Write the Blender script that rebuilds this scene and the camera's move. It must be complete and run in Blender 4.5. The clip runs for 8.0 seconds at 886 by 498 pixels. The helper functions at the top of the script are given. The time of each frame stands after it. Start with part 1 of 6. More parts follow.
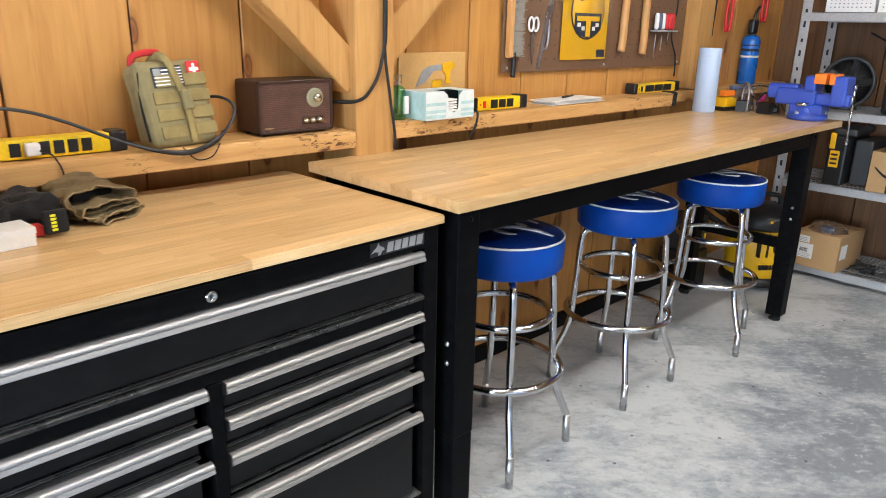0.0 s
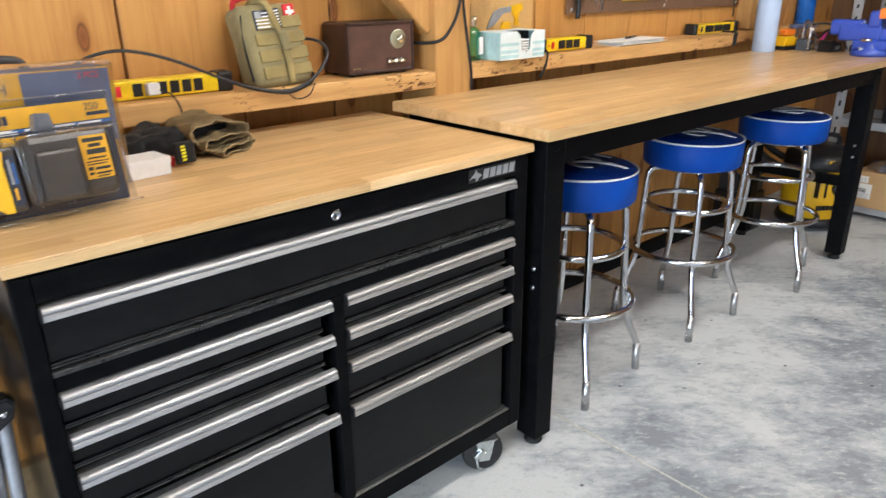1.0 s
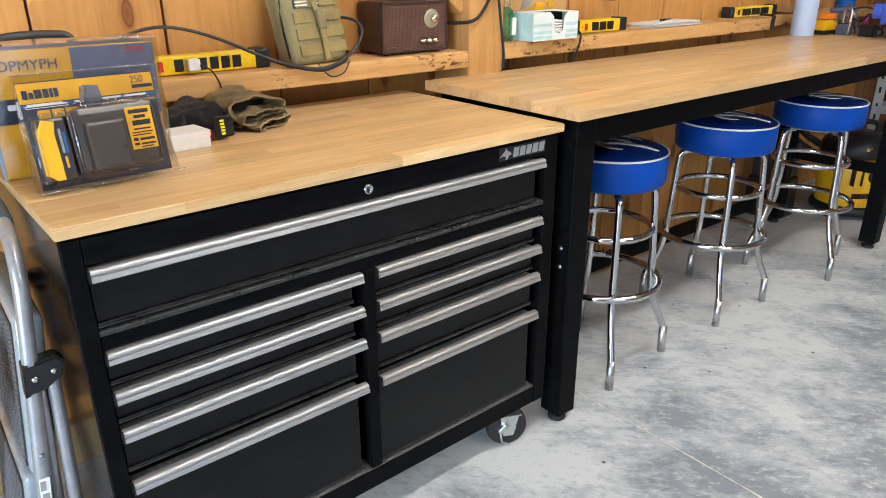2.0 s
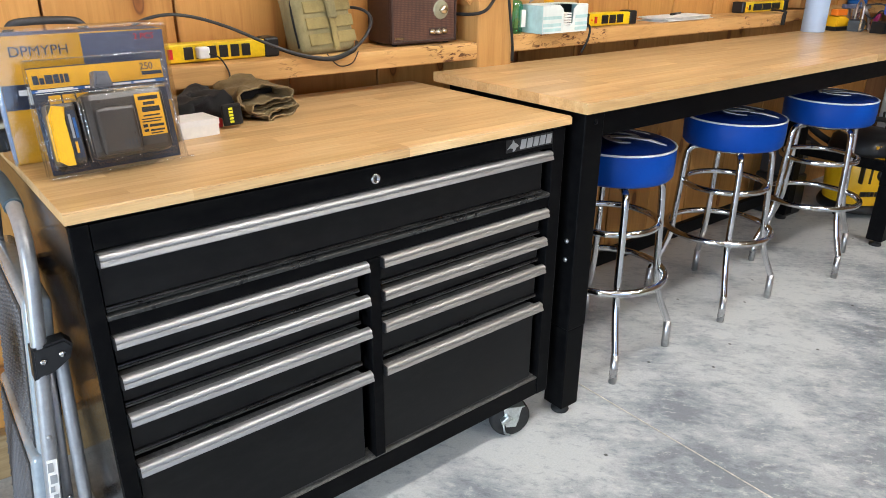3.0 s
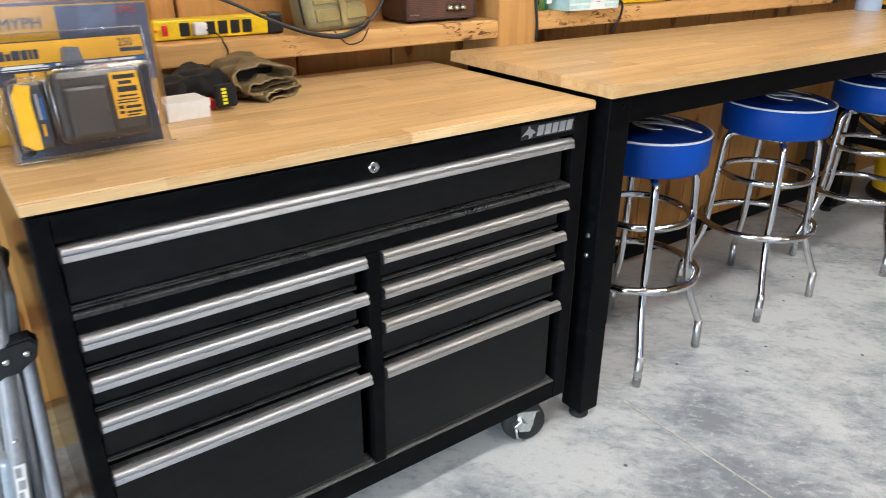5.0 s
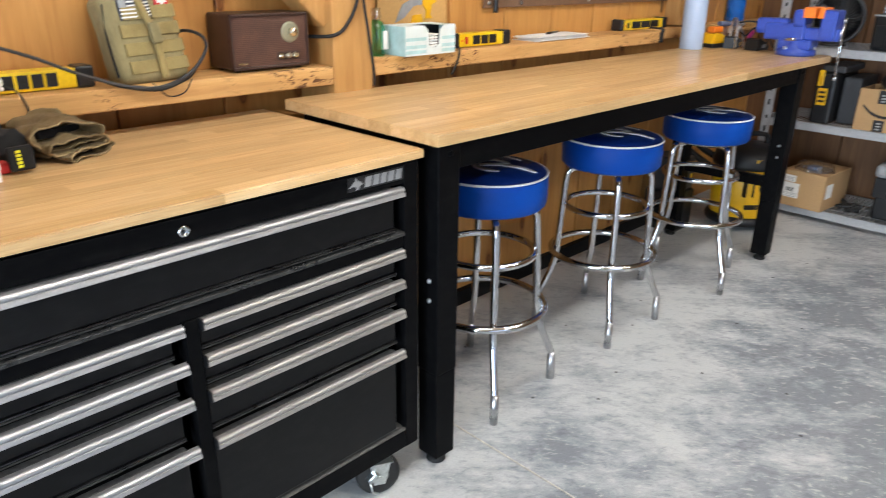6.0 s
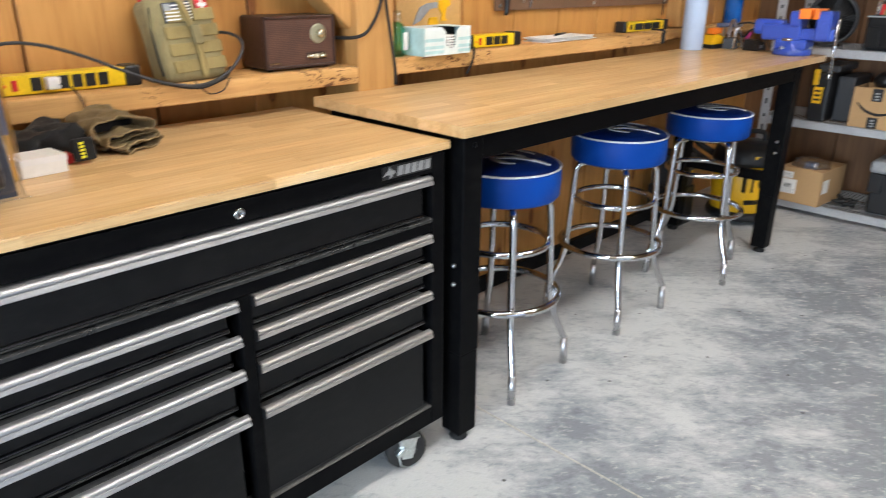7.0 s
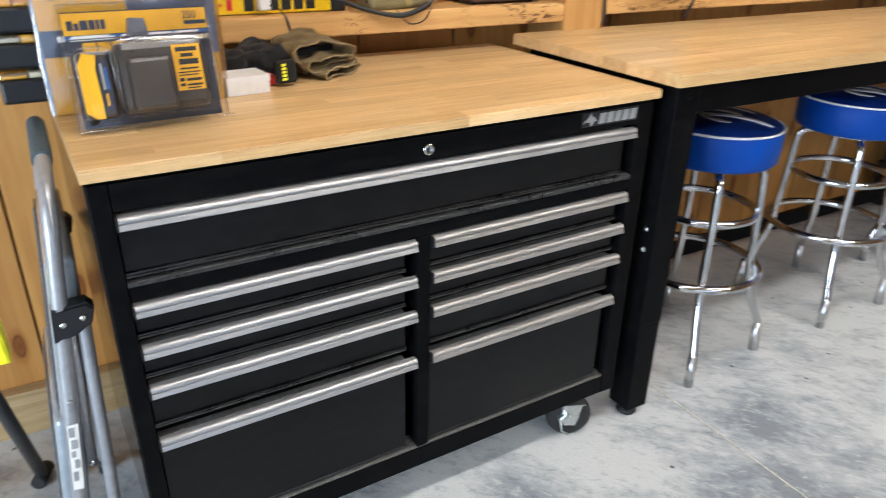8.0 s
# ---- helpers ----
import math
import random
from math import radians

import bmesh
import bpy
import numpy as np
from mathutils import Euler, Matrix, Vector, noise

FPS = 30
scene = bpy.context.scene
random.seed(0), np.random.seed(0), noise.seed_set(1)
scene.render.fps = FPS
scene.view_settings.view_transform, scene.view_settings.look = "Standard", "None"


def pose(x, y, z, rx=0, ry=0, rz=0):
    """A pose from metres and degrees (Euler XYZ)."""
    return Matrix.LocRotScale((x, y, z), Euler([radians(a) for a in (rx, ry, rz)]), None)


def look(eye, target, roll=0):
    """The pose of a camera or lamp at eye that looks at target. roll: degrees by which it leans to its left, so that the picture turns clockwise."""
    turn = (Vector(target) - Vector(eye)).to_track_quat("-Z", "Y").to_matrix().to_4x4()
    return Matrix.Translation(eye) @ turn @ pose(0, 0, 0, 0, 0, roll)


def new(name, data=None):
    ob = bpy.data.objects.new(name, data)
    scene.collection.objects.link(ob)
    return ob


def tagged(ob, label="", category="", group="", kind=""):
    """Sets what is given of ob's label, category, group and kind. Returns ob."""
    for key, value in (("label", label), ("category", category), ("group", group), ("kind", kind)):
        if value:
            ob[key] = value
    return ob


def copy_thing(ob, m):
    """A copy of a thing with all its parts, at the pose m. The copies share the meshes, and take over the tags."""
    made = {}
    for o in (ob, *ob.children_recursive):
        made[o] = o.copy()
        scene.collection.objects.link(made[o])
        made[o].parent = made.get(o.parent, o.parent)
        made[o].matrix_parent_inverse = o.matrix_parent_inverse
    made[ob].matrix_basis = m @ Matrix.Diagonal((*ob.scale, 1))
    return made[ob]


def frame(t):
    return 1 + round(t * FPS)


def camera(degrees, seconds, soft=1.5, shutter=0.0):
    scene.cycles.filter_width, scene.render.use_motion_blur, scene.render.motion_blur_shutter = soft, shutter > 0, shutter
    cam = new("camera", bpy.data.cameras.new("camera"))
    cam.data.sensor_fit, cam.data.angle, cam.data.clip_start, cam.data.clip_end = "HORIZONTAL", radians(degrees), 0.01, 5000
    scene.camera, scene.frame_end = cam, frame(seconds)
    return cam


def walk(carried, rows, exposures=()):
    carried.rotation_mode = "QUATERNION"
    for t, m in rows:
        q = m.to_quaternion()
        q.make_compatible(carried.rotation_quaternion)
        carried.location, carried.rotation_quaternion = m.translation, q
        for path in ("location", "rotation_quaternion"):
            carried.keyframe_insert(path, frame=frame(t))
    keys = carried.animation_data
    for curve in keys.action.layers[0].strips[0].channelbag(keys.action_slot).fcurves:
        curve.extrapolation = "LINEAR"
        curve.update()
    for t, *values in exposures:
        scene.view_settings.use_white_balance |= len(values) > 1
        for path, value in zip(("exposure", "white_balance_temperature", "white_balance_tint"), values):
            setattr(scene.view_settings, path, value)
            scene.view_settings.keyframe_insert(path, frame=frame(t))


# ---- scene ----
cam = camera(64.36, 8.0, soft=0.6, shutter=0.5)
PATH = [
    (0, (0.059, -1.122, 1.348), (1.378, 0.252, 0.740), 1.23),
    (0.5, (-0.067, -1.116, 1.331), (1.258, 0.243, 0.705), 0.02),
    (1, (-0.135, -1.116, 1.300), (1.093, 0.292, 0.589), -0.52),
    (1.5, (-0.154, -1.132, 1.294), (1.014, 0.308, 0.549), -0.62),
    (3, (-0.165, -1.150, 1.291), (0.973, 0.302, 0.521), 0.41),
    (3.5, (-0.159, -1.143, 1.289), (0.953, 0.320, 0.502), 0.78),
    (4, (-0.157, -1.131, 1.280), (0.909, 0.354, 0.471), 0.86),
    (4.2, (-0.159, -1.120, 1.267), (0.895, 0.369, 0.450), 0.80),
    (5.3, (0.040, -1.079, 1.270), (1.092, 0.413, 0.453), 0.03),
    (5.5, (0.078, -1.076, 1.278), (1.230, 0.351, 0.481), 0.74),
    (6, (0.082, -1.131, 1.306), (1.391, 0.188, 0.568), 0.74),
    (6.5, (0.008, -1.180, 1.314), (1.414, 0.061, 0.619), 0.73),
    (7, (-0.059, -1.170, 1.301), (1.261, 0.146, 0.577), 0.42),
    (7.5, (-0.076, -1.121, 1.279), (1.065, 0.314, 0.484), 0.87),
    (8, (-0.025, -1.071, 1.261), (0.884, 0.488, 0.402), 1.13),
]
walk(cam, [(t, look(eye, target, roll)) for t, eye, target, roll in PATH])

# ---- light ----
scene.view_settings.exposure = 0.0
world = bpy.data.worlds.new("world")
scene.world = world
world.use_nodes = True
world.node_tree.nodes["Background"].inputs[0].default_value = (0.55, 0.7, 1.0, 1)
world.node_tree.nodes["Background"].inputs[1].default_value = 1.6

LED_POWER = 64.0
WINDOW_POWER = 260.0


# ---- materials ----
def base_material(name):
    m = bpy.data.materials.new(name)
    m.use_nodes = True
    nt = m.node_tree
    return m, nt, nt.nodes["Principled BSDF"]


def node(nt, kind, **values):
    n = nt.nodes.new(kind)
    for k, v in values.items():
        if k in n.inputs:
            n.inputs[k].default_value = v
    return n


def ramp(nt, stops, source):
    r = nt.nodes.new("ShaderNodeValToRGB")
    e = r.color_ramp.elements
    while len(e) < len(stops):
        e.new(0.5)
    for el, (p, c) in zip(e, stops):
        el.position, el.color = p, (*c, 1) if len(c) == 3 else c
    nt.links.new(source, r.inputs[0])
    return r


def coords(nt, scale=(1, 1, 1), spread=0.0):
    tc = nt.nodes.new("ShaderNodeTexCoord")
    mp = nt.nodes.new("ShaderNodeMapping")
    mp.inputs["Scale"].default_value = scale
    if spread:
        info = nt.nodes.new("ShaderNodeObjectInfo")
        mul = nt.nodes.new("ShaderNodeMath")
        mul.operation = "MULTIPLY"
        mul.inputs[1].default_value = spread
        nt.links.new(info.outputs["Random"], mul.inputs[0])
        add = nt.nodes.new("ShaderNodeVectorMath")
        add.operation = "ADD"
        nt.links.new(tc.outputs["Object"], add.inputs[0])
        nt.links.new(mul.outputs[0], add.inputs[1])
        nt.links.new(add.outputs[0], mp.inputs[0])
    else:
        nt.links.new(tc.outputs["Object"], mp.inputs[0])
    return mp.outputs[0]


def noise_tex(nt, vector, scale, detail=4, rough=0.6, distortion=0.0):
    n = nt.nodes.new("ShaderNodeTexNoise")
    n.inputs["Scale"].default_value = scale
    n.inputs["Detail"].default_value = detail
    n.inputs["Roughness"].default_value = rough
    n.inputs["Distortion"].default_value = distortion
    nt.links.new(vector, n.inputs["Vector"])
    return n.outputs[0]


def mixed(nt, kind, factor, a, b):
    m = nt.nodes.new("ShaderNodeMix")
    m.data_type, m.blend_type = "RGBA", kind
    for socket, v in ((m.inputs[0], factor), (m.inputs[6], a), (m.inputs[7], b)):
        if isinstance(v, (int, float)):
            socket.default_value = v
        elif isinstance(v, tuple):
            socket.default_value = (*v, 1)
        else:
            nt.links.new(v, socket)
    return m.outputs[2]


def bumped(nt, bsdf, height, strength, distance=0.002):
    b = nt.nodes.new("ShaderNodeBump")
    b.inputs["Strength"].default_value = strength
    b.inputs["Distance"].default_value = distance
    nt.links.new(height, b.inputs["Height"])
    nt.links.new(b.outputs[0], bsdf.inputs["Normal"])


def plain(name, color, rough=0.5, metal=0.0, vary=0.15, size=60.0, bump=0.1, coat=0.0, spec=0.5):
    """A surface of one colour with fine grain and broad wear."""
    m, nt, p = base_material(name)
    v = coords(nt)
    fine = noise_tex(nt, v, size, 5)
    broad = noise_tex(nt, v, size * 0.08, 3)
    low = tuple(c * (1 - vary) for c in color)
    high = tuple(min(1, c * (1 + vary)) for c in color)
    a = ramp(nt, [(0.3, low), (0.7, high)], fine)
    c = mixed(nt, "MULTIPLY", 0.5, a.outputs[0], ramp(nt, [(0.35, (1 - vary,) * 3), (0.65, (1, 1, 1))], broad).outputs[0])
    nt.links.new(c, p.inputs["Base Color"])
    r = ramp(nt, [(0.3, (max(0.02, rough - 0.08),) * 3), (0.7, (min(1, rough + 0.08),) * 3)], broad)
    nt.links.new(r.outputs[0], p.inputs["Roughness"])
    p.inputs["Metallic"].default_value = metal
    p.inputs["Specular IOR Level"].default_value = spec
    p.inputs["Coat Weight"].default_value = coat
    if bump:
        bumped(nt, p, fine, bump)
    return m


def timber(name, light, mid, dark, along, rough=0.6, knots=0.0, coat=0.0, contrast=1.0, tone=0.25, stain=0.0, fibre_mix=0.35):
    """Sawn wood with grain along one axis, growth bands, knots and a tone of its own for each piece."""
    m, nt, p = base_material(name)
    k = {"x": (0.05, 1, 1), "y": (1, 0.05, 1), "z": (1, 1, 0.05)}[along]
    v = coords(nt, k, 37.0)
    v1 = coords(nt, (1, 1, 1), 37.0)
    fibre = noise_tex(nt, v, 260, 4, 0.7)
    band = noise_tex(nt, v, 26, 5, 0.6, 1.6)
    blotch = noise_tex(nt, v1, 3.0, 3)
    c = ramp(nt, [(0.5 - 0.28 / contrast, dark), (0.5, mid), (0.5 + 0.2 / contrast, light)], band).outputs[0]
    c = mixed(nt, "MULTIPLY", fibre_mix, c, ramp(nt, [(0.3, (0.6, 0.55, 0.5)), (0.6, (1, 1, 1))], fibre).outputs[0])
    c = mixed(nt, "MULTIPLY", 0.5, c, ramp(nt, [(0.3, (0.78, 0.72, 0.62)), (0.65, (1, 1, 1))], blotch).outputs[0])
    info = nt.nodes.new("ShaderNodeObjectInfo")
    own = ramp(nt, [(0, (1 - tone, 1 - tone * 1.15, 1 - tone * 1.4)), (1, (1, 1, 1))], info.outputs["Random"])
    c = mixed(nt, "MULTIPLY", 1.0, c, own.outputs[0])
    if knots:
        kk = (0.4, 1, 1) if along == "x" else (1, 1, 0.4)
        split = nt.nodes.new("ShaderNodeSeparateXYZ")
        nt.links.new(coords(nt, kk, 37.0), split.inputs[0])
        flat = nt.nodes.new("ShaderNodeCombineXYZ")
        nt.links.new(split.outputs["X"], flat.inputs["X"])
        nt.links.new(split.outputs["Z"], flat.inputs["Y"])
        vor = nt.nodes.new("ShaderNodeTexVoronoi")
        vor.voronoi_dimensions = "2D"
        vor.inputs["Scale"].default_value = knots
        nt.links.new(flat.outputs[0], vor.inputs["Vector"])
        kn = ramp(nt, [(0.0, (0.3, 0.17, 0.1)), (0.045, (0.5, 0.32, 0.2)), (0.06, (0.2, 0.1, 0.06)), (0.075, (0.72, 0.58, 0.42)), (0.13, (1, 1, 1))], vor.outputs["Distance"])
        c = mixed(nt, "MULTIPLY", 0.9, c, kn.outputs[0])
    if stain:
        sv = noise_tex(nt, coords(nt, (0.3, 0.8, 1), 11.0), 75, 6, 0.7, 1.0)
        place = noise_tex(nt, coords(nt, (1, 0.3, 0.3), 5.0), 3.2, 2)
        amount = ramp(nt, [(0.5, (0, 0, 0)), (0.58, (stain,) * 3)], place).outputs[0]
        c = mixed(nt, "MULTIPLY", amount, c, ramp(nt, [(0.4, (0.2, 0.13, 0.08)), (0.47, (1, 1, 1))], sv).outputs[0])
    nt.links.new(c, p.inputs["Base Color"])
    p.inputs["Roughness"].default_value = rough
    p.inputs["Coat Weight"].default_value = coat
    p.inputs["Coat Roughness"].default_value = 0.25
    bumped(nt, p, fibre, 0.25 if not coat else 0.05, 0.0015)
    return m


def math_node(nt, kind, a, b):
    m = nt.nodes.new("ShaderNodeMath")
    m.operation = kind
    for socket, v in zip(m.inputs, (a, b)):
        if isinstance(v, (int, float)):
            socket.default_value = v
        else:
            nt.links.new(v, socket)
    return m.outputs[0]


def concrete_material():
    """Trowelled concrete: a pale skin, worn through in broad flaky grey patches."""
    m, nt, p = base_material("concrete")
    v = coords(nt)
    turn = nt.nodes.new("ShaderNodeMapping")
    turn.inputs["Rotation"].default_value = (0, 0, math.radians(48))
    nt.links.new(v, turn.inputs[0])
    drag = nt.nodes.new("ShaderNodeMapping")
    drag.inputs["Scale"].default_value = (0.9, 1.5, 1.0)
    nt.links.new(turn.outputs[0], drag.inputs[0])
    vs = drag.outputs[0]
    big = noise_tex(nt, v, 1.5, 3, 0.5, 0.3)
    mid = noise_tex(nt, vs, 4.2, 8, 0.66, 0.35)
    flake = noise_tex(nt, vs, 30, 7, 0.72, 0.3)
    fine = noise_tex(nt, v, 170, 5, 0.7)
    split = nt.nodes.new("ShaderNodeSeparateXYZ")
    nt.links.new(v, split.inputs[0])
    # edge: pale rise towards +y, from y = -0.42 to 0.1, added onto wear.
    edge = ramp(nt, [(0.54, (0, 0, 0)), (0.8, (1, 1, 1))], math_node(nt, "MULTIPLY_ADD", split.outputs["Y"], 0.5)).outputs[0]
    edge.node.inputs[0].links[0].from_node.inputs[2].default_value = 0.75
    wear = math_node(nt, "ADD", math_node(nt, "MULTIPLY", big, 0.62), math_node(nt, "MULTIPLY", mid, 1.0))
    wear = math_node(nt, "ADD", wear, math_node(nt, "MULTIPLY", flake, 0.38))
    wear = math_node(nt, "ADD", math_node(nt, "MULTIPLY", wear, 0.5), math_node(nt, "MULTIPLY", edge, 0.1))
    c = ramp(nt, [(0.47, (0.235, 0.257, 0.285)), (0.51, (0.325, 0.35, 0.378)), (0.555, (0.425, 0.448, 0.468)), (0.618, (0.575, 0.592, 0.596))], wear).outputs[0]
    c = mixed(nt, "MIX", ramp(nt, [(0.56, (0, 0, 0)), (0.63, (0.6,) * 3)], flake).outputs[0], c, (0.6, 0.605, 0.58))
    c = mixed(nt, "MULTIPLY", ramp(nt, [(0.39, (0.6,) * 3), (0.44, (0, 0, 0))], flake).outputs[0], c, (0.75, 0.77, 0.8))
    c = mixed(nt, "MULTIPLY", 0.35, c, ramp(nt, [(0.3, (0.55,) * 3), (0.6, (1, 1, 1))], fine).outputs[0])
    vor = nt.nodes.new("ShaderNodeTexVoronoi")
    vor.voronoi_dimensions = "2D"
    vor.inputs["Scale"].default_value = 2.7
    nt.links.new(v, vor.inputs["Vector"])
    c = mixed(nt, "MULTIPLY", 0.85, c, ramp(nt, [(0.0, (0.1, 0.09, 0.08)), (0.012, (0.12, 0.11, 0.1)), (0.017, (1, 1, 1))], vor.outputs["Distance"]).outputs[0])
    nt.links.new(c, p.inputs["Base Color"])
    nt.links.new(ramp(nt, [(0.42, (0.34,) * 3), (0.58, (0.6,) * 3)], wear).outputs[0], p.inputs["Roughness"])
    bumped(nt, p, mixed(nt, "MIX", 0.5, flake, fine), 0.2, 0.003)
    return m


def clear_material(name, tint=(1, 1, 1), gloss=0.14, rough=0.06):
    m, nt, p = base_material(name)
    t = nt.nodes.new("ShaderNodeBsdfTransparent")
    t.inputs[0].default_value = (*tint, 1)
    g = nt.nodes.new("ShaderNodeBsdfGlossy")
    g.inputs["Roughness"].default_value = rough
    mix = nt.nodes.new("ShaderNodeMixShader")
    lw = nt.nodes.new("ShaderNodeLayerWeight")
    lw.inputs["Blend"].default_value = 0.3
    nt.links.new(ramp(nt, [(0.0, (gloss * 0.3,) * 3), (0.5, (gloss * 0.6,) * 3), (1.0, (gloss * 4,) * 3)], lw.outputs["Facing"]).outputs[0], mix.inputs[0])
    nt.links.new(t.outputs[0], mix.inputs[1])
    nt.links.new(g.outputs[0], mix.inputs[2])
    nt.links.new(mix.outputs[0], nt.nodes["Material Output"].inputs[0])
    return m


def glow(name, color, strength):
    m, nt, p = base_material(name)
    p.inputs["Emission Color"].default_value = (*color, 1)
    p.inputs["Emission Strength"].default_value = strength
    return m


def weave_material(name, color, scale=900.0, rough=0.9, depth=0.4):
    m, nt, p = base_material(name)
    v = coords(nt)
    w1, w2 = nt.nodes.new("ShaderNodeTexWave"), nt.nodes.new("ShaderNodeTexWave")
    w1.bands_direction, w2.bands_direction = "X", "Z"
    for w in (w1, w2):
        w.inputs["Scale"].default_value = scale / 6.28
        w.inputs["Distortion"].default_value = 1.0
        nt.links.new(v, w.inputs["Vector"])
    h = mixed(nt, "MULTIPLY", 1.0, w1.outputs[0], w2.outputs[0])
    broad = noise_tex(nt, v, 14, 4)
    c = ramp(nt, [(0.3, tuple(x * 0.7 for x in color)), (0.7, tuple(min(1, x * 1.2) for x in color))], broad).outputs[0]
    c = mixed(nt, "MULTIPLY", depth, c, ramp(nt, [(0, (0.5,) * 3), (0.6, (1, 1, 1))], h).outputs[0])
    nt.links.new(c, p.inputs["Base Color"])
    p.inputs["Roughness"].default_value = rough
    p.inputs["Sheen Weight"].default_value = 0.04
    bumped(nt, p, h, 0.4, 0.001)
    return m


def dusty_black(name, rough, dust, spec=0.17):
    """Black powder coat that has gathered grey dust and rubbed marks."""
    m, nt, p = base_material(name)
    v = coords(nt)
    orange_peel = noise_tex(nt, v, 900, 2)
    marks = noise_tex(nt, coords(nt, (0.45, 1, 1)), 45, 6, 0.65)
    c = ramp(nt, [(0.45, (0.003, 0.003, 0.0035)), (0.75, (0.0035 + dust, 0.0035 + dust, 0.0035 + dust * 0.95))], marks).outputs[0]
    nt.links.new(c, p.inputs["Base Color"])
    nt.links.new(ramp(nt, [(0.35, (rough,) * 3), (0.7, (min(1, rough + 0.12),) * 3)], marks).outputs[0], p.inputs["Roughness"])
    p.inputs["Specular IOR Level"].default_value = spec
    bumped(nt, p, orange_peel, 0.06, 0.0005)
    return m


def brushed(name, color, rough, along="x", dirt=0.0):
    m, nt, p = base_material(name)
    k = {"x": (0.02, 1, 1), "z": (1, 1, 0.02)}[along]
    line = noise_tex(nt, coords(nt, k), 500, 2, 0.5)
    spot = noise_tex(nt, coords(nt, (0.4, 1, 1), 9.0), 30, 6, 0.75)
    c = ramp(nt, [(0.3, tuple(x * 0.93 for x in color)), (0.7, color)], line).outputs[0]
    if dirt:
        c = mixed(nt, "MULTIPLY", dirt, c, ramp(nt, [(0.3, (0.25, 0.23, 0.21)), (0.37, (1, 1, 1))], spot).outputs[0])
    nt.links.new(c, p.inputs["Base Color"])
    p.inputs["Metallic"].default_value = 0.82
    nt.links.new(ramp(nt, [(0.3, (rough * 0.9,) * 3), (0.7, (rough * 1.15,) * 3)], line).outputs[0], p.inputs["Roughness"])
    return m


CONCRETE = concrete_material()
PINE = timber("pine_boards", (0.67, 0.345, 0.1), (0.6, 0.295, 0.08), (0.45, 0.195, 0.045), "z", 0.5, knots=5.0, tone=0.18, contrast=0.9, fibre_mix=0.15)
# Pine again, with the shade of end wall and board gaps in its colour.
SHADEPINE = timber("shaded_boards", (0.24, 0.12, 0.046), (0.2, 0.095, 0.036), (0.12, 0.052, 0.02), "z", 0.6, knots=2.6, tone=0.2)
BEAM_X = timber("rough_beam_x", (0.72, 0.43, 0.17), (0.66, 0.38, 0.14), (0.5, 0.26, 0.085), "x", 0.7, knots=6.5, tone=0.08, stain=1.0, fibre_mix=0.25)
BEAM_Z = timber("rough_beam_z", (0.62, 0.35, 0.12), (0.55, 0.295, 0.095), (0.41, 0.2, 0.06), "z", 0.7, knots=2.0, tone=0.08, contrast=0.8, fibre_mix=0.25)
PLANK = timber("baseboard_lumber", (0.55, 0.4, 0.22), (0.46, 0.32, 0.16), (0.33, 0.22, 0.1), "x", 0.7, knots=3.0, tone=0.1)
BUTCHER = timber("butcher_block", (0.84, 0.61, 0.34), (0.78, 0.53, 0.265), (0.6, 0.35, 0.14), "x", 0.4, coat=0.45, contrast=0.9, tone=0.22, fibre_mix=0.42)
HANDLEWOOD = timber("handle_wood", (0.72, 0.42, 0.18), (0.64, 0.35, 0.13), (0.5, 0.25, 0.08), "z", 0.5, tone=0.1)
BLACK = dusty_black("black_powder_coat", 0.38, 0.003, 0.05)
DRAWER = dusty_black("drawer_black", 0.32, 0.004, 0.24)
DUSTY = plain("dusty_rail", (0.062, 0.06, 0.057), 0.5, 0, 0.55, 160, 0.1)
FLANGE = plain("dusty_aluminium", (0.17, 0.168, 0.165), 0.5, 0.5, 0.35, 120, 0.08)
WORNLIP = plain("worn_lip", (0.028, 0.028, 0.028), 0.3, 0, 0.6, 140, 0.1)
LIP = dusty_black("worn_black_edge", 0.26, 0.02, 0.7)
GLOSSBLACK = dusty_black("glossy_black_panel", 0.06, 0.002, 0.38)
ALU = brushed("brushed_aluminium", (0.41, 0.41, 0.415), 0.44, "x")
ALU_DIRTY = brushed("soiled_aluminium", (0.375, 0.362, 0.35), 0.47, "x", dirt=0.7)
CHROME = plain("chrome", (0.64, 0.64, 0.65), 0.12, 1.0, 0.04, 40, 0.0)
STEEL = plain("steel", (0.55, 0.55, 0.56), 0.3, 1.0, 0.1, 80, 0.05)
BADGE = plain("badge_silver", (0.36, 0.36, 0.36), 0.45, 0.3, 0.06, 80, 0.0)
ZINC = plain("zinc", (0.62, 0.66, 0.66), 0.35, 1.0, 0.2, 90, 0.1)
VINYL = plain("blue_vinyl", (0.0005, 0.055, 0.33), 0.5, 0, 0.1, 500, 0.25, spec=0.2)
VINYL_TOP = plain("dark_blue_vinyl", (0.003, 0.022, 0.16), 0.42, 0, 0.1, 500, 0.25, spec=0.3)
WHITE = plain("white_plastic", (0.78, 0.78, 0.78), 0.4, 0, 0.05)
PAPER = plain("paper", (0.78, 0.77, 0.74), 0.8, 0, 0.06)
RUBBER = plain("black_rubber", (0.011, 0.011, 0.011), 0.65, 0, 0.3, 120, 0.2)
BLACKPLASTIC = plain("black_plastic", (0.009, 0.009, 0.01), 0.4, 0, 0.2, 300, 0.15)
DARKGREY = plain("dark_grey_plastic", (0.032, 0.033, 0.036), 0.5, 0, 0.15, 200, 0.15)
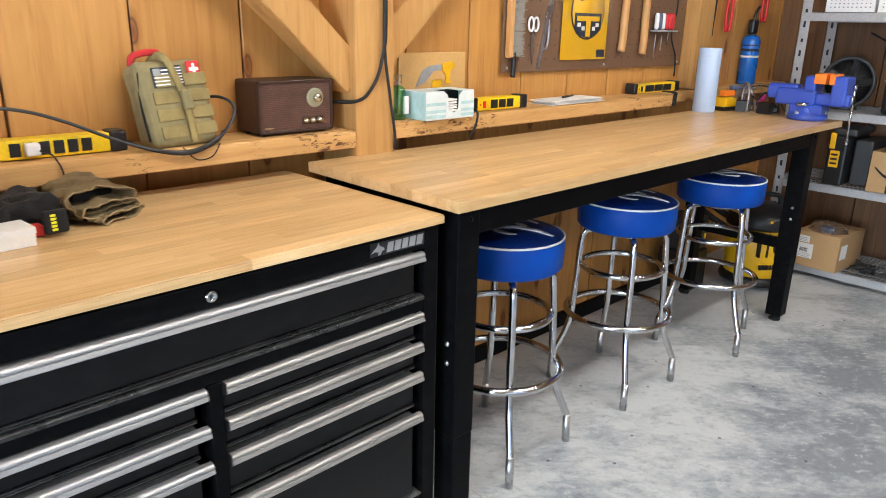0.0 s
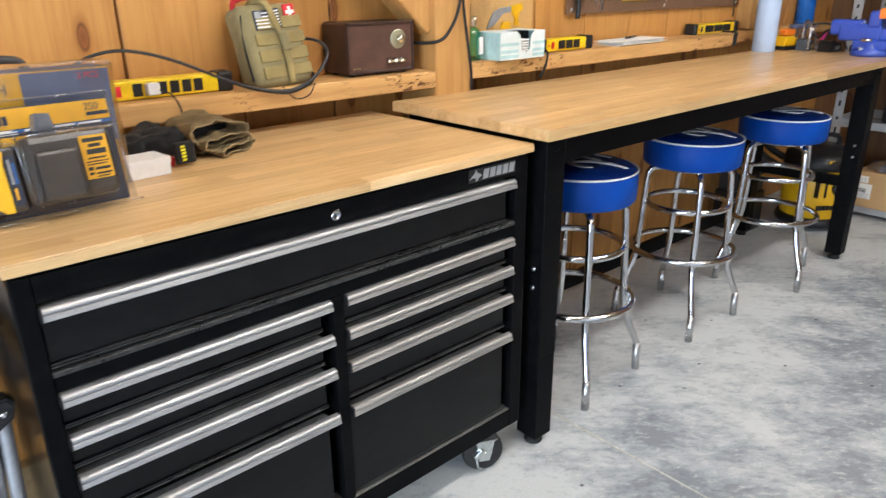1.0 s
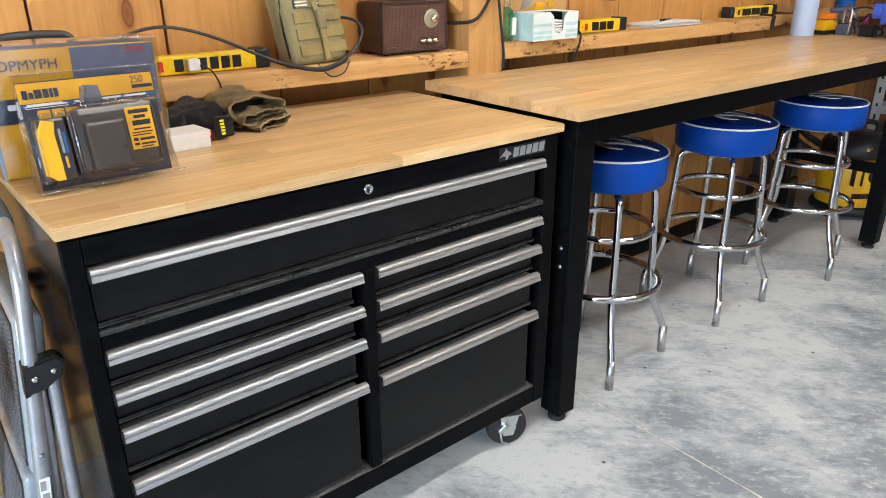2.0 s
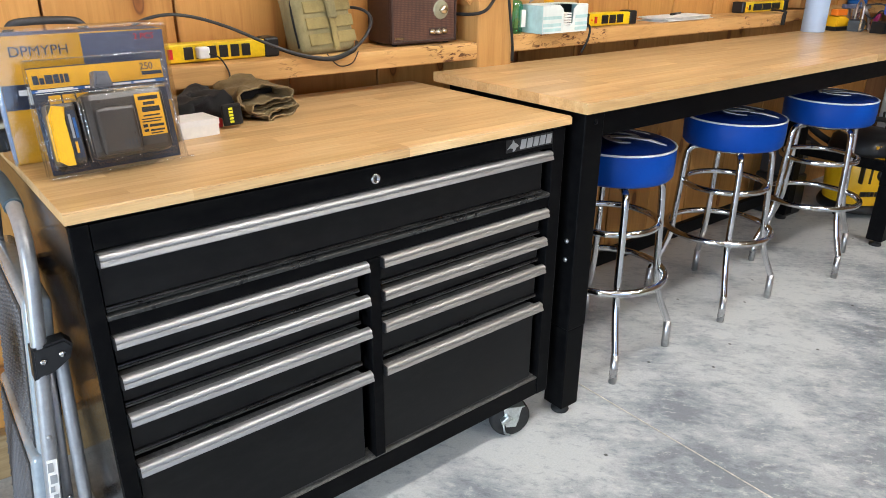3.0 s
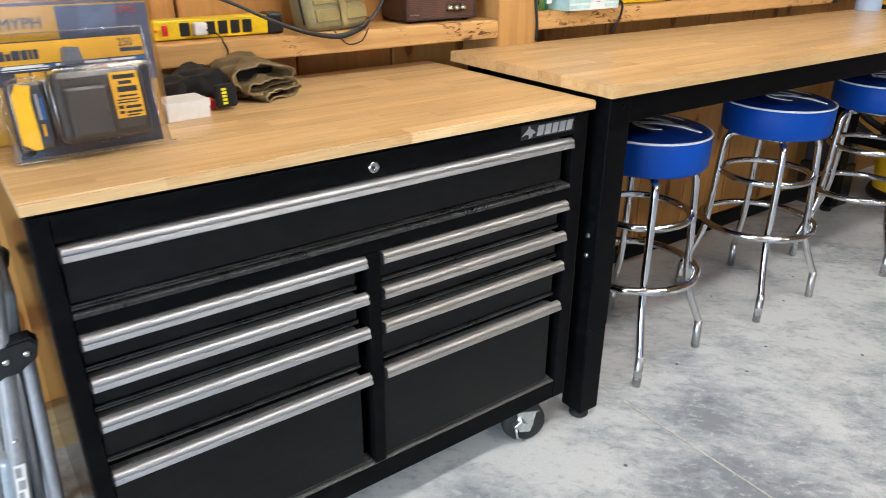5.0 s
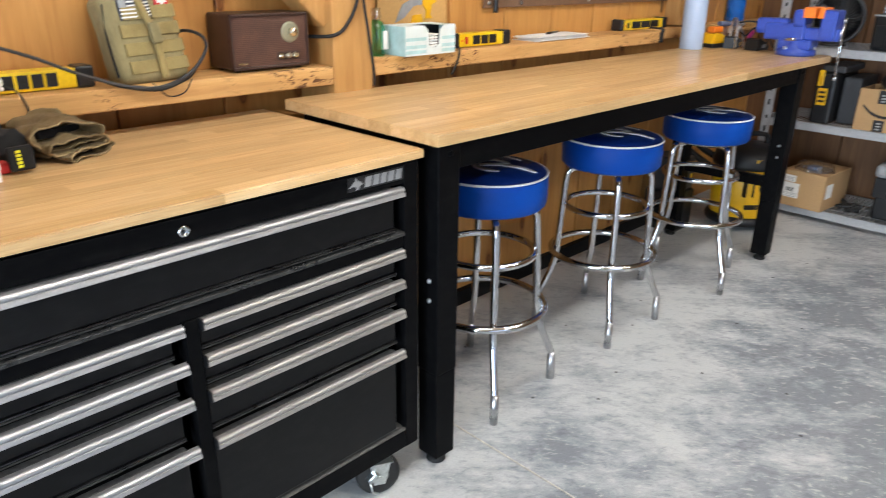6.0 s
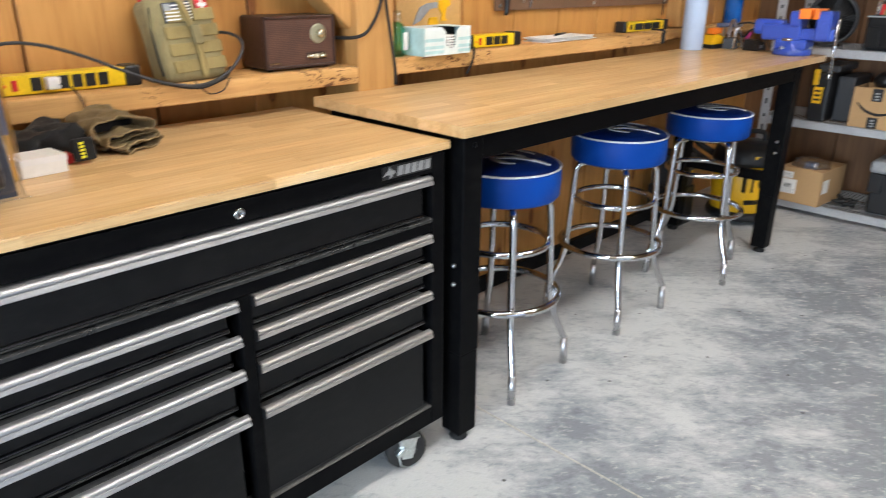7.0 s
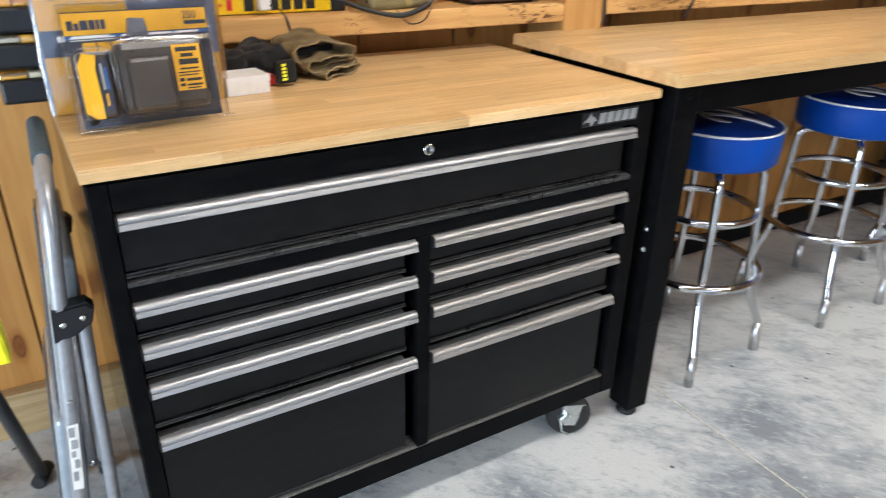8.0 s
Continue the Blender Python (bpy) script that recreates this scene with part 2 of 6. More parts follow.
TABGREY = plain("smoky_tab", (0.1, 0.1, 0.115), 0.25, 0, 0.15, 60, 0.05)
CHARGER = plain("charger_plastic", (0.045, 0.036, 0.03), 0.35, 0, 0.2, 300, 0.1)
GREYPLASTIC = plain("grey_plastic", (0.3, 0.31, 0.32), 0.5, 0, 0.12)
YELLOW = plain("yellow_plastic", (0.8, 0.44, 0.01), 0.4, 0, 0.08, 200, 0.1)
YELLOWSTEEL = plain("yellow_painted_steel", (0.82, 0.56, 0.01), 0.35, 0, 0.1, 90, 0.05)
LIME = plain("lime_plastic", (0.8, 0.78, 0.02), 0.4, 0, 0.05)
OLIVE = weave_material("olive_cordura", (0.3, 0.25, 0.12))
STRAP = weave_material("tan_webbing", (0.34, 0.26, 0.1), 1400)
REDCLOTH = weave_material("red_webbing", (0.6, 0.03, 0.03), 1200)
REDPLASTIC = plain("red_plastic", (0.6, 0.02, 0.025), 0.4, 0, 0.08)
KHAKI = weave_material("tan_leather_cloth", (0.185, 0.128, 0.054), 1700)
BLACKCLOTH = weave_material("black_cloth", (0.006, 0.006, 0.007), 1700)
HEM = weave_material("tan_hem", (0.3, 0.22, 0.11), 1500)
RADIOWOOD = timber("walnut_veneer", (0.05, 0.022, 0.014), (0.042, 0.018, 0.012), (0.028, 0.011, 0.008), "x", 0.45, tone=0.02)
GRILLE = weave_material("brown_grille_cloth", (0.12, 0.05, 0.03), 400, 0.7, 1.0)
CREAM = plain("brass_cream", (0.42, 0.41, 0.29), 0.25, 0.5, 0.06)
BRASS = plain("pale_brass", (0.66, 0.62, 0.5), 0.25, 1.0, 0.08)
CARDBOARD = plain("cardboard", (0.44, 0.27, 0.125), 0.85, 0, 0.08, 120, 0.2)
CARDPALE = plain("pale_card", (0.6, 0.36, 0.13), 0.7, 0, 0.06, 90, 0.1)
GALV = plain("grey_shelf_steel", (0.45, 0.455, 0.465), 0.45, 0.35, 0.1, 80, 0.05)
SILVER = plain("silver_paint_tube", (0.36, 0.37, 0.39), 0.4, 0.5, 0.1, 80, 0.05)
TEAL = plain("teal_print", (0.42, 0.63, 0.63), 0.6, 0, 0.15, 30, 0.0)
PALETEAL = plain("pale_print", (0.66, 0.72, 0.7), 0.6, 0, 0.08, 30, 0.0)
GELCLEAR = clear_material("clear_green_gel", (0.4, 0.9, 0.75), 0.3, 0.05)
GREENGEL = plain("green_gel", (0.12, 0.5, 0.25), 0.15, 0, 0.1, 20, 0.0, coat=0.5)
ROLLBLUE = plain("blue_paper_roll", (0.45, 0.56, 0.75), 0.85, 0, 0.06, 250, 0.35)
VISEBLUE = plain("blue_enamel", (0.03, 0.075, 0.42), 0.35, 0, 0.15, 120, 0.15, coat=0.3)
BRIGHTBLUE = plain("blue_can", (0.01, 0.13, 0.5), 0.3, 0, 0.1)
ORANGE = plain("orange_plastic", (0.85, 0.2, 0.015), 0.45, 0, 0.06)
PURPLE = plain("magenta_plastic", (0.35, 0.02, 0.14), 0.4, 0, 0.1)
HARDBOARD = plain("brown_hardboard", (0.16, 0.085, 0.045), 0.6, 0, 0.12, 150, 0.1)
BRISTLE = plain("grey_bristle", (0.3, 0.28, 0.25), 0.95, 0, 0.3, 400, 0.4)
TREAD = plain("step_tread_rubber", (0.035, 0.036, 0.038), 0.6, 0, 0.2, 200, 0.2)
TREADWORN = plain("worn_step_stud", (0.15, 0.15, 0.16), 0.45, 0, 0.25, 200, 0.1)
GREYBLUE = plain("grey_blue_foam", (0.05, 0.08, 0.1), 0.7, 0, 0.2, 200, 0.3)
# Grey base raised and blued: reflected daylight is put into the shell's colour.
STEPSHELL = plain("glossy_step_shell", (0.3, 0.35, 0.39), 0.12, 0, 0.1, 60, 0.03, coat=1.0)
CLEAR = clear_material("clear_plastic", (0.975, 0.98, 0.985), 0.13, 0.06)
CLEARBAG = clear_material("clear_bag", (0.96, 0.975, 1.0), 0.6, 0.16)
CLEAREDGE = clear_material("clear_plastic_edge", (0.95, 0.96, 0.98), 0.7, 0.2)
CLEARSTACK = clear_material("clear_lid", (1.0, 0.95, 0.8), 0.5, 0.12)
DARKNAVY = plain("navy_print", (0.02, 0.028, 0.05), 0.35, 0, 0.1, 60, 0.0)
SKYPRINT = plain("blue_print", (0.015, 0.1, 0.3), 0.4, 0, 0.1, 60, 0.0)
BOXBLUE = plain("blue_grey_print", (0.1, 0.12, 0.19), 0.45, 0, 0.15, 30, 0.0)
# Blue print lightened: the bag's bluish glare is put into the colour.
SIDEGLARE = plain("pale_blue_glare", (0.16, 0.28, 0.46), 0.35, 0, 0.2, 40, 0.0)
BOXYELLOW = plain("amber_print", (0.72, 0.35, 0.01), 0.5, 0, 0.08, 30, 0.0)
LED = glow("led_diffuser", (1.0, 0.98, 0.945), LED_POWER)
PAINTWHITE = plain("white_paint", (0.75, 0.74, 0.72), 0.6, 0, 0.06)
# Surfaces out of view; their brown is chosen to hold down fill light.
FARWALL = plain("unseen_wall_brown", (0.22, 0.14, 0.075), 0.7, 0, 0.2, 20, 0.1)
ROOFDECK = plain("unseen_ceiling_brown", (0.3, 0.22, 0.14), 0.8, 0, 0.2, 15, 0.1)


# ---- shaping helpers ----
def box(bm, x0, x1, y0, y1, z0, z1, bevel=0.0, m=None, segments=2):
    vs = [bm.verts.new((x, y, z)) for x in (x0, x1) for y in (y0, y1) for z in (z0, z1)]
    fs = [bm.faces.new([vs[i] for i in q]) for q in ((0, 1, 3, 2), (4, 6, 7, 5), (0, 4, 5, 1), (2, 3, 7, 6), (0, 2, 6, 4), (1, 5, 7, 3))]
    if bevel:
        edges = list({e for f in fs for e in f.edges})
        out = bmesh.ops.bevel(bm, geom=edges, offset=bevel, segments=segments, affect="EDGES", profile=0.5, clamp_overlap=True)
        vs = list({v for f in out["faces"] for v in f.verts} | {v for v in vs if v.is_valid})
    if m is not None:
        bmesh.ops.transform(bm, matrix=m, verts=vs)
    return vs


def tube(bm, pts, r, seg=10, closed=False, radii=None):
    """A round bar along a chain of points."""
    pts = [Vector(p) for p in pts]
    n, rings, ref = len(pts), [], None
    for i, p in enumerate(pts):
        a = pts[(i - 1) % n] if closed or i else p
        b = pts[(i + 1) % n] if closed or i < n - 1 else p
        d = (b - a).normalized()
        if ref is None:
            ref = d.orthogonal().normalized()
        ref = (ref - d * ref.dot(d)).normalized()
        side = d.cross(ref)
        rr = radii[i] if radii else r
        rings.append([bm.verts.new(p + (ref * math.cos(t) + side * math.sin(t)) * rr) for t in (2 * math.pi * k / seg for k in range(seg))])
    for i in range(n if closed else n - 1):
        a, b = rings[i], rings[(i + 1) % n]
        off = 0
        if closed and i == n - 1:
            off = min(range(seg), key=lambda o: sum((a[k].co - b[(k + o) % seg].co).length for k in range(seg)))
        for k in range(seg):
            f = bm.faces.new((a[k], a[(k + 1) % seg], b[(k + 1 + off) % seg], b[(k + off) % seg]))
            f.smooth = True
    if not closed:
        bm.faces.new(list(reversed(rings[0])))
        bm.faces.new(rings[-1])


def smooth_path(pts, steps=6):
    """Points along a curve that glides through the given ones."""
    pts = [Vector(p) for p in pts]
    out = []
    for i in range(len(pts) - 1):
        p0, p1, p2, p3 = pts[max(i - 1, 0)], pts[i], pts[i + 1], pts[min(i + 2, len(pts) - 1)]
        for s in range(steps):
            t = s / steps
            out.append(0.5 * ((2 * p1) + (p2 - p0) * t + (2 * p0 - 5 * p1 + 4 * p2 - p3) * t * t + (3 * p1 - p0 - 3 * p2 + p3) * t ** 3))
    return out + [pts[-1]]


def lathe(bm, profile, seg=32, m=None, smooth=True):
    """A turned shape round z from pairs of radius and height."""
    rings = []
    for r, z in profile:
        if r < 1e-6:
            rings.append([bm.verts.new((0, 0, z))])
        else:
            rings.append([bm.verts.new((r * math.cos(2 * math.pi * k / seg), r * math.sin(2 * math.pi * k / seg), z)) for k in range(seg)])
    for a, b in zip(rings, rings[1:]):
        for k in range(seg):
            q = [a[k % len(a)], a[(k + 1) % len(a)], b[(k + 1) % len(b)], b[k % len(b)]]
            q = list(dict.fromkeys(q))
            if len(q) > 2:
                bm.faces.new(q).smooth = smooth
    for ring in (rings[0], rings[-1]):
        if len(ring) > 1:
            bm.faces.new(ring)
    vs = [v for r in rings for v in r]
    if m is not None:
        bmesh.ops.transform(bm, matrix=m, verts=vs)
    return vs


def slab(bm, outline, depth, m=None, bevel=0.0):
    """A flat outline in x and z given a thickness along y."""
    a = [bm.verts.new((x, 0, z)) for x, z in outline]
    b = [bm.verts.new((x, depth, z)) for x, z in outline]
    fs = [bm.faces.new(a), bm.faces.new(list(reversed(b)))]
    n = len(a)
    fs += [bm.faces.new((a[(i + 1) % n], a[i], b[i], b[(i + 1) % n])) for i in range(n)]
    vs = a + b
    if bevel:
        out = bmesh.ops.bevel(bm, geom=list(fs[0].edges), offset=bevel, segments=2, affect="EDGES", clamp_overlap=True)
        vs = list({v for f in out["faces"] for v in f.verts} | {v for v in vs if v.is_valid})
    if m is not None:
        bmesh.ops.transform(bm, matrix=m, verts=vs)
    return vs


def open_box(bm, w, d, h, t, flare=0.0):
    """A tub with walls and floor of one thickness, open at the top."""
    out = [bm.verts.new(p) for p in ((0, 0, 0), (w, 0, 0), (w, d, 0), (0, d, 0), (-flare, -flare, h), (w + flare, -flare, h), (w + flare, d + flare, h), (-flare, d + flare, h))]
    ins = [bm.verts.new(p) for p in ((t, t, t), (w - t, t, t), (w - t, d - t, t), (t, d - t, t), (t - flare, t - flare, h), (w - t + flare, t - flare, h), (w - t + flare, d - t + flare, h), (t - flare, d - t + flare, h))]
    bm.faces.new(out[3::-1])
    bm.faces.new(ins[:4])
    for i in range(4):
        j = (i + 1) % 4
        bm.faces.new((out[i], out[j], out[j + 4], out[i + 4]))
        bm.faces.new((ins[j], ins[i], ins[i + 4], ins[j + 4]))
        bm.faces.new((out[i + 4], out[j + 4], ins[j + 4], ins[i + 4]))


def crumple(bm, amount, scale, seed=0.0, keep_below=None):
    """Pushes the surface in and out unevenly, as cloth lies."""
    for v in bm.verts:
        n = noise.noise_vector(v.co * scale + Vector((seed, seed, seed)))
        if keep_below is not None and v.co.z < keep_below:
            n.z = abs(n.z) * 0.2
        v.co += n * amount


def mesh_of(name, bm, material):
    bmesh.ops.recalc_face_normals(bm, faces=bm.faces[:])
    me = bpy.data.meshes.new(name)
    bm.to_mesh(me)
    bm.free()
    me.materials.append(material)
    return me


def part(name, bm, material, parent, label=""):
    ob = new(name, mesh_of(name, bm, material))
    ob.parent = parent
    return tagged(ob, label)


def single(name, bm, material, label, category, group="", kind="", m=None):
    ob = new(name, mesh_of(name, bm, material))
    if m is not None:
        ob.matrix_basis = m
    return tagged(ob, label, category, group, kind)


def thing(name, m, label, category, group="", kind=""):
    ob = new(name)
    ob.empty_display_size = 0.05
    ob.matrix_basis = m
    return tagged(ob, label, category, group, kind)


def bx(name, material, parent, *dims, bevel=0.0, label="", m=None):
    b = bmesh.new()
    box(b, *dims, bevel=bevel, m=m)
    return part(name, b, material, parent, label)


def lettering(name, text, size, material, parent, m, label=""):
    """Letters of the built-in font as a thin mesh."""
    c = bpy.data.curves.new(name, "FONT")
    c.body, c.size, c.extrude = text, size, 0.0004
    tmp = bpy.data.objects.new(name, c)
    scene.collection.objects.link(tmp)
    me = bpy.data.meshes.new_from_object(tmp.evaluated_get(bpy.context.evaluated_depsgraph_get()))
    bpy.data.objects.remove(tmp)
    me.materials.clear()
    me.materials.append(material)
    ob = new(name, me)
    ob.parent = parent
    ob.matrix_basis = m
    return tagged(ob, label)


def staves(parent, x0, x1, y0, y1, z0, z1, rows, shortest, longest, seed):
    """The glued strips of a butcher-block top."""
    rnd = random.Random(seed)
    w = (y1 - y0) / rows
    for r in range(rows):
        x = x0
        while x < x1 - 1e-4:
            end = x + rnd.uniform(shortest, longest) * (0.5 if x == x0 else 1)
            if x1 - end < shortest * 0.6:
                end = x1
            b = bmesh.new()
            dz = rnd.uniform(-0.0002, 0.0002)
            vs = box(b, x, end, y0 + r * w, y0 + (r + 1) * w, z0, z1 + dz)
            if r == 0:
                es = [e for e in b.edges if all(v.co.y < y0 + 1e-5 and v.co.z > z1 - 0.01 for v in e.verts)]
                bmesh.ops.bevel(b, geom=es, offset=0.003, segments=2, affect="EDGES")
            part("stave", b, BUTCHER, parent)
            x = end


# ---- room ----
WALL_Y, EAST_X, WEST_X, SOUTH_Y, CEILING = 0.775, 4.75, -3.2, -5.0, 2.75


def room():
    floor = thing("floor", pose(0, 0, 0), "pale grey mottled concrete floor with a sawn joint", "floor", kind="structure")
    joint = 1.394
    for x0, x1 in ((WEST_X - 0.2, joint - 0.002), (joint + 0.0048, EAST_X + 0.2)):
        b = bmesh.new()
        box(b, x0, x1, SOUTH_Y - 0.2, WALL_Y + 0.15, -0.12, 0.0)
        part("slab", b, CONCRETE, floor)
    bx("joint_bed", plain("joint_filler", (0.7, 0.68, 0.6), 0.9, 0, 0.35, 40, 0.5), floor, joint + 0.0006, joint + 0.01, SOUTH_Y, WALL_Y, -0.012, -0.0005)

    north = thing("wall_north", pose(0, 0, 0), "wall of wide vertical sawn pine boards", "wall", kind="structure")
    # Backings carry the shaded pine tone, so the gaps between boards look dark.
    bx("backing", SHADEPINE, north, WEST_X, EAST_X, WALL_Y + 0.024, WALL_Y + 0.1, 0, CEILING)
    east = thing("wall_east", pose(0, 0, 0), "end wall of vertical sawn pine boards", "wall", kind="structure")
    bx("backing", SHADEPINE, east, EAST_X + 0.024, EAST_X + 0.1, SOUTH_Y, WALL_Y + 0.1, 0, CEILING)
    west = single("wall_west", wall_with_opening(), FARWALL, "plain brown wall, out of view, with a wide doorway", "wall", kind="structure")
    # Unseen south wall; its opening is added to let in bluish sky light.
    b = bmesh.new()
    box(b, WEST_X, -2.4, SOUTH_Y - 0.12, SOUTH_Y, 0, CEILING)
    box(b, 1.2, EAST_X, SOUTH_Y - 0.12, SOUTH_Y, 0, CEILING)
    box(b, -2.4, 1.2, SOUTH_Y - 0.12, SOUTH_Y, 2.2, CEILING)
    single("wall_south", b, FARWALL, "plain brown unseen wall with an added open doorway", "wall", kind="structure")
    b = bmesh.new()
    box(b, WEST_X - 0.1, EAST_X + 0.1, SOUTH_Y - 0.12, WALL_Y + 0.1, CEILING, CEILING + 0.1)
    single("ceiling", b, ROOFDECK, "plain wooden ceiling, out of view", "ceiling", kind="structure")
    return north, east


def wall_with_opening():
    b = bmesh.new()
    x0, x1 = WEST_X - 0.12, WEST_X
    box(b, x0, x1, SOUTH_Y, -3.0, 0, CEILING)
    box(b, x0, x1, -0.6, WALL_Y + 0.1, 0, CEILING)
    box(b, x0, x1, -3.0, -0.6, 2.2, CEILING)
    return b


NORTH, EAST = room()

lamp = bpy.data.lights.new("doorway_daylight", "AREA")
lamp.shape, lamp.size, lamp.size_y, lamp.energy, lamp.color = "RECTANGLE", 2.3, 2.1, WINDOW_POWER, (0.72, 0.86, 1.0)
new("doorway_daylight", lamp).matrix_basis = look((WEST_X - 0.05, -1.8, 1.1), (0, -1.8, 1.1))


def strip_light(x, y, turn):
    t = thing("ceiling_light", pose(x, y, CEILING, 0, 0, turn), "assumed white ceiling strip light with a frosted diffuser", "ceiling light", "ceiling lights")
    bx("housing", PAINTWHITE, t, -0.62, 0.62, -0.07, 0.07, -0.05, 0.0, bevel=0.006)
    bx("diffuser", LED, t, -0.6, 0.6, -0.055, 0.055, -0.085, -0.0501, bevel=0.01)


# Unseen fixtures: bench pair guessed from shadows, the y=-2.7 pair added as fill.
for lx, ly, lt in ((0.75, -0.68, 0), (2.5, -0.68, 0), (1.3, -2.7, 0), (2.5, -2.7, 0)):
    strip_light(lx, ly, lt)


def timbers():
    """Posts, knee braces and the flat girts that serve as ledges."""
    b = bmesh.new()
    box(b, 1.338, 1.484, 0.597, WALL_Y, 0, CEILING, bevel=0.004)
    single("post", b, BEAM_Z, "square rough-sawn timber post against the boards", "post", kind="structure")
    for x0, z0, x1, z1 in ((1.35, 1.2, 1.05, 1.475), (1.45, 1.245, 1.76, 1.535)):
        b = bmesh.new()
        d = Vector((x1 - x0, 0, z1 - z0)).normalized()
        n = Vector((-d.z, 0, d.x)) * 0.053
        far = Vector((x1, 0, z1)) + d * 0.9
        near = Vector((x0, 0, z0)) - d * 0.02
        near_a, near_b = near + n, near - n
        slab(b, [((near_a).x, near_a.z), (near_b.x, near_b.z), ((far - n).x, (far - n).z), ((far + n).x, (far + n).z)], 0.09, pose(0, 0.625, 0), bevel=0.003)
        single("knee_brace", b, BEAM_Z, "diagonal sawn timber knee brace on the post", "brace", "knee braces", "structure")
    for x0, x1, y0, z1 in ((-3.0, 1.336, 0.597, 1.038), (1.486, 3.24, 0.597, 1.05), (3.242, EAST_X - 0.01, 0.68, 1.05)):
        b = bmesh.new()
        box(b, x0, x1, y0, WALL_Y - 0.002, z1 - 0.052, z1, bevel=0.004)
        single("ledge", b, BEAM_X, "rough-sawn flat timber ledge with dark stains along its edge", "ledge", "ledges", "structure")
    b = bmesh.new()
    box(b, 3.545, 3.70, 0.69, WALL_Y, 1.056, CEILING, bevel=0.003)
    single("post", b, BEAM_Z, "narrow sawn timber stud beside the hardboard", "post", kind="structure")
    b = bmesh.new()
    box(b, -3.0, 1.32, WALL_Y - 0.04, WALL_Y - 0.001, 0.0, 0.13, bevel=0.003)
    single("baseboard", b, PLANK, "pale lumber plank along the foot of the boards", "baseboard", kind="structure")


timbers()


def along_x(bm, profile, x0, x1):
    """A bar of constant section (y, z) from x0 to x1."""
    a = [bm.verts.new((x0, y, z)) for y, z in profile]
    b = [bm.verts.new((x1, y, z)) for y, z in profile]
    bm.faces.new(a)
    bm.faces.new(list(reversed(b)))
    n = len(a)
    for i in range(n):
        bm.faces.new((a[i], b[i], b[(i + 1) % n], a[(i + 1) % n])).smooth = True
    bm.normal_update()
    for e in bm.edges:
        e.smooth = e.calc_face_angle(0) < 0.7


# ---- tool cabinet ----
CAB_TOP = 0.9225


def drawer(cab, x0, x1, top, bottom, handle_h, soiled, lip=True):
    """A drawer front set back behind its full-width extruded pull, with a rolled lip along its foot."""
    d = bx("drawer", DRAWER, cab, x0 + 0.002, x1 - 0.022, 0.0175, 0.6, bottom, top - 0.003, bevel=0.0015)
    b = bmesh.new()
    low = top - handle_h
    prof = [(0.0172, top + 0.0002), (0.0135, top), (0.0105, top - 0.0004), (0.0068, top - 0.0014), (0.004, top - 0.0032), (0.0022, top - 0.0058), (0.0018, top - 0.0086),
            (0.0042, top - 0.0102), (0.0042, top - 0.0112), (0.0016, top - 0.0124), (-0.0012, low + 0.0022), (-0.0006, low + 0.0006), (0.001, low), (0.004, low + 0.0012), (0.009, top - 0.007), (0.0172, top - 0.006)]
    along_x(b, prof, x0 + 0.004, x1)
    part("handle", b, ALU_DIRTY if soiled else ALU, d, "brushed aluminium full-width pull" + (" with dark smudges" if soiled else ""))
    b = bmesh.new()
    slab(b, [(0.0, top + 0.001), (0.0, low - 0.0005), (0.003, low - 0.0005), (0.003, top + 0.001)], 0.016, pose(x0 + 0.0006, 0.0012, 0))
    part("handle_cap", b, BLACKPLASTIC, d)
    bx("flange", FLANGE, d, x0 + 0.004, x1 - 0.022, 0.0174, 0.034, top - 0.0028, top + 0.0002, label="dusty top flange of the pull")
    if lip:
        b = bmesh.new()
        along_x(b, [(0.02, bottom - 0.001), (0.0155, bottom - 0.0012), (0.0135, bottom - 0.0006), (0.0122, bottom - 0.001), (0.0118, bottom - 0.0024), (0.0135, bottom - 0.0036), (0.0138, bottom - 0.0048), (0.012, bottom - 0.0058), (0.0122, bottom - 0.0092), (0.015, bottom - 0.0102), (0.02, bottom - 0.0102)], x0 + 0.002, x1 - 0.022)
        part("drawer_lip", b, LIP, d, "worn rolled lip")
    return d


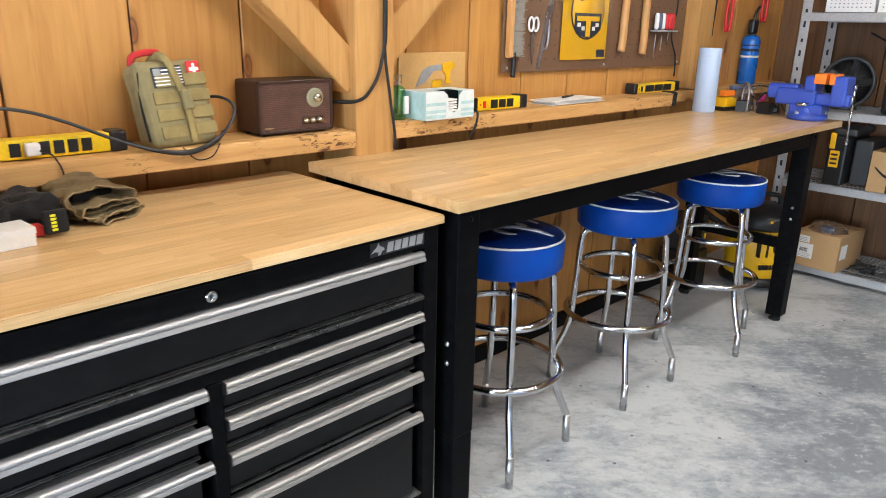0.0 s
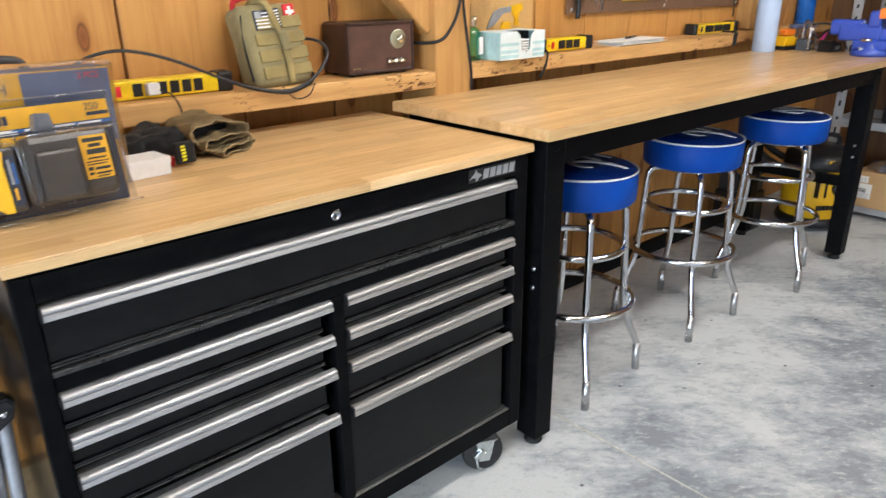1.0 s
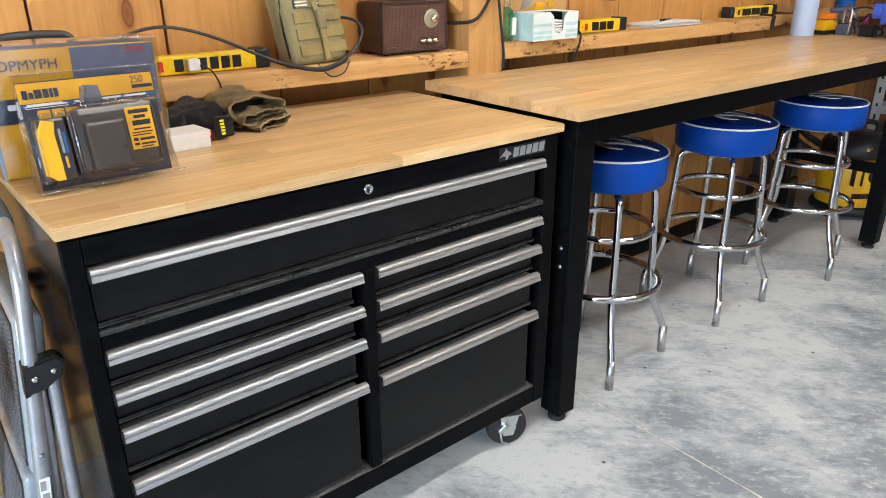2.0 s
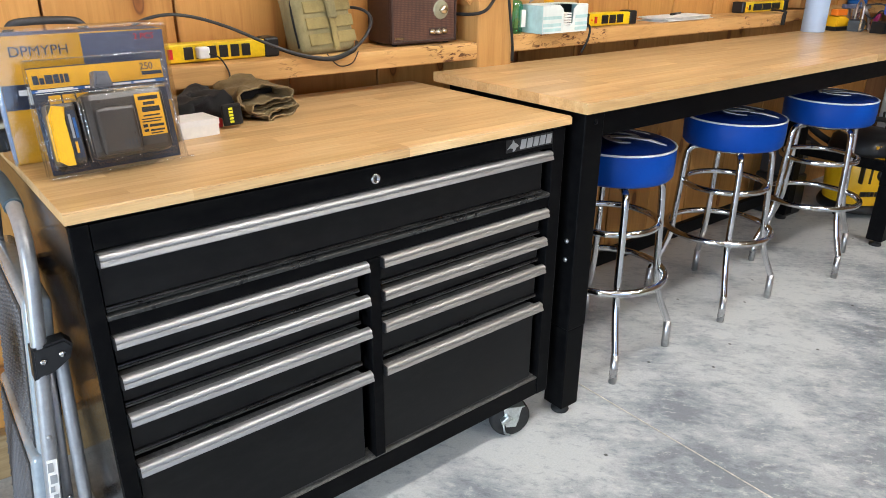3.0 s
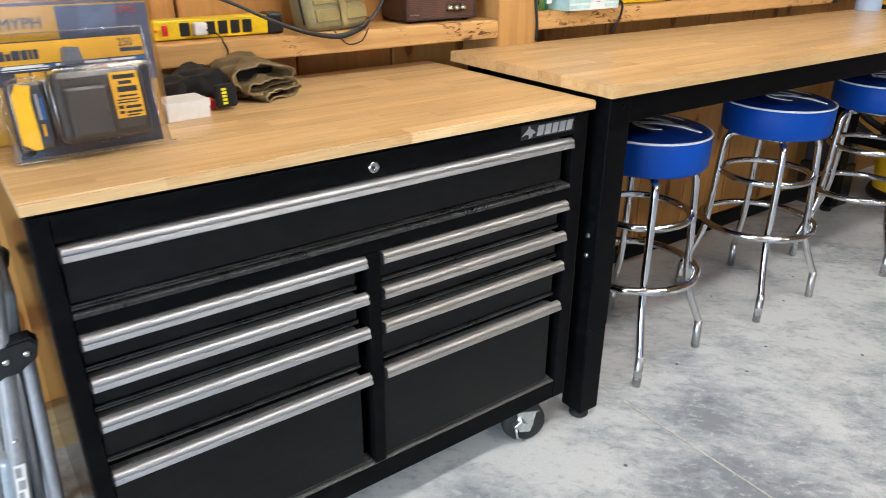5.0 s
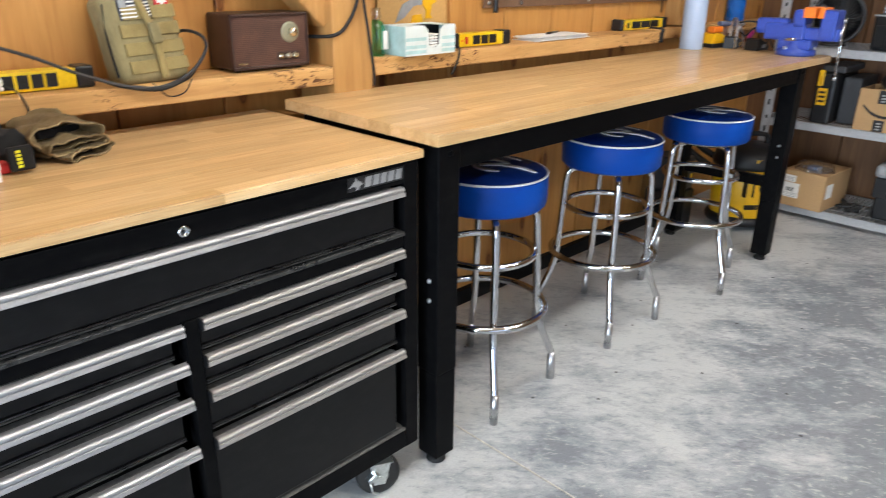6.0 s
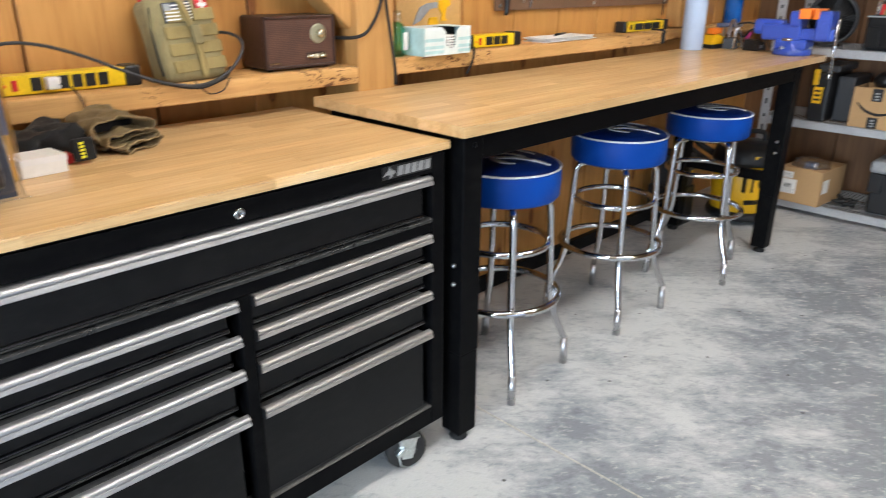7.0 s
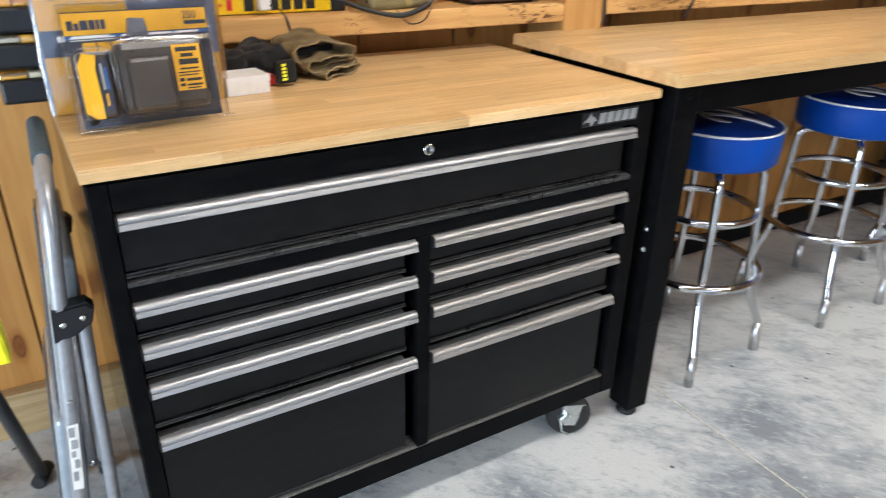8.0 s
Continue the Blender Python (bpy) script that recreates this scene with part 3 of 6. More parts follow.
def tool_cabinet():
    cab = thing("tool_cabinet", pose(0, 0.006, 0, 0, 0, 1.29), "black steel rolling tool cabinet with nine drawers and a wooden top", "tool cabinet")
    top = bx("countertop", BLACK, cab, 0.012, 1.156, 0.02, 0.65, 0.893, 0.9018)
    staves(top, 0.0, 1.168, -0.002, 0.668, 0.902, CAB_TOP - 0.0005, 16, 0.22, 0.52, 5)
    for x in (0.004, 1.161):
        bx("side_panel", GLOSSBLACK, cab, x, x + 0.003, 0.014, 0.655, 0.1125, 0.893, label="glossy black steel side")
    bx("back_panel", GLOSSBLACK, cab, 0.0072, 1.1608, 0.652, 0.655, 0.1125, 0.893)
    bx("bottom_panel", GLOSSBLACK, cab, 0.0072, 1.1608, 0.061, 0.6518, 0.1125, 0.118)
    for x0, x1, z0, z1 in ((0.007, 0.036, 0.1125, 0.893), (0.5605, 0.5885, 0.17, 0.69), (1.119, 1.161, 0.1125, 0.893)):
        bx("stile", BLACK, cab, x0, x1, 0.0115, 0.05, z0, z1, bevel=0.0015)
    bx("top_rail", BLACK, cab, 0.037, 1.118, 0.0125, 0.05, 0.847, 0.892, bevel=0.0015)
    bx("middle_rail", BLACK, cab, 0.037, 1.118, 0.0145, 0.05, 0.6905, 0.7165, bevel=0.0015)
    b = bmesh.new()
    along_x(b, [(0.0142, 0.717), (0.0105, 0.7185), (0.0105, 0.7255), (0.0145, 0.7285), (0.05, 0.7295), (0.05, 0.717)], 0.037, 1.118)
    part("drip_lip", b, WORNLIP, cab, "dusty grey worn lip under the wide drawer")
    bx("bottom_rail", BLACK, cab, 0.037, 1.118, 0.0125, 0.06, 0.1125, 0.166, bevel=0.002)
    b = bmesh.new()
    along_x(b, [(0.0135, 0.1665), (0.0125, 0.1685), (0.015, 0.1705), (0.024, 0.1712), (0.0255, 0.1685), (0.027, 0.1685), (0.0285, 0.172), (0.055, 0.173), (0.055, 0.1665)], 0.037, 1.118)
    part("sill", b, DUSTY, cab, "dust-covered steel sill")
    drawer(cab, 0.036, 1.112, 0.8405, 0.7435, 0.022, False)
    for x0, x1, soiled in ((0.036, 0.5555, False), (0.5895, 1.112, True)):
        for top_z, low, h in ((0.6872, 0.6315, 0.0214), (0.6074, 0.5535, 0.0214), (0.5277, 0.448, 0.0214), (0.4146, 0.182, 0.0214)):
            drawer(cab, x0, x1, top_z, low, h, soiled, low > 0.2)
    b = bmesh.new()
    lathe(b, [(0.0, 0.0), (0.0105, 0.0), (0.0115, -0.002), (0.0105, -0.005), (0.007, -0.006), (0.0065, -0.0045), (0.0, -0.0045)], 24, pose(0.5826, 0.0128, 0.8665, -90, 0, 0))
    lock = part("lock", b, CHROME, cab, "round chrome key lock")
    bx("key_slot", BLACKPLASTIC, lock, 0.5818, 0.5834, 0.0068, 0.0075, 0.8625, 0.8705)
    badge = bx("badge", BLACKPLASTIC, cab, 0.955, 1.116, 0.0115, 0.0123, 0.8575, 0.8885)
    for x, w in ((1.001, 0.0205), (1.0235, 0.0205), (1.046, 0.0195), (1.0675, 0.021), (1.0905, 0.0205)):
        b = bmesh.new()
        slab(b, [(x, 0.8615), (x + w - 0.003, 0.8615), (x + w + 0.001, 0.8845), (x + 0.004, 0.8845)], 0.001, pose(0, 0.0104, 0))
        part("badge_bar", b, BADGE, badge)
    b = bmesh.new()
    slab(b, [(0.957, 0.866), (0.966, 0.874), (0.974, 0.88), (0.977, 0.888), (0.982, 0.88), (0.991, 0.876), (0.996, 0.87), (0.988, 0.868), (0.984, 0.861), (0.977, 0.859), (0.978, 0.866), (0.968, 0.869)], 0.001, pose(0, 0.0104, 0))
    part("badge_emblem", b, BADGE, badge)
    for x, y in ((1.036, 0.036), (1.09, 0.58), (0.09, 0.036), (0.09, 0.58)):
        caster(cab, x, y)
    return cab


def caster(cab, x, y):
    b = bmesh.new()
    lathe(b, [(0.012, -0.017), (0.048, -0.017), (0.057, -0.013), (0.06, -0.006), (0.06, 0.006), (0.057, 0.013), (0.048, 0.017), (0.012, 0.017)], 28, pose(x, y, 0.0602, 90, 0, -25))
    wheel = part("caster", b, RUBBER, cab, "black rubber caster wheel with a zinc fork and brake")
    b = bmesh.new()
    lathe(b, [(0.0, -0.0185), (0.024, -0.0185), (0.027, -0.016), (0.027, 0.016), (0.024, 0.0185), (0.0, 0.0185)], 20, pose(x, y, 0.0602, 90, 0, -25))
    part("hub", b, GREYPLASTIC, wheel)
    m = pose(x, y, 0, 0, 0, -25)
    b = bmesh.new()
    for s in (-1, 1):
        slab(b, [(-0.016, 0.04), (0.014, 0.038), (0.03, 0.104), (-0.026, 0.109)], 0.003, m @ pose(0, s * 0.0225 - 0.0015, 0), bevel=0.0)
    box(b, -0.03, 0.032, -0.024, 0.024, 0.1045, 0.1085, m=m)
    box(b, -0.034, 0.034, -0.034, 0.034, 0.1086, 0.1119, m=m)
    lathe(b, [(0, -0.029), (0.009, -0.029), (0.009, 0.029), (0, 0.029)], 6, m @ pose(0, 0, 0.0602, 90, 0, 0), smooth=False)
    part("fork", b, ZINC, wheel)
    b = bmesh.new()
    slab(b, [(-0.03, 0.055), (-0.012, 0.062), (-0.004, 0.078), (-0.014, 0.083), (-0.034, 0.066)], 0.04, m @ pose(0, -0.034, 0), bevel=0.002)
    tube(b, [m @ Vector((-0.028, -0.032, 0.058)), m @ Vector((-0.024, -0.036, 0.03)), m @ Vector((-0.006, -0.036, 0.02))], 0.003, 6)
    part("brake", b, ZINC, wheel)
    return wheel


tool_cabinet()


# ---- workbench ----
def bench_leg(t, x, y):
    leg = bx("leg", BLACK, t, x, x + 0.073, y, y + 0.075, 0.3, 0.929, bevel=0.003)
    bx("inner_leg", BLACK, leg, x + 0.0012, x + 0.0718, y + 0.0012, y + 0.0738, 0.03, 0.3, bevel=0.003)
    b = bmesh.new()
    lathe(b, [(0.0, 0.0), (0.026, 0.0), (0.028, 0.004), (0.026, 0.011), (0.012, 0.015), (0.008, 0.032), (0.0, 0.032)], 20, pose(x + 0.037, y + 0.038, 0))
    part("leveling_foot", b, RUBBER, leg)
    for z in (0.515, 0.57):
        for px, py, r in ((x - 0.0005, y + 0.03, (0, -90, 0)), (x + 0.0735, y + 0.03, (0, 90, 0))):
            b = bmesh.new()
            lathe(b, [(0.0, 0.0), (0.0068, 0.0), (0.0068, 0.0016), (0.005, 0.004), (0.0, 0.005)], 14, pose(px, py, z, *r))
            part("bolt", b, STEEL, leg, "bright round-headed bolt")
    return leg


def workbench():
    t = thing("workbench", pose(0, 0, 0), "long butcher-block workbench on black adjustable steel legs", "workbench")
    top = bx("tabletop", BLACK, t, 1.24, 3.6, 0.1, 0.55, 0.922, 0.9305)
    staves(top, 1.174, 3.685, -0.011, 0.612, 0.931, 0.9595, 15, 0.3, 0.75, 9)
    for x in (1.207, 3.422):
        for y in (0.02, 0.5):
            bench_leg(t, x, y)
    bx("apron", BLACK, t, 1.281, 3.421, 0.024, 0.05, 0.857, 0.9215, bevel=0.002)
    bx("apron", BLACK, t, 1.281, 3.421, 0.545, 0.57, 0.857, 0.9215, bevel=0.002)
    for x in (1.23, 3.445):
        bx("side_apron", BLACK, t, x, x + 0.028, 0.096, 0.499, 0.857, 0.9215, bevel=0.002)
        bx("side_stretcher", BLACK, t, x, x + 0.028, 0.096, 0.499, 0.36, 0.41, bevel=0.002)
    bx("rear_stretcher", BLACK, t, 1.27, 3.435, 0.545, 0.57, BAR_Z - 0.03, BAR_Z + 0.03, bevel=0.002)
    for x in (1.245, 3.458):
        b = bmesh.new()
        lathe(b, [(0.0, 0.0), (0.007, 0.0), (0.006, 0.004), (0.0, 0.005)], 12, pose(x, 0.0195, 0.9, 90, 0, 0))
        part("apron_bolt", b, BLACK, t)


BAR_Z = 0.14
workbench()


# ---- bar stools ----
def bar_stool():
    t = thing("bar_stool", pose(0, 0, 0), "chrome bar stool with a round blue vinyl seat piped in white", "bar stool", "bar stools under the workbench")
    b = bmesh.new()
    lathe(b, [(0.0, 0.641), (0.15, 0.641), (0.172, 0.643), (0.18, 0.653), (0.182, 0.7), (0.181, 0.736), (0.1775, 0.742)], 48)
    seat = part("seat", b, VINYL, t, "bright blue vinyl seat band")
    b = bmesh.new()
    lathe(b, [(0.1775, 0.7425), (0.17, 0.748), (0.15, 0.756), (0.1, 0.763), (0.0, 0.766)], 48)
    part("seat_top", b, VINYL_TOP, seat, "dark blue vinyl seat top")
    b = bmesh.new()
    tube(b, [(0.179 * math.cos(a), 0.179 * math.sin(a), 0.743) for a in (2 * math.pi * k / 48 for k in range(48))], 0.0035, 8, closed=True)
    part("piping", b, WHITE, seat, "white piping")
    b = bmesh.new()
    for stroke, w in ((((-0.065, -0.02), (-0.035, 0.035), (0.02, 0.035), (0.055, 0.002), (0.0, -0.012), (-0.045, -0.008)), 0.009), (((-0.03, -0.028), (0.03, -0.018), (0.085, -0.04), (0.135, -0.07)), 0.014),
                      (((-0.05, -0.005), (-0.035, -0.05), (0.0, -0.08), (0.025, -0.085)), 0.011), (((0.0, 0.14), (0.055, 0.095), (0.1, 0.045)), 0.01), (((-0.15, 0.035), (-0.09, 0.07), (-0.03, 0.075)), 0.008)):
        pts = smooth_path([(0.62 * u + 0.79 * v, -0.79 * u + 0.62 * v, 0.0) for u, v in stroke], 5)
        n = len(pts)
        tube(b, pts, 0.004, 6, radii=[0.003 + w * math.sin(math.pi * (0.06 + 0.88 * i / (n - 1))) for i in range(n)])
    for v in b.verts:
        r = math.hypot(v.co.x, v.co.y)
        v.co.z = 0.766 - 0.003 * min(r, 0.1) / 0.1 - 0.007 * max(r - 0.1, 0) / 0.05 + (0.0016 if v.co.z > 0 else -0.001)
    part("seat_emblem", b, WHITE, seat, "white swash emblem")
    b = bmesh.new()
    lathe(b, [(0.0, 0.62), (0.1, 0.62), (0.13, 0.63), (0.145, 0.6405), (0.0, 0.6405)], 32)
    part("swivel_plate", b, CHROME, t)
    for k in range(4):
        a = math.radians(45 + 90 * k)
        b = bmesh.new()
        prof = [(0.10, 0.626), (0.135, 0.624), (0.152, 0.611), (0.159, 0.588), (0.165, 0.5), (0.174, 0.33), (0.18, 0.26), (0.2, 0.19), (0.232, 0.115), (0.24, 0.09), (0.242, 0.006)]
        pts = smooth_path([(r * math.cos(a), r * math.sin(a), z) for r, z in prof], 4)
        tube(b, pts, 0.0122, 12)
        leg = part("leg", b, CHROME, t)
        b = bmesh.new()
        tube(b, [(0.2395 * math.cos(a), 0.2395 * math.sin(a), 0.105), (0.242 * math.cos(a), 0.242 * math.sin(a), 0.0)], 0.0134, 12)
        part("foot_cap", b, STEEL, leg)
    for r, z, tr in ((0.153, 0.485, 0.0112), (0.196, 0.3, 0.0122)):
        b = bmesh.new()
        tube(b, [(r * math.cos(a), r * math.sin(a), z) for a in (2 * math.pi * k / 40 for k in range(40))], tr, 10, closed=True)
        part("foot_ring", b, CHROME, t)
    return t


first = bar_stool()
first.matrix_basis = pose(1.636, 0.243, 0, 0, 0, 7)
copy_thing(first, pose(2.32, 0.246, 0, 0, 0, 0))
copy_thing(first, pose(3.015, 0.217, 0, 0, 0, 19))


# ---- things on the tool cabinet ----
def battery_pack():
    """A clear clamshell with a battery and a charger on a printed card, leaning back a little."""
    t = thing("battery_kit", pose(0.028, 0.196, CAB_TOP + 0.0005, -13, 0, 3.5) @ Matrix.Diagonal((0.99, 1.0, 1.08, 1)), "battery and charger in a clear clamshell pack on the wooden top", "retail pack")
    w, h = 0.246, 0.184
    bx("backing_card", DARKNAVY, t, 0.006, w - 0.006, 0.03, 0.0312, 0.006, h - 0.004, label="dark printed card")
    bx("header_band", BOXYELLOW, t, 0.006, w - 0.006, 0.0285, 0.0298, h - 0.038, h - 0.006, label="amber printed header")
    bx("blue_stripe", SKYPRINT, t, 0.006, w - 0.006, 0.0285, 0.0298, h - 0.044, h - 0.0395)
    for x, wd, z, hh, mt in ((0.012, 0.009, h - 0.031, 0.014, DARKNAVY), (0.023, 0.007, h - 0.031, 0.01, DARKNAVY), (0.032, 0.012, h - 0.031, 0.014, DARKNAVY), (0.046, 0.009, h - 0.031, 0.014, DARKNAVY), (0.057, 0.005, h - 0.031, 0.014, DARKNAVY), (0.064, 0.007, h - 0.031, 0.014, DARKNAVY), (0.012, 0.07, h - 0.0435, 0.0018, PAPER), (0.012, 0.07, h - 0.0465, 0.001, PAPER), (0.016, 0.058, h - 0.0425, 0.0032, PAPER), (0.094, 0.038, h - 0.0435, 0.0032, PAPER), (0.138, 0.038, h - 0.0435, 0.0032, PAPER),
                             (0.182, 0.04, h - 0.0435, 0.003, PAPER), (0.2, 0.038, h - 0.031, 0.006, DARKNAVY)):
        bx("print_bar", mt, t, x, x + wd, 0.0272, 0.0283, z, z + hh)
    lettering("figures", "250", 0.017, DARKNAVY, t, pose(0.198, 0.0278, h - 0.022, 90, 0, 0))
    lettering("slogan", "THE NEXT DIMENSION IN POWER", 0.0062, BOXYELLOW, t, pose(0.142, 0.0278, h - 0.054, 90, 0, 0))
    for k in range(3):
        bx("feature_box", BOXYELLOW, t, 0.03 + k * 0.023, 0.05 + k * 0.023, 0.0272, 0.0283, h - 0.0635, h - 0.05)
    # battery
    b = bmesh.new()
    box(b, 0.022, 0.068, -0.028, 0.02, 0.02, 0.118, bevel=0.006)
    bat = part("battery", b, CHARGER, t, "yellow and black slide battery")
    b = bmesh.new()
    slab(b, [(0.02, 0.03), (0.034, 0.02), (0.046, 0.02), (0.046, 0.04), (0.042, 0.09), (0.05, 0.112), (0.03, 0.116), (0.021, 0.1)], 0.02, pose(0, -0.033, 0), bevel=0.003)
    part("battery_shell", b, YELLOW, bat)
    bat.location.x = -0.012
    bl = bx("battery_label", DARKNAVY, bat, 0.049, 0.064, -0.0292, -0.0282, 0.03, 0.106)
    for x, z0, z1, mt in ((0.052, 0.062, 0.1, GREYPLASTIC), (0.058, 0.062, 0.094, SKYPRINT), (0.053, 0.038, 0.056, BOXYELLOW)):
        bx("print_bar", mt, bl, x, x + 0.004, -0.0299, -0.0293, z0, z1)
    # charger
    b = bmesh.new()
    box(b, 0.078, 0.216, -0.03, 0.02, 0.02, 0.122, bevel=0.012)
    ch = part("charger", b, CHARGER, t, "black battery charger")
    ch.location.x, ch.scale.x, ch.scale.z = -0.0145, 1.05, 1.06
    b = bmesh.new()
    box(b, 0.092, 0.158, -0.04, -0.028, 0.024, 0.098, bevel=0.006)
    part("charger_bay", b, CHARGER, ch)
    lab = bx("charger_label", BOXYELLOW, ch, 0.163, 0.207, -0.0315, -0.0304, 0.046, 0.112, label="yellow rating label")
    for z, x0, x1, hh in ((0.102, 0.168, 0.202, 0.006), (0.094, 0.175, 0.195, 0.005), (0.083, 0.171, 0.202, 0.008), (0.076, 0.171, 0.2, 0.0025), (0.071, 0.167, 0.203, 0.0018), (0.067, 0.167, 0.199, 0.0018),
                          (0.059, 0.167, 0.175, 0.005), (0.059, 0.178, 0.203, 0.004), (0.052, 0.167, 0.175, 0.004), (0.052, 0.178, 0.203, 0.003), (0.048, 0.178, 0.199, 0.002)):
        bx("print_bar", BLACKPLASTIC, lab, x0, x1, -0.0325, -0.0316, z, z + hh)
    for k in range(5):
        bx("vent_slot", DARKGREY, ch, 0.128 + k * 0.006, 0.131 + k * 0.006, -0.0412, -0.0402, 0.036, 0.046)
    # clear shell: blisters and a flange
    b = bmesh.new()
    box(b, 0.06, 0.224, -0.046, 0.022, 0.014, 0.136, bevel=0.014)
    part("charger_blister", b, CLEAR, t, "clear moulded plastic")
    b = bmesh.new()
    slab(b, [(0.095, 0.1365), (0.128, 0.1365), (0.124, 0.161), (0.1, 0.163)], 0.03, pose(0, -0.028, 0), bevel=0.004)
    part("hang_tab", b, TABGREY, t, "smoky grey plastic tab")
    b = bmesh.new()
    box(b, 0.002, 0.06, -0.04, 0.022, 0.012, 0.126, bevel=0.012)
    part("battery_blister", b, CLEAR, t)
    b = bmesh.new()
    slab(b, [(-0.002, 0.0), (w + 0.004, 0.0), (w - 0.004, h * 0.6), (w - 0.004, h + 0.006), (0.004, h + 0.006)], 0.001, pose(0, 0.022, 0))
    part("front_sheet", b, CLEAR, t)
    b = bmesh.new()
    slab(b, [(-0.004, 0.0), (w + 0.006, 0.0), (w - 0.002, h + 0.008), (0.002, h + 0.008)], 0.001, pose(0, 0.034, 0))
    part("back_sheet", b, CLEAR, t)
    for pts in ([(-0.003, 0.021, 0.001), (0.004, 0.021, h + 0.006), (w - 0.004, 0.021, h + 0.006), (w - 0.004, 0.021, h * 0.6), (w + 0.005, 0.021, 0.001)],
                [(-0.004, 0.033, 0.001), (0.002, 0.033, h + 0.008), (w - 0.002, 0.033, h + 0.008), (w + 0.006, 0.033, 0.001)],
                [(-0.006, -0.012, 0.003), (w + 0.004, -0.012, 0.003)],
                [(0.076, -0.047, 0.13), (0.218, -0.047, 0.13)], [(0.22, -0.044, 0.03), (0.22, -0.044, 0.124)], [(0.063, -0.044, 0.03), (0.063, -0.044, 0.124)],
                [(0.006, -0.041, 0.02), (0.006, -0.041, 0.118), (0.014, -0.041, 0.122), (0.05, -0.041, 0.122), (0.058, -0.041, 0.116), (0.058, -0.041, 0.02)]):
        b = bmesh.new()
        tube(b, pts, 0.0009, 6)
        part("rim", b, CLEAREDGE, t, "bright folded plastic edge")
    b = bmesh.new()
    box(b, -0.006, w + 0.004, -0.012, 0.034, 0.0, 0.004, bevel=0.0015)
    part("foot_flange", b, CLEAR, t)
    b = bmesh.new()
    lathe(b, [(0, 0), (0.0095, 0), (0.0095, 0.0012), (0, 0.0012)], 20, pose(0.02, 0.0205, 0.02, 90, 0, 0))
    part("seal", b, BLACKPLASTIC, t)


def boxed_kit():
    t = thing("boxed_kit", pose(-0.008, 0.338, CAB_TOP + 0.0005, -2, 0, 1.5), "amber and blue printed carton in a clear bag", "carton")
    w, d, h = 0.308, 0.1, 0.23
    b = bmesh.new()
    box(b, 0.004, w - 0.004, 0.004, d, 0.0, h, bevel=0.002)
    c = part("carton", b, BOXYELLOW, t)
    bx("carton_panel", BOXBLUE, c, 0.15, w - 0.0045, 0.0025, 0.0036, 0.09, h - 0.002)
    bx("carton_band", DARKNAVY, c, 0.0045, 0.15, 0.0025, 0.0036, 0.1, 0.145)
    bx("carton_side", SIDEGLARE, c, 0.0025, 0.0036, 0.0045, d - 0.001, 0.003, h - 0.003)
    bx("carton_top_print", BOXBLUE, c, 0.006, w - 0.006, 0.006, d - 0.002, h + 0.0004, h + 0.0014)
    bx("carton_stroke", PAPER, c, 0.045, 0.054, 0.0012, 0.0021, 0.108, 0.14)
    bx("carton_print", PAPER, c, 0.03, 0.08, 0.0022, 0.0024, 0.125, 0.135)
    lettering("carton_word", "DPMYPH", 0.026, DARKGREY, c, pose(0.026, 0.0015, h - 0.036, 90, 0, 0))
    lettering("carton_count", "2 PCS", 0.016, REDPLASTIC, c, pose(w - 0.062, 0.0015, h - 0.018, 90, 0, 0))
    b = bmesh.new()
    box(b, -0.004, w + 0.004, -0.004, d + 0.008, 0.0, h + 0.012, bevel=0.004)
    bmesh.ops.subdivide_edges(b, edges=b.edges[:], cuts=4, use_grid_fill=True)
    for v in b.verts:
        n = noise.noise_vector(v.co * 25)
        v.co += Vector((n.x, n.y * 0.6 - 0.001, n.z)) * 0.004
        v.co.z = max(v.co.z, 0.0)
        v.co.y = min(max(v.co.y, -0.0058), d + 0.012)
    part("bag", b, CLEARBAG, t, "crinkled clear plastic bag")


def organizer():
    """Small-parts cases stacked and latched together, with a carry handle."""
    t = thing("parts_organizer", pose(-0.085, 0.455, CAB_TOP, 0, 0, 2), "stacked black parts cases with clear yellow lids and grey handle", "parts organizer")
    for k in range(3):
        z = k * 0.064
        c = bx("case", BLACKPLASTIC, t, 0.0, 0.29, 0.0, 0.17, z + 0.001, z + 0.046, bevel=0.006)
        bx("lid", CLEARSTACK, c, 0.002, 0.288, 0.002, 0.168, z + 0.0465, z + 0.062, bevel=0.004, label="clear lid")
        bx("latch", CLEARSTACK, c, -0.01, -0.0005, 0.04, 0.13, z + 0.03, z + 0.058, bevel=0.003)
        for i in range(6):
            for j in range(3):
                bx("insert", (YELLOW, BRASS, BOXYELLOW, PAPER, YELLOW)[(i * 3 + j * 2 + k) % 5], c, 0.007 + i * 0.046, 0.048 + i * 0.046, 0.008 + j * 0.052, 0.055 + j * 0.052, z + 0.0465, z + 0.053 + 0.004 * ((i + j + k) % 3), bevel=0.002)
    b = bmesh.new()
    tube(b, smooth_path([(0.13, 0.085, 0.19), (0.14, 0.085, 0.224), (0.165, 0.085, 0.237), (0.255, 0.085, 0.237), (0.28, 0.085, 0.224), (0.29, 0.085, 0.19)], 4), 0.009, 8)
    part("carry_handle", b, DARKGREY, t)


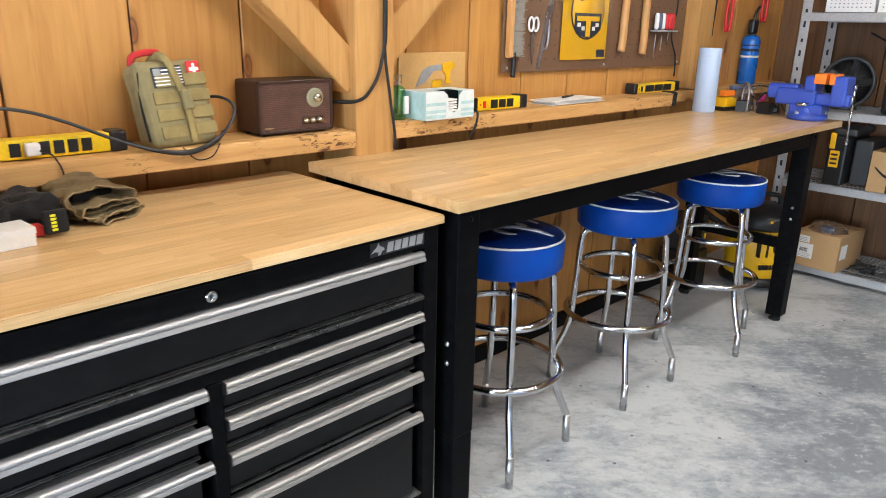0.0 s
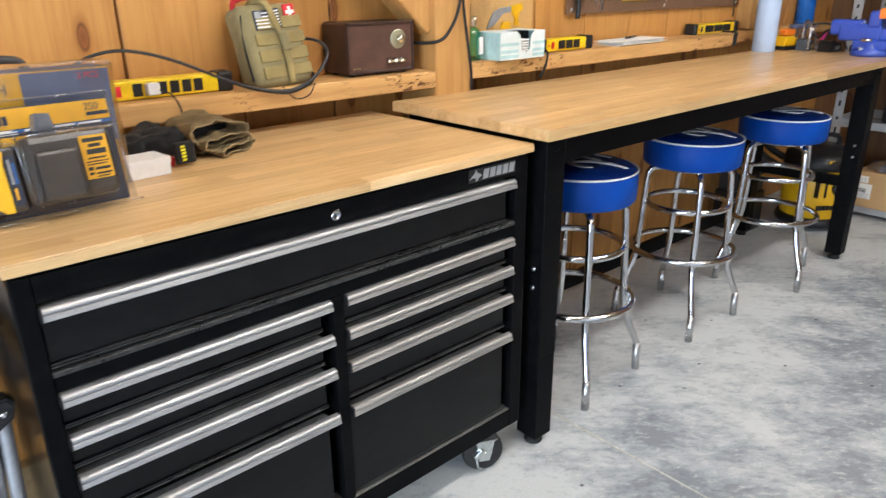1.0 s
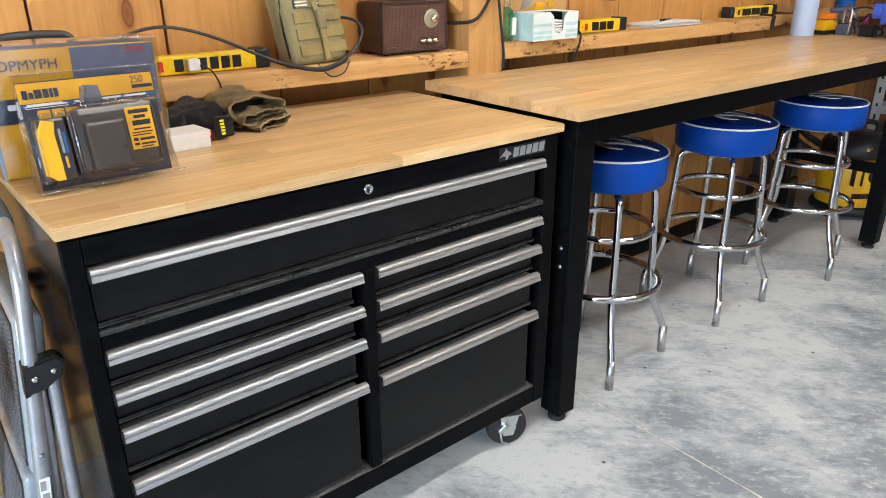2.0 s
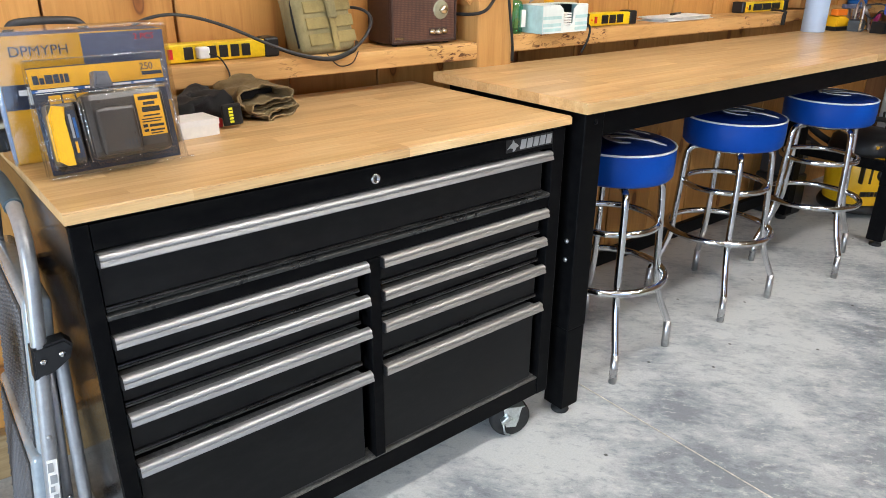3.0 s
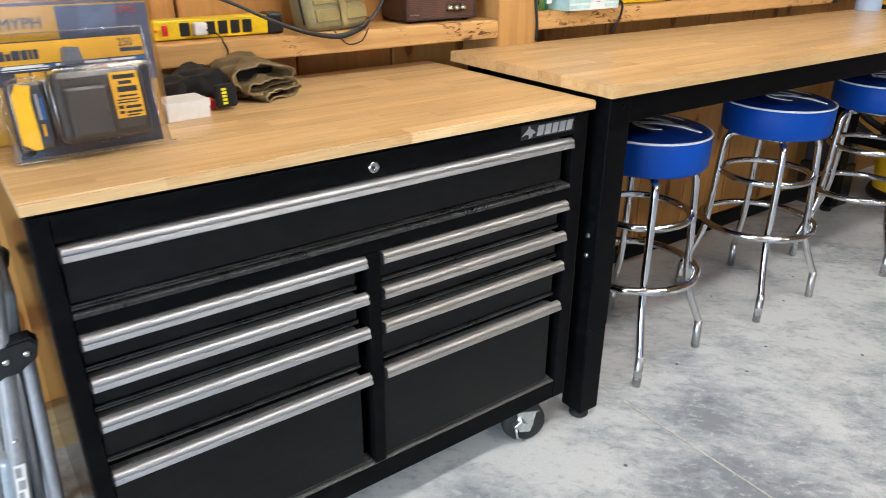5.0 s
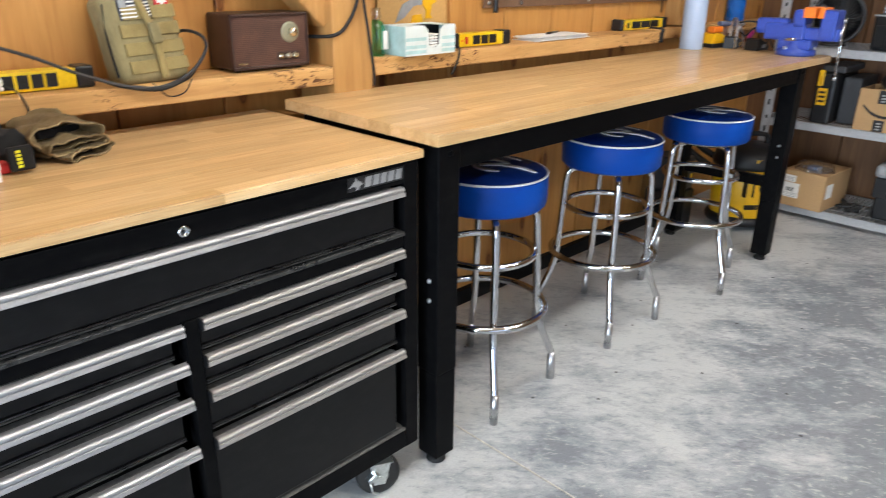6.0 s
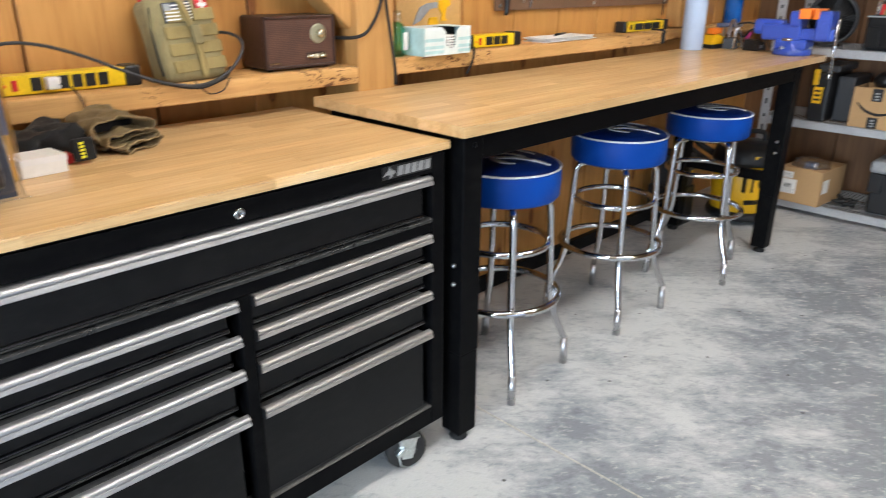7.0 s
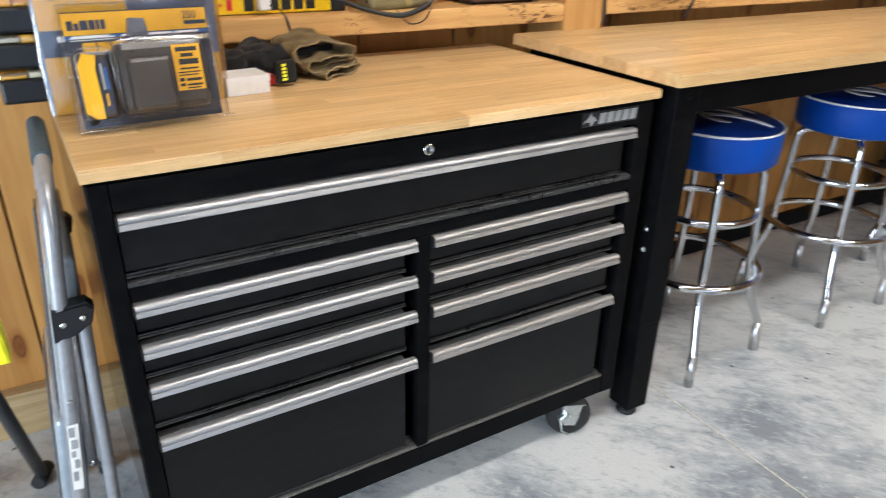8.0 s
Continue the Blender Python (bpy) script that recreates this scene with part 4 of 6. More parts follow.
def small_box():
    b = bmesh.new()
    box(b, 0.0, 0.09, 0.0, 0.075, 0.0, 0.036, bevel=0.0015)
    t = single("small_box", b, PAPER, "small plain white cardboard box", "box", m=pose(0.302, 0.352, CAB_TOP, 0, 0, 6))
    bx("box_lid", WHITE, t, -0.001, 0.091, -0.001, 0.076, 0.0245, 0.0372)


def glove_cuff(b, x0, x1, z, ry, rz, bend, seed):
    """A flattened cloth sleeve, closed on one end and open on the other, with a turned-in edge."""
    rings, n, steps = [], 40, 26
    path = [(s / steps, 1.0) for s in range(steps + 1)] + [(1.0 - 0.03 * k, 0.9 - 0.02 * k) for k in range(1, 9)]
    for i, (s, shrink) in enumerate(path):
        x = x0 + (x1 - x0) * s
        close = min(1.0, 0.25 + s * 3.5)
        ring = []
        for k in range(n):
            a = 2 * math.pi * k / n
            y = ry * close * (0.85 + 0.2 * s) * math.cos(a) * shrink
            zz = rz * close * math.sin(a) * shrink + bend * s * s
            p = Vector((x, y, z + zz))
            d = noise.noise_vector(p * 26 + Vector((seed, 0, seed))) * 0.012 + noise.noise_vector(p * 85 + Vector((0, seed, 0))) * 0.0055
            p += Vector((d.x, d.y, d.z))
            p.z = max(p.z, 0.001)
            ring.append(b.verts.new(p))
        rings.append(ring)
    for r0, r1 in zip(rings, rings[1:]):
        for k in range(n):
            b.faces.new((r0[k], r0[(k + 1) % n], r1[(k + 1) % n], r1[k])).smooth = True
    b.faces.new(rings[0])
    b.faces.new(rings[-1])
    return [v.co.copy() for v in rings[26]]


def work_gloves():
    t = thing("work_glove", pose(0.535, 0.525, CAB_TOP, 0, 0, -74) @ Matrix.Diagonal((1.0, 1.0, 0.82, 1)), "pair of tan work gloves folded into each other", "gloves")
    for x0, x1, z, ry, rz, bend, turn, seed in ((-0.07, 0.095, 0.016, 0.062, 0.015, 0.0, 14, 1.0), (-0.08, 0.085, 0.042, 0.066, 0.02, -0.004, 2, 6.0), (-0.085, 0.07, 0.074, 0.072, 0.034, -0.012, -8, 4.0)):
        b = bmesh.new()
        rim = glove_cuff(b, x0, x1, z, ry, rz, bend, seed)
        bmesh.ops.rotate(b, cent=(0, 0, 0), matrix=Matrix.Rotation(math.radians(turn), 3, "Z"), verts=b.verts[:])
        g = part("glove", b, KHAKI, t)
        b = bmesh.new()
        tube(b, [Matrix.Rotation(math.radians(turn), 3, "Z") @ p for p in rim], 0.0026, 6, closed=True)
        part("hem", b, HEM, g, "pale bound hem")
        # Black cap in the cuff, painting the dark shade of its opening.
        if z < 0.08:
            b = bmesh.new()
            box(b, x1 - 0.045, x1 - 0.03, -ry * 0.72, ry * 0.72, max(0.004, z - rz * 0.5), z + rz * 0.5 + bend)
            part("lining", b, BLACKCLOTH, g)


def black_gloves():
    t = thing("black_glove", pose(0.385, 0.51, CAB_TOP, 0, 0, -4) @ Matrix.Diagonal((1.1, 1.15, 1.1, 1)), "black cloth gloves with a red lining and a strapped cuff", "gloves")
    b = bmesh.new()
    bmesh.ops.create_uvsphere(b, u_segments=64, v_segments=36, radius=1.0)
    for v in b.verts:
        v.co = Vector((v.co.x * 0.095, v.co.y * 0.06, v.co.z * 0.032))
    crumple(b, 0.022, 18, 9.0)
    crumple(b, 0.01, 48, 2.0)
    for v in b.verts:
        v.co.z = max(v.co.z + 0.03, 0.0)
    for f in b.faces:
        f.smooth = True
    part("palm", b, BLACKCLOTH, t)
    b = bmesh.new()
    for k in range(3):
        tube(b, smooth_path([(-0.04 - 0.01 * k, -0.02 + 0.02 * k, 0.04), (-0.085, -0.03 + 0.025 * k, 0.03), (-0.115, -0.035 + 0.03 * k, 0.014)], 4), 0.012, 8)
    part("finger", b, BLACKCLOTH, t)
    bx("lining", REDCLOTH, t, 0.01, 0.032, -0.085, -0.05, 0.001, 0.02, bevel=0.004, m=pose(0, 0, 0, 0, 0, 5))
    b = bmesh.new()
    box(b, 0.014, 0.058, -0.108, -0.096, -0.008, 0.036, bevel=0.005, m=pose(0, 0, 0, -8, 0, 12))
    cuff = part("cuff_strap", b, BLACKCLOTH, t)
    for k in range(5):
        bx("print_bar", LIME, cuff, 0.026, 0.035, -0.1095, -0.1082, -0.002 + k * 0.0065, 0.0025 + k * 0.0065, m=pose(0, 0, 0, -8, 0, 12))


battery_pack()
boxed_kit()
organizer()
small_box()
work_gloves()
black_gloves()

# ---- things on the ledges ----
LEDGE_L, LEDGE_R = 1.0385, 1.0505


def power_strip(x0, x1, y, z, outlets, lit):
    t = thing("power_strip", pose(x0, y, z), "yellow steel power strip with black outlets and end caps", "power strip", "power strips on the ledges")
    n = x1 - x0
    bx("housing", YELLOWSTEEL, t, 0.022, n - 0.04, 0.0, 0.052, 0.002, 0.046, bevel=0.003)
    bx("end_cap", BLACKPLASTIC, t, n - 0.0405, n, -0.003, 0.055, 0.0, 0.05, bevel=0.006)
    bx("end_cap", BLACKPLASTIC, t, -0.002, 0.0225, -0.003, 0.055, 0.0, 0.05, bevel=0.006)
    for k in range(outlets):
        x = 0.09 + k * (n - 0.165) / outlets
        o = bx("outlet", BLACKPLASTIC, t, x, x + (n - 0.16) / outlets - 0.008, -0.0025, -0.0002, 0.009, 0.039, bevel=0.001)
        for dx in (0.008, 0.014):
            bx("outlet_slot", RUBBER, o, x + dx, x + dx + 0.002, -0.0034, -0.0026, 0.02, 0.03)
    sw = bx("switch", REDPLASTIC if lit else BLACKPLASTIC, t, 0.05, 0.062, -0.005, -0.0003, 0.012, 0.036, bevel=0.001)
    b = bmesh.new()
    lathe(b, [(0, 0), (0.004, 0), (0.0035, 0.003), (0, 0.004)], 10, pose(0.036, -0.0002, 0.024, 90, 0, 0))
    part("indicator", b, ORANGE, t)
    return t


power_strip(0.34, 0.685, 0.65, LEDGE_L, 6, True)
power_strip(1.89, 2.185, 0.645, LEDGE_R, 3, True)
power_strip(3.04, 3.45, 0.705, LEDGE_R, 3, False)


def plug_adapter():
    b = bmesh.new()
    box(b, 0.457, 0.487, 0.622, 0.6465, 1.05, 1.078, bevel=0.004)
    t = single("plug_adapter", b, WHITE, "white plug-in adapter in the yellow power strip", "adapter")
    b = bmesh.new()
    tube(b, smooth_path([(0.482, 0.625, 1.062), (0.505, 0.607, 1.05), (0.515, 0.583, 1.01), (0.49, 0.575, 0.978), (0.465, 0.56, 0.948), (0.4, 0.565, 0.932), (0.345, 0.575, 0.929)], 6), 0.0022, 6)
    part("thin_cord", b, RUBBER, t)


plug_adapter()


def cord(name, pts, r, label, mat=RUBBER, steps=7):
    b = bmesh.new()
    tube(b, smooth_path(pts, steps), r, 8)
    return single(name, b, mat, label, "cable")


cord("extension_cable", [(0.285, 0.71, 1.044), (0.3, 0.705, 1.088), (0.335, 0.69, 1.133), (0.4, 0.672, 1.153), (0.47, 0.66, 1.146), (0.55, 0.63, 1.118), (0.65, 0.6, 1.07), (0.74, 0.583, 1.04), (0.82, 0.58, 1.034), (0.9, 0.59, 1.063), (0.955, 0.615, 1.113), (0.962, 0.66, 1.143), (0.935, 0.72, 1.146), (0.925, 0.745, 1.088)],
     0.0043, "grey power cord looping in front of the olive pouch", DARKGREY)
cord("extension_cable", [(0.675, 0.68, 1.063), (0.72, 0.6, 1.043), (0.8, 0.578, 1.028), (0.87, 0.586, 1.043), (0.93, 0.66, 1.046), (0.98, 0.74, 1.048)], 0.005, "dark power cord lying along the ledge edge")
cord("thin_wire", [(0.8, 0.6, 1.041), (0.83, 0.59, 1.008), (0.87, 0.585, 1.013), (0.9, 0.6, 1.041)], 0.0016, "thin brown wire hanging over the ledge")
cord("extension_cable", [(1.29, 0.72, 1.12), (1.33, 0.59, 1.125), (1.385, 0.583, 1.16), (1.425, 0.583, 1.24), (1.437, 0.583, 1.4), (1.437, 0.583, 2.3)], 0.0052, "black power cord rising along the timber post")
cord("extension_cable", [(1.448, 0.586, 2.3), (1.446, 0.586, 1.4), (1.44, 0.586, 1.27), (1.46, 0.586, 1.13), (1.478, 0.586, 1.02), (1.482, 0.59, 0.97)], 0.0045, "black power cord falling along the timber post")
cord("extension_cable", [(1.858, 0.66, 1.07), (1.85, 0.59, 1.064), (1.845, 0.585, 1.02), (1.83, 0.6, 0.972)], 0.004, "dark cord dropping behind the workbench")
b = bmesh.new()
box(b, 1.418, 1.455, 0.57, 0.596, 1.46, 1.56, bevel=0.004)
single("cable_box", b, DARKGREY, "small grey junction box on the post", "junction box")


def first_aid_pouch():
    t = thing("first_aid_pouch", pose(0.733, 0.605, LEDGE_L, -14, -2.5, 4) @ Matrix.Diagonal((0.95, 1.0, 1.12, 1)), "olive cordura first-aid pouch with tan straps and patches", "first-aid pouch")
    b = bmesh.new()
    box(b, 0.0, 0.19, 0.0, 0.085, 0.0, 0.195, bevel=0.022, segments=3)
    bmesh.ops.subdivide_edges(b, edges=b.edges[:], cuts=2, use_grid_fill=True)
    for v in b.verts:
        n = noise.noise_vector(v.co * 20)
        v.co += Vector((n.x * 0.004, n.y * 0.002, n.z * 0.003))
        v.co.z = max(v.co.z, 0.0)
        if v.co.z > 0.13:
            v.co.y += (v.co.z - 0.13) * 0.2
    for f in b.faces:
        f.smooth = True
    body = part("pouch_body", b, OLIVE, t)
    for z in (0.02, 0.058, 0.096, 0.132):
        x = 0.03 if z < 0.1 else 0.045
        for x0, x1 in ((x, 0.102), (0.121, 0.186)):
            bx("webbing", STRAP, body, x0, x1, -0.0045, 0.002, z, z + 0.027, bevel=0.0012)
    b = bmesh.new()
    tube(b, smooth_path([(0.11, -0.008, 0.004), (0.112, -0.011, 0.06), (0.108, -0.011, 0.11), (0.095, -0.004, 0.165), (0.085, 0.01, 0.198), (0.083, 0.04, 0.206), (0.082, 0.08, 0.2)], 4), 0.01, 8)
    for v in b.verts:
        v.co.y = v.co.y * 1.0 if v.co.z > 0.19 else v.co.y * 0.35 - 0.006
    part("closing_strap", b, STRAP, body)
    b = bmesh.new()
    box(b, 0.098, 0.126, -0.021, -0.009, 0.078, 0.122, bevel=0.004)
    box(b, 0.1, 0.124, -0.0225, -0.0205, 0.088, 0.094)
    part("buckle", b, OLIVE, body, "tan plastic buckle")
    flag = bx("flag_patch", DARKNAVY, body, 0.04, 0.086, -0.004, 0.001, 0.132, 0.176, bevel=0.001, label="black and white striped patch")
    for k in range(5):
        bx("stripe", PAPER, flag, 0.043 if k < 3 else 0.064, 0.083, -0.0052, -0.0041, 0.136 + k * 0.0078, 0.139 + k * 0.0078)
    bx("canton", GREYPLASTIC, flag, 0.043, 0.062, -0.0052, -0.0041, 0.158, 0.173)
    tag = bx("striped_tag", DARKNAVY, body, 0.104, 0.122, -0.002, 0.003, 0.135, 0.178)
    for k in range(6):
        bx("stripe", PAPER, tag, 0.106, 0.12, -0.0032, -0.0021, 0.138 + k * 0.0066, 0.141 + k * 0.0066)
    cross = bx("cross_patch", REDPLASTIC, body, 0.14, 0.178, 0.0, 0.006, 0.148, 0.186, bevel=0.003, label="red patch with a white cross")
    bx("cross_bar", PAPER, cross, 0.146, 0.172, -0.0014, -0.0001, 0.163, 0.171)
    bx("cross_bar", PAPER, cross, 0.155, 0.163, -0.0016, -0.0003, 0.154, 0.18)
    b = bmesh.new()
    tube(b, smooth_path([(0.015, 0.05, 0.19), (0.02, 0.045, 0.208), (0.05, 0.04, 0.215), (0.09, 0.045, 0.215), (0.1, 0.05, 0.2)], 4), 0.008, 8)
    part("carry_loop", b, REDCLOTH, body, "red webbing handle")
    b = bmesh.new()
    tube(b, smooth_path([(-0.001, 0.012, 0.02), (0.0, 0.014, 0.1), (0.012, 0.014, 0.17)], 4), 0.003, 6)
    part("zip", b, BLACKCLOTH, body)
    return t


first_aid_pouch()


def radio():
    t = thing("radio", pose(1.036, 0.632, LEDGE_L), "brown retro table radio with a woven grille and cream dial", "radio")
    w, d, h = 0.243, 0.134, 0.152
    b = bmesh.new()
    box(b, 0.0, w, 0.008, d, 0.006, h, bevel=0.008, segments=3)
    for x0, x1, z0, z1 in ((0.0, 0.007, 0.006, h), (w - 0.007, w, 0.006, h), (0.0, w, 0.006, 0.014), (0.0, w, h - 0.008, h)):
        box(b, x0, x1, 0.0, 0.012, z0, z1, bevel=0.002)
    case = part("case", b, RADIOWOOD, t, "dark walnut case with rounded edges")
    bx("grille", GRILLE, case, 0.0072, w - 0.0072, 0.005, 0.0078, 0.0142, h - 0.0082, label="brown woven grille")
    b = bmesh.new()
    lathe(b, [(0.0, -0.002), (0.027, -0.002), (0.0285, 0.0005), (0.027, 0.003), (0.022, 0.0035), (0.0, 0.0035)], 36, pose(0.184, 0.0048, 0.1, 90, 0, 0))
    dial = part("dial", b, CREAM, case, "cream round tuning dial")
    b = bmesh.new()
    lathe(b, [(0.0, 0.0), (0.012, 0.0), (0.0125, 0.008), (0.011, 0.012), (0.0, 0.012)], 24, pose(0.188, 0.001, 0.1, 90, 0, 0))
    part("tuning_knob", b, BRASS, dial, "brass tuning knob")
    b = bmesh.new()
    box(b, 0.138, 0.208, 0.003, 0.0048, 0.026, 0.048, bevel=0.0008)
    plate = part("control_plate", b, RADIOWOOD, case)
    for x in (0.15, 0.173, 0.196):
        b = bmesh.new()
        lathe(b, [(0.0, 0.0), (0.0085, 0.0), (0.0085, 0.002), (0.006, 0.003), (0.006, 0.011), (0.0, 0.012)], 18, pose(x, 0.0028, 0.037, 90, 0, 0))
        part("knob", b, BRASS, plate)
    bx("name_bar", BRASS, case, 0.016, 0.046, 0.0035, 0.0048, 0.02, 0.0245)
    for x in (0.02, w - 0.03):
        for y in (0.02, d - 0.03):
            bx("foot", RUBBER, t, x, x + 0.012, y, y + 0.012, 0.0, 0.0058)


radio()


def tissue_box():
    t = thing("tissue_box", pose(1.588, 0.562, LEDGE_R, 0, 0, 1), "teal and white cardboard box of wipes with a cut-out front", "tissue box")
    w, d, h = 0.222, 0.115, 0.088
    b = bmesh.new()
    slab(b, [(0, 0), (w, 0), (w, h), (w * 0.75, h), (w * 0.68, h - 0.012), (w * 0.66, h * 0.35), (w * 0.6, h * 0.25), (w * 0.52, h * 0.25), (w * 0.46, h * 0.35), (w * 0.44, h - 0.012), (w * 0.37, h), (0, h)], 0.002)
    c = part("front", b, PALETEAL, t, "printed front panel")
    for x0, x1, y0, y1, z0, z1 in ((0, 0.002, 0.002, d, 0, h), (w - 0.002, w, 0.002, d, 0, h), (0.002, w - 0.002, d - 0.002, d, 0, h), (0.002, w - 0.002, 0.002, d - 0.002, 0, 0.002)):
        bx("side", TEAL, t, x0, x1, y0, y1, z0, z1)
    bx("top", PALETEAL, t, 0.0, w * 0.37, 0.0021, d, h, h + 0.002)
    bx("top", PALETEAL, t, w * 0.75, w, 0.0021, d, h, h + 0.002)
    bx("top", PALETEAL, t, w * 0.37, w * 0.75, 0.075, d, h, h + 0.002)
    for z0, z1, mt in ((0.006, 0.016, SKYPRINT), (0.022, 0.032, TEAL), (0.045, 0.055, TEAL)):
        bx("stripe", mt if z0 > 0.01 else TEAL, c, 0.001, w * 0.4, -0.0009, -0.0001, z0, z1)
        bx("stripe", mt if z0 > 0.01 else TEAL, c, w * 0.72, w - 0.001, -0.0009, -0.0001, z0, z1)
    b = bmesh.new()
    for k in range(7):
        box(b, w * 0.45, w * 0.66, 0.004, 0.07, 0.006 + k * 0.0085, 0.012 + k * 0.0085, bevel=0.002)
    part("wipes", b, PAPER, t, "stack of white wipes")
    # Black block that stands in for the shade inside the box.
    bx("shade_fill", RUBBER, t, 0.004, w - 0.004, 0.072, d - 0.003, 0.004, h - 0.002)


tissue_box()


def sanitizer():
    t = thing("sanitizer_bottle", pose(1.543, 0.65, LEDGE_R), "clear bottle of green hand gel with a clear cap", "bottle")
    b = bmesh.new()
    lathe(b, [(0.0, 0.0), (0.024, 0.0), (0.027, 0.004), (0.027, 0.085), (0.022, 0.1), (0.012, 0.107), (0.0, 0.108)], 24)
    g = part("gel", b, GELCLEAR, t)
    bx("label", PAPER, g, 0.006, 0.0245, -0.0275, -0.019, 0.02, 0.075, m=None)
    b = bmesh.new()
    lathe(b, [(0.0, 0.108), (0.014, 0.108), (0.015, 0.112), (0.014, 0.142), (0.0, 0.144)], 18)
    part("cap", b, CLEARBAG, t)


sanitizer()


def tool_picture():
    """A pale panel that carries a cut-out picture of a cordless tool."""
    b = bmesh.new()
    box(b, 1.645, 1.965, WALL_Y - 0.009, WALL_Y - 0.003, LEDGE_R, 1.253, bevel=0.001)
    t = single("backing_panel", b, CARDPALE, "pale thin panel with a cordless tool picture against the boards", "panel")
    y = WALL_Y - 0.0125
    m = pose(0, y, 0)
    b = bmesh.new()
    slab(b, [(1.845, 1.215), (1.9, 1.222), (1.912, 1.2), (1.89, 1.192), (1.882, 1.158), (1.895, 1.145), (1.86, 1.145), (1.866, 1.17), (1.848, 1.19)], 0.003, m)
    part("tool_shape", b, YELLOW, t)
    b = bmesh.new()
    slab(b, [(1.755, 1.195), (1.79, 1.208), (1.844, 1.212), (1.844, 1.192), (1.805, 1.188), (1.76, 1.15), (1.72, 1.135), (1.735, 1.165)], 0.003, m)
    part("tool_shape", b, GREYPLASTIC, t)
    b = bmesh.new()
    slab(b, [(1.79, 1.12), (1.85, 1.12), (1.84, 1.16), (1.8, 1.158)], 0.003, m)
    part("tool_shape", b, YELLOW, t)


tool_picture()


def paper_stack():
    t = thing("paper_stack", pose(2.32, 0.612, LEDGE_R, 0, 0, 3), "loose stack of papers with a dark pen on top", "papers")
    rnd = random.Random(8)
    for k in range(6):
        b = bmesh.new()
        box(b, 0.0, 0.33, 0.0, 0.12, k * 0.003, k * 0.003 + 0.0025, m=pose(rnd.uniform(-0.02, 0.02), rnd.uniform(-0.008, 0.008), 0, 0, 0, rnd.uniform(-4, 4)))
        part("sheet", b, PAPER, t)
    b = bmesh.new()
    tube(b, [(0.12, 0.05, 0.0225), (0.24, 0.08, 0.0225)], 0.0045, 8)
    part("pen", b, BLACKPLASTIC, t)


paper_stack()


# ---- hardboard panel and the tools hung on it ----
PEG_Y = WALL_Y - 0.018


def tool_board():
    b = bmesh.new()
    box(b, 2.155, 3.525, PEG_Y, PEG_Y + 0.006, 1.172, 1.86, bevel=0.001)
    t = single("tool_board", b, HARDBOARD, "brown hardboard tool panel screwed to the boards", "tool board")
    for x in (2.185, 2.84, 3.49):
        b = bmesh.new()
        lathe(b, [(0, 0), (0.008, 0), (0.006, 0.003), (0, 0.004)], 12, pose(x, PEG_Y - 0.0002, 1.19, 90, 0, 0))
        part("screw", b, ZINC, t)
    b = bmesh.new()
    for i in range(24):
        for j in range(11):
            x, z = 2.2 + i * 0.056, 1.22 + j * 0.056
            box(b, x - 0.003, x + 0.003, PEG_Y - 0.0004, PEG_Y + 0.0002, z - 0.003, z + 0.003)
    tagged(part("peg_hole", b, RUBBER, t), kind="stuff")
    for x in (2.2, 3.48):
        bx("batten", HARDBOARD, t, x, x + 0.04, PEG_Y + 0.0062, WALL_Y - 0.0015, 1.2, 1.84)


tool_board()


def hand_brush():
    t = thing("hand_brush", pose(2.2, PEG_Y, 1.2), "grey bristle bench brush hanging by its wooden handle", "brush")
    bx("brush_back", HANDLEWOOD, t, -0.035, -0.012, -0.03, -0.004, 0.03, 0.34, bevel=0.005)
    rnd = random.Random(2)
    b = bmesh.new()
    for k in range(70):
        z = 0.035 + k * 0.0042
        for j in range(3):
            y = -0.026 + j * 0.009
            box(b, -0.0125, 0.05 + rnd.uniform(-0.008, 0.008), y, y + 0.003, z, z + 0.0032, m=pose(0, 0, 0, 0, rnd.uniform(-2, 2), 0))
    tagged(part("bristles", b, BRISTLE, t), kind="stuff")
    b = bmesh.new()
    tube(b, smooth_path([(0.0, -0.018, 0.05), (0.006, -0.018, 0.01), (0.002, -0.018, -0.045)], 4), 0.01, 8, radii=None)
    part("tip", b, BLACKPLASTIC, t)


def scissors():
    t = thing("scissors", pose(2.325, PEG_Y - 0.008, 1.2), "steel scissors with pale grips hanging on the panel", "scissors")
    for s in (-1, 1):
        b = bmesh.new()
        slab(b, [(s * 0.002, 0.0), (s * 0.012, 0.11), (0.0, 0.125), (-s * 0.004, 0.1)], 0.003, pose(0, s * 0.0016, 0))
        blade = part("blade", b, STEEL, t)
        b = bmesh.new()
        tube(b, [(s * 0.017 + 0.015 * math.cos(a), s * 0.0016, 0.155 + 0.026 * math.sin(a)) for a in (2 * math.pi * k / 20 for k in range(20))], 0.0045, 6, closed=True)
        part("grip", b, WHITE, blade)


